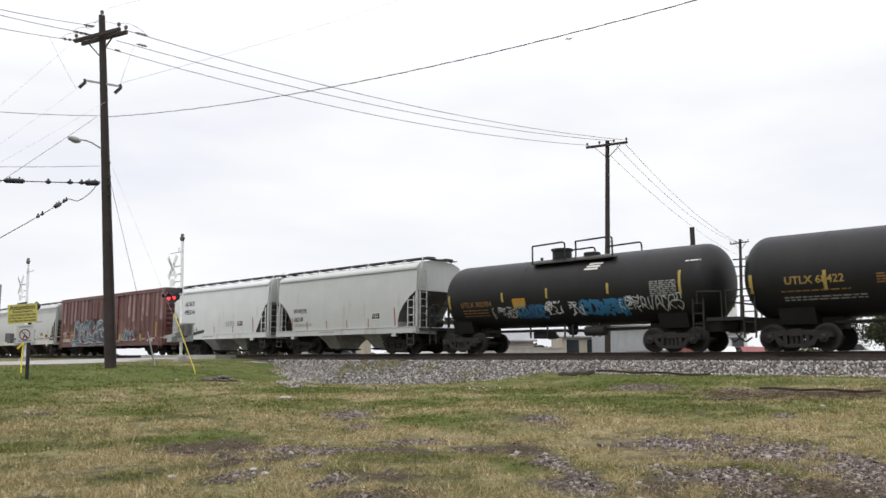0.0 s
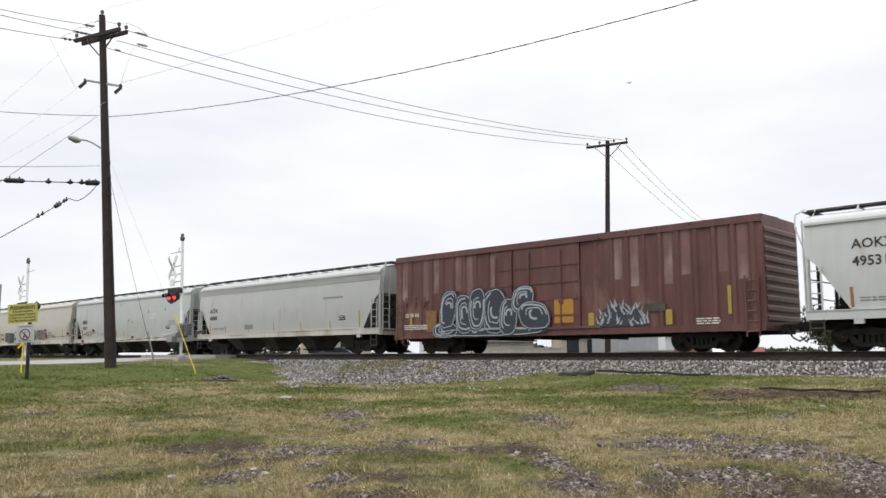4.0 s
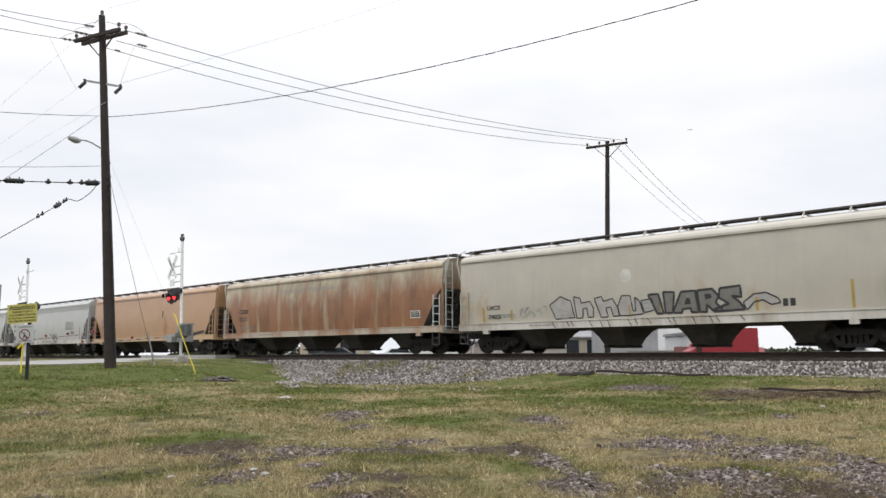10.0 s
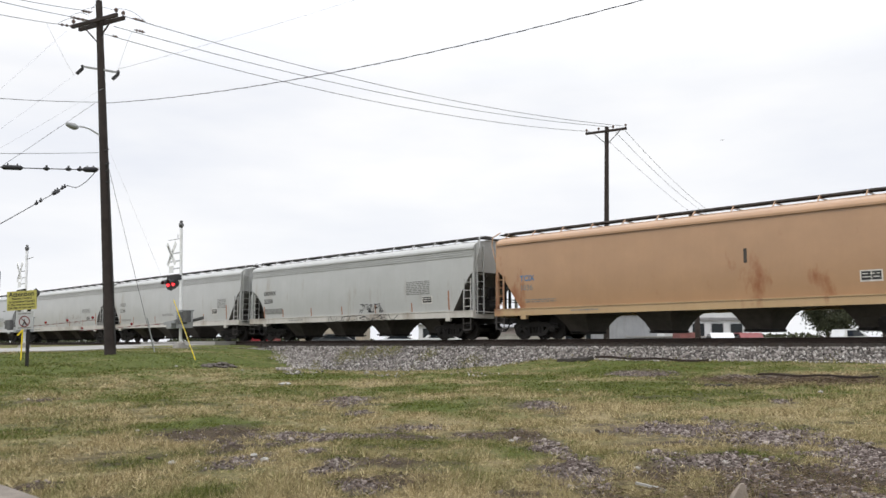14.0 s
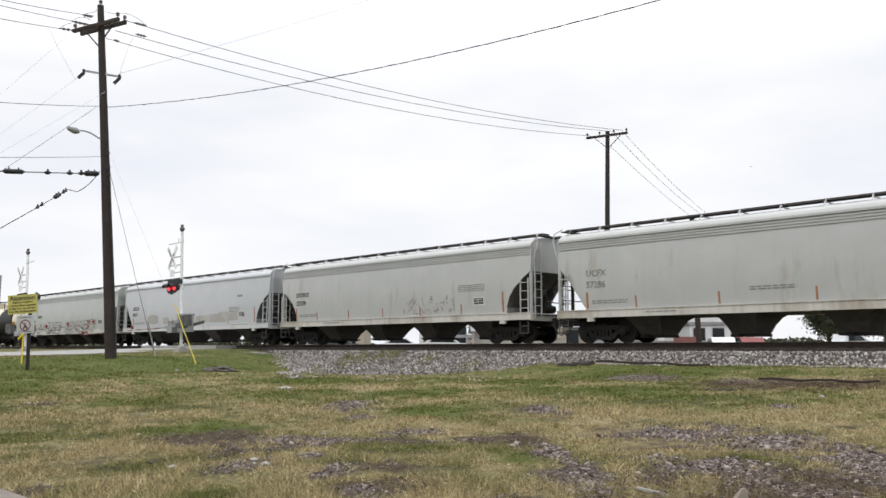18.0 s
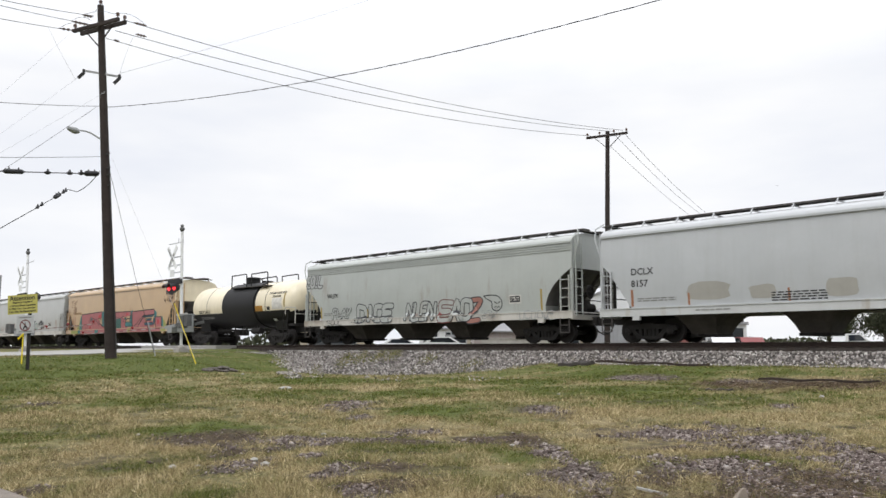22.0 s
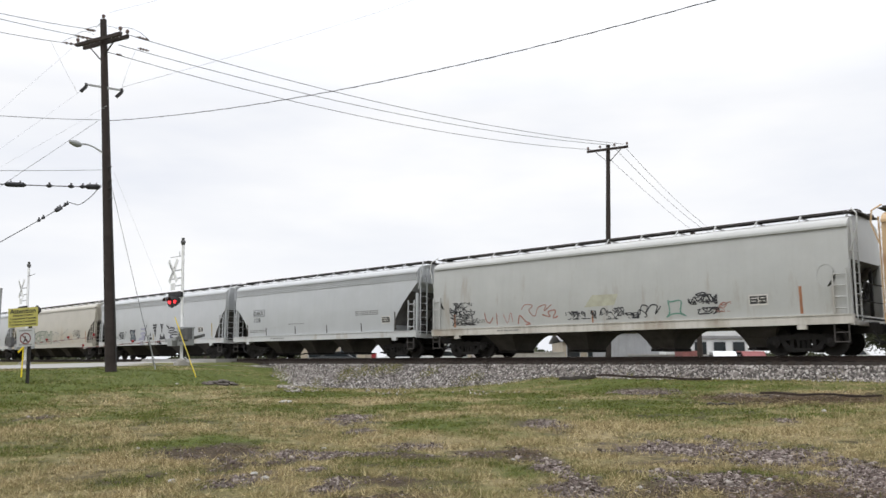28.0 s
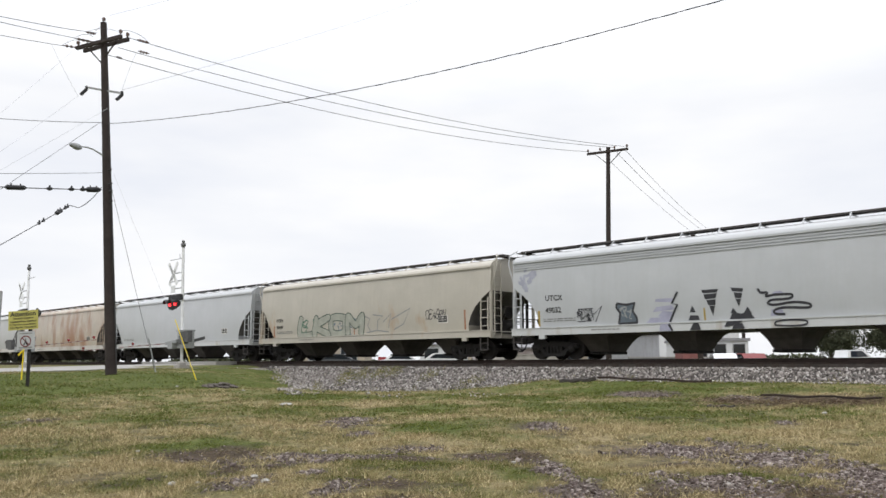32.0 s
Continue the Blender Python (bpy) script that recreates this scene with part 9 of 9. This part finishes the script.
# ---- the bird ----
def build_bird():
    t = thing("bird", pose(7.2, 45, 17.9), "small dark bird gliding over the wires", "bird")
    M = start()
    lathe(M, [(-0.15, 0.015), (-0.08, 0.04), (0.02, 0.05), (0.1, 0.035), (0.13, 0.03), (0.17, 0.01)], "x", 10)
    solid(M, [[(-0.2, -0.02, 0), (-0.2, 0.02, 0), (-0.2, 0.02, 0.015), (-0.2, -0.02, 0.015)], [(-0.4, -0.07, 0), (-0.4, 0.07, 0), (-0.4, 0.07, 0.01), (-0.4, -0.07, 0.01)]])
    part("body", ([tuple(c * 0.6 for c in v) for v in M[0]], M[1]), M_BIRD, t)
    for k in (-1, 1):
        W = start()
        solid(W, [[(0.09, 0, 0), (-0.10, 0, 0), (-0.10, 0, 0.015), (0.09, 0, 0.015)], [(0.10, 0.18 * k, 0.02), (-0.08, 0.18 * k, 0.02), (-0.08, 0.18 * k, 0.03), (0.10, 0.18 * k, 0.03)], [(-0.03, 0.36 * k, 0.0), (-0.09, 0.36 * k, 0.0), (-0.09, 0.36 * k, 0.008), (-0.03, 0.36 * k, 0.008)]])
        WINGS.append((part("wing", ([tuple(c * 0.6 for c in v) for v in W[0]], W[1]), M_BIRD, t, at=pose(0, 0.03 * k, 0.018)), k))
    return t


M_BIRD = material("dark_feathers", (0.05, 0.045, 0.045), 0.8, 0, 0.3, 8.0)
WINGS = []
BIRD = build_bird()
FLIGHT = ((0, 7.24, 45, 17.92), (3, 11.9, 54, 19.1), (6, 16.54, 63, 20.14), (9, 21.55, 72, 20.94), (13, 28.71, 84, 21.72), (19, 39.98, 102, 22.13), (23, 48.09, 114, 22.13), (32, 66.5, 141, 22.1))


def motions():
    for car, s0 in TRAIN:
        walk(car, [(t, TRACK @ pose(s0 + d, 0, 0)) for t, d in ROLLED])
    # wheels roll without slipping; all wheelsets of one place in a bogie share their keys
    n = 520
    for w, obs in WHEELS.items():
        first = obs[0]
        walk(first, [(32.0 * i / n, pose(w, 0, 0.457, 0, math.degrees(10.48 * 32.0 * i / n / 0.457), 0)) for i in range(n + 1)])
        for ob in obs[1:]:
            ob.rotation_mode = "QUATERNION"
            data = ob.animation_data_create()
            data.action = first.animation_data.action
            data.action_slot = first.animation_data.action_slot
    # 14.4 m/s, its tail passes 23.6 m to the side at 10 s
    turn_off = ((12.3, -11.8, 63.4, -30), (12.8, -15.6, 68.0, -62), (13.4, -16.9, 74.0, -82), (15.0, -17.0, 88.0, -90), (20.0, -17.0, 130.0, -90), (32.0, -17.0, 230.0, -90))
    walk(VAN, [(t, pose(21.0 - 14.4 * (t - 10), 62.5, FAR)) for t in (0, 6, 9, 10, 11, 11.8)] + [(t, pose(x, y, FAR, 0, 0, rz)) for t, x, y, rz in turn_off])
    walk(BIRD, [(t, pose(x, y, z, 0, 0, 56)) for t, x, y, z in FLIGHT])
    for wing, k in WINGS:
        rows = []
        for i in range(161):
            t = i * 0.2
            rows.append((t, pose(0, 0.03 * k, 0.018, k * (28 * math.sin(i * 2.2) + 6), 0, 0)))
        walk(wing, rows)


motions()
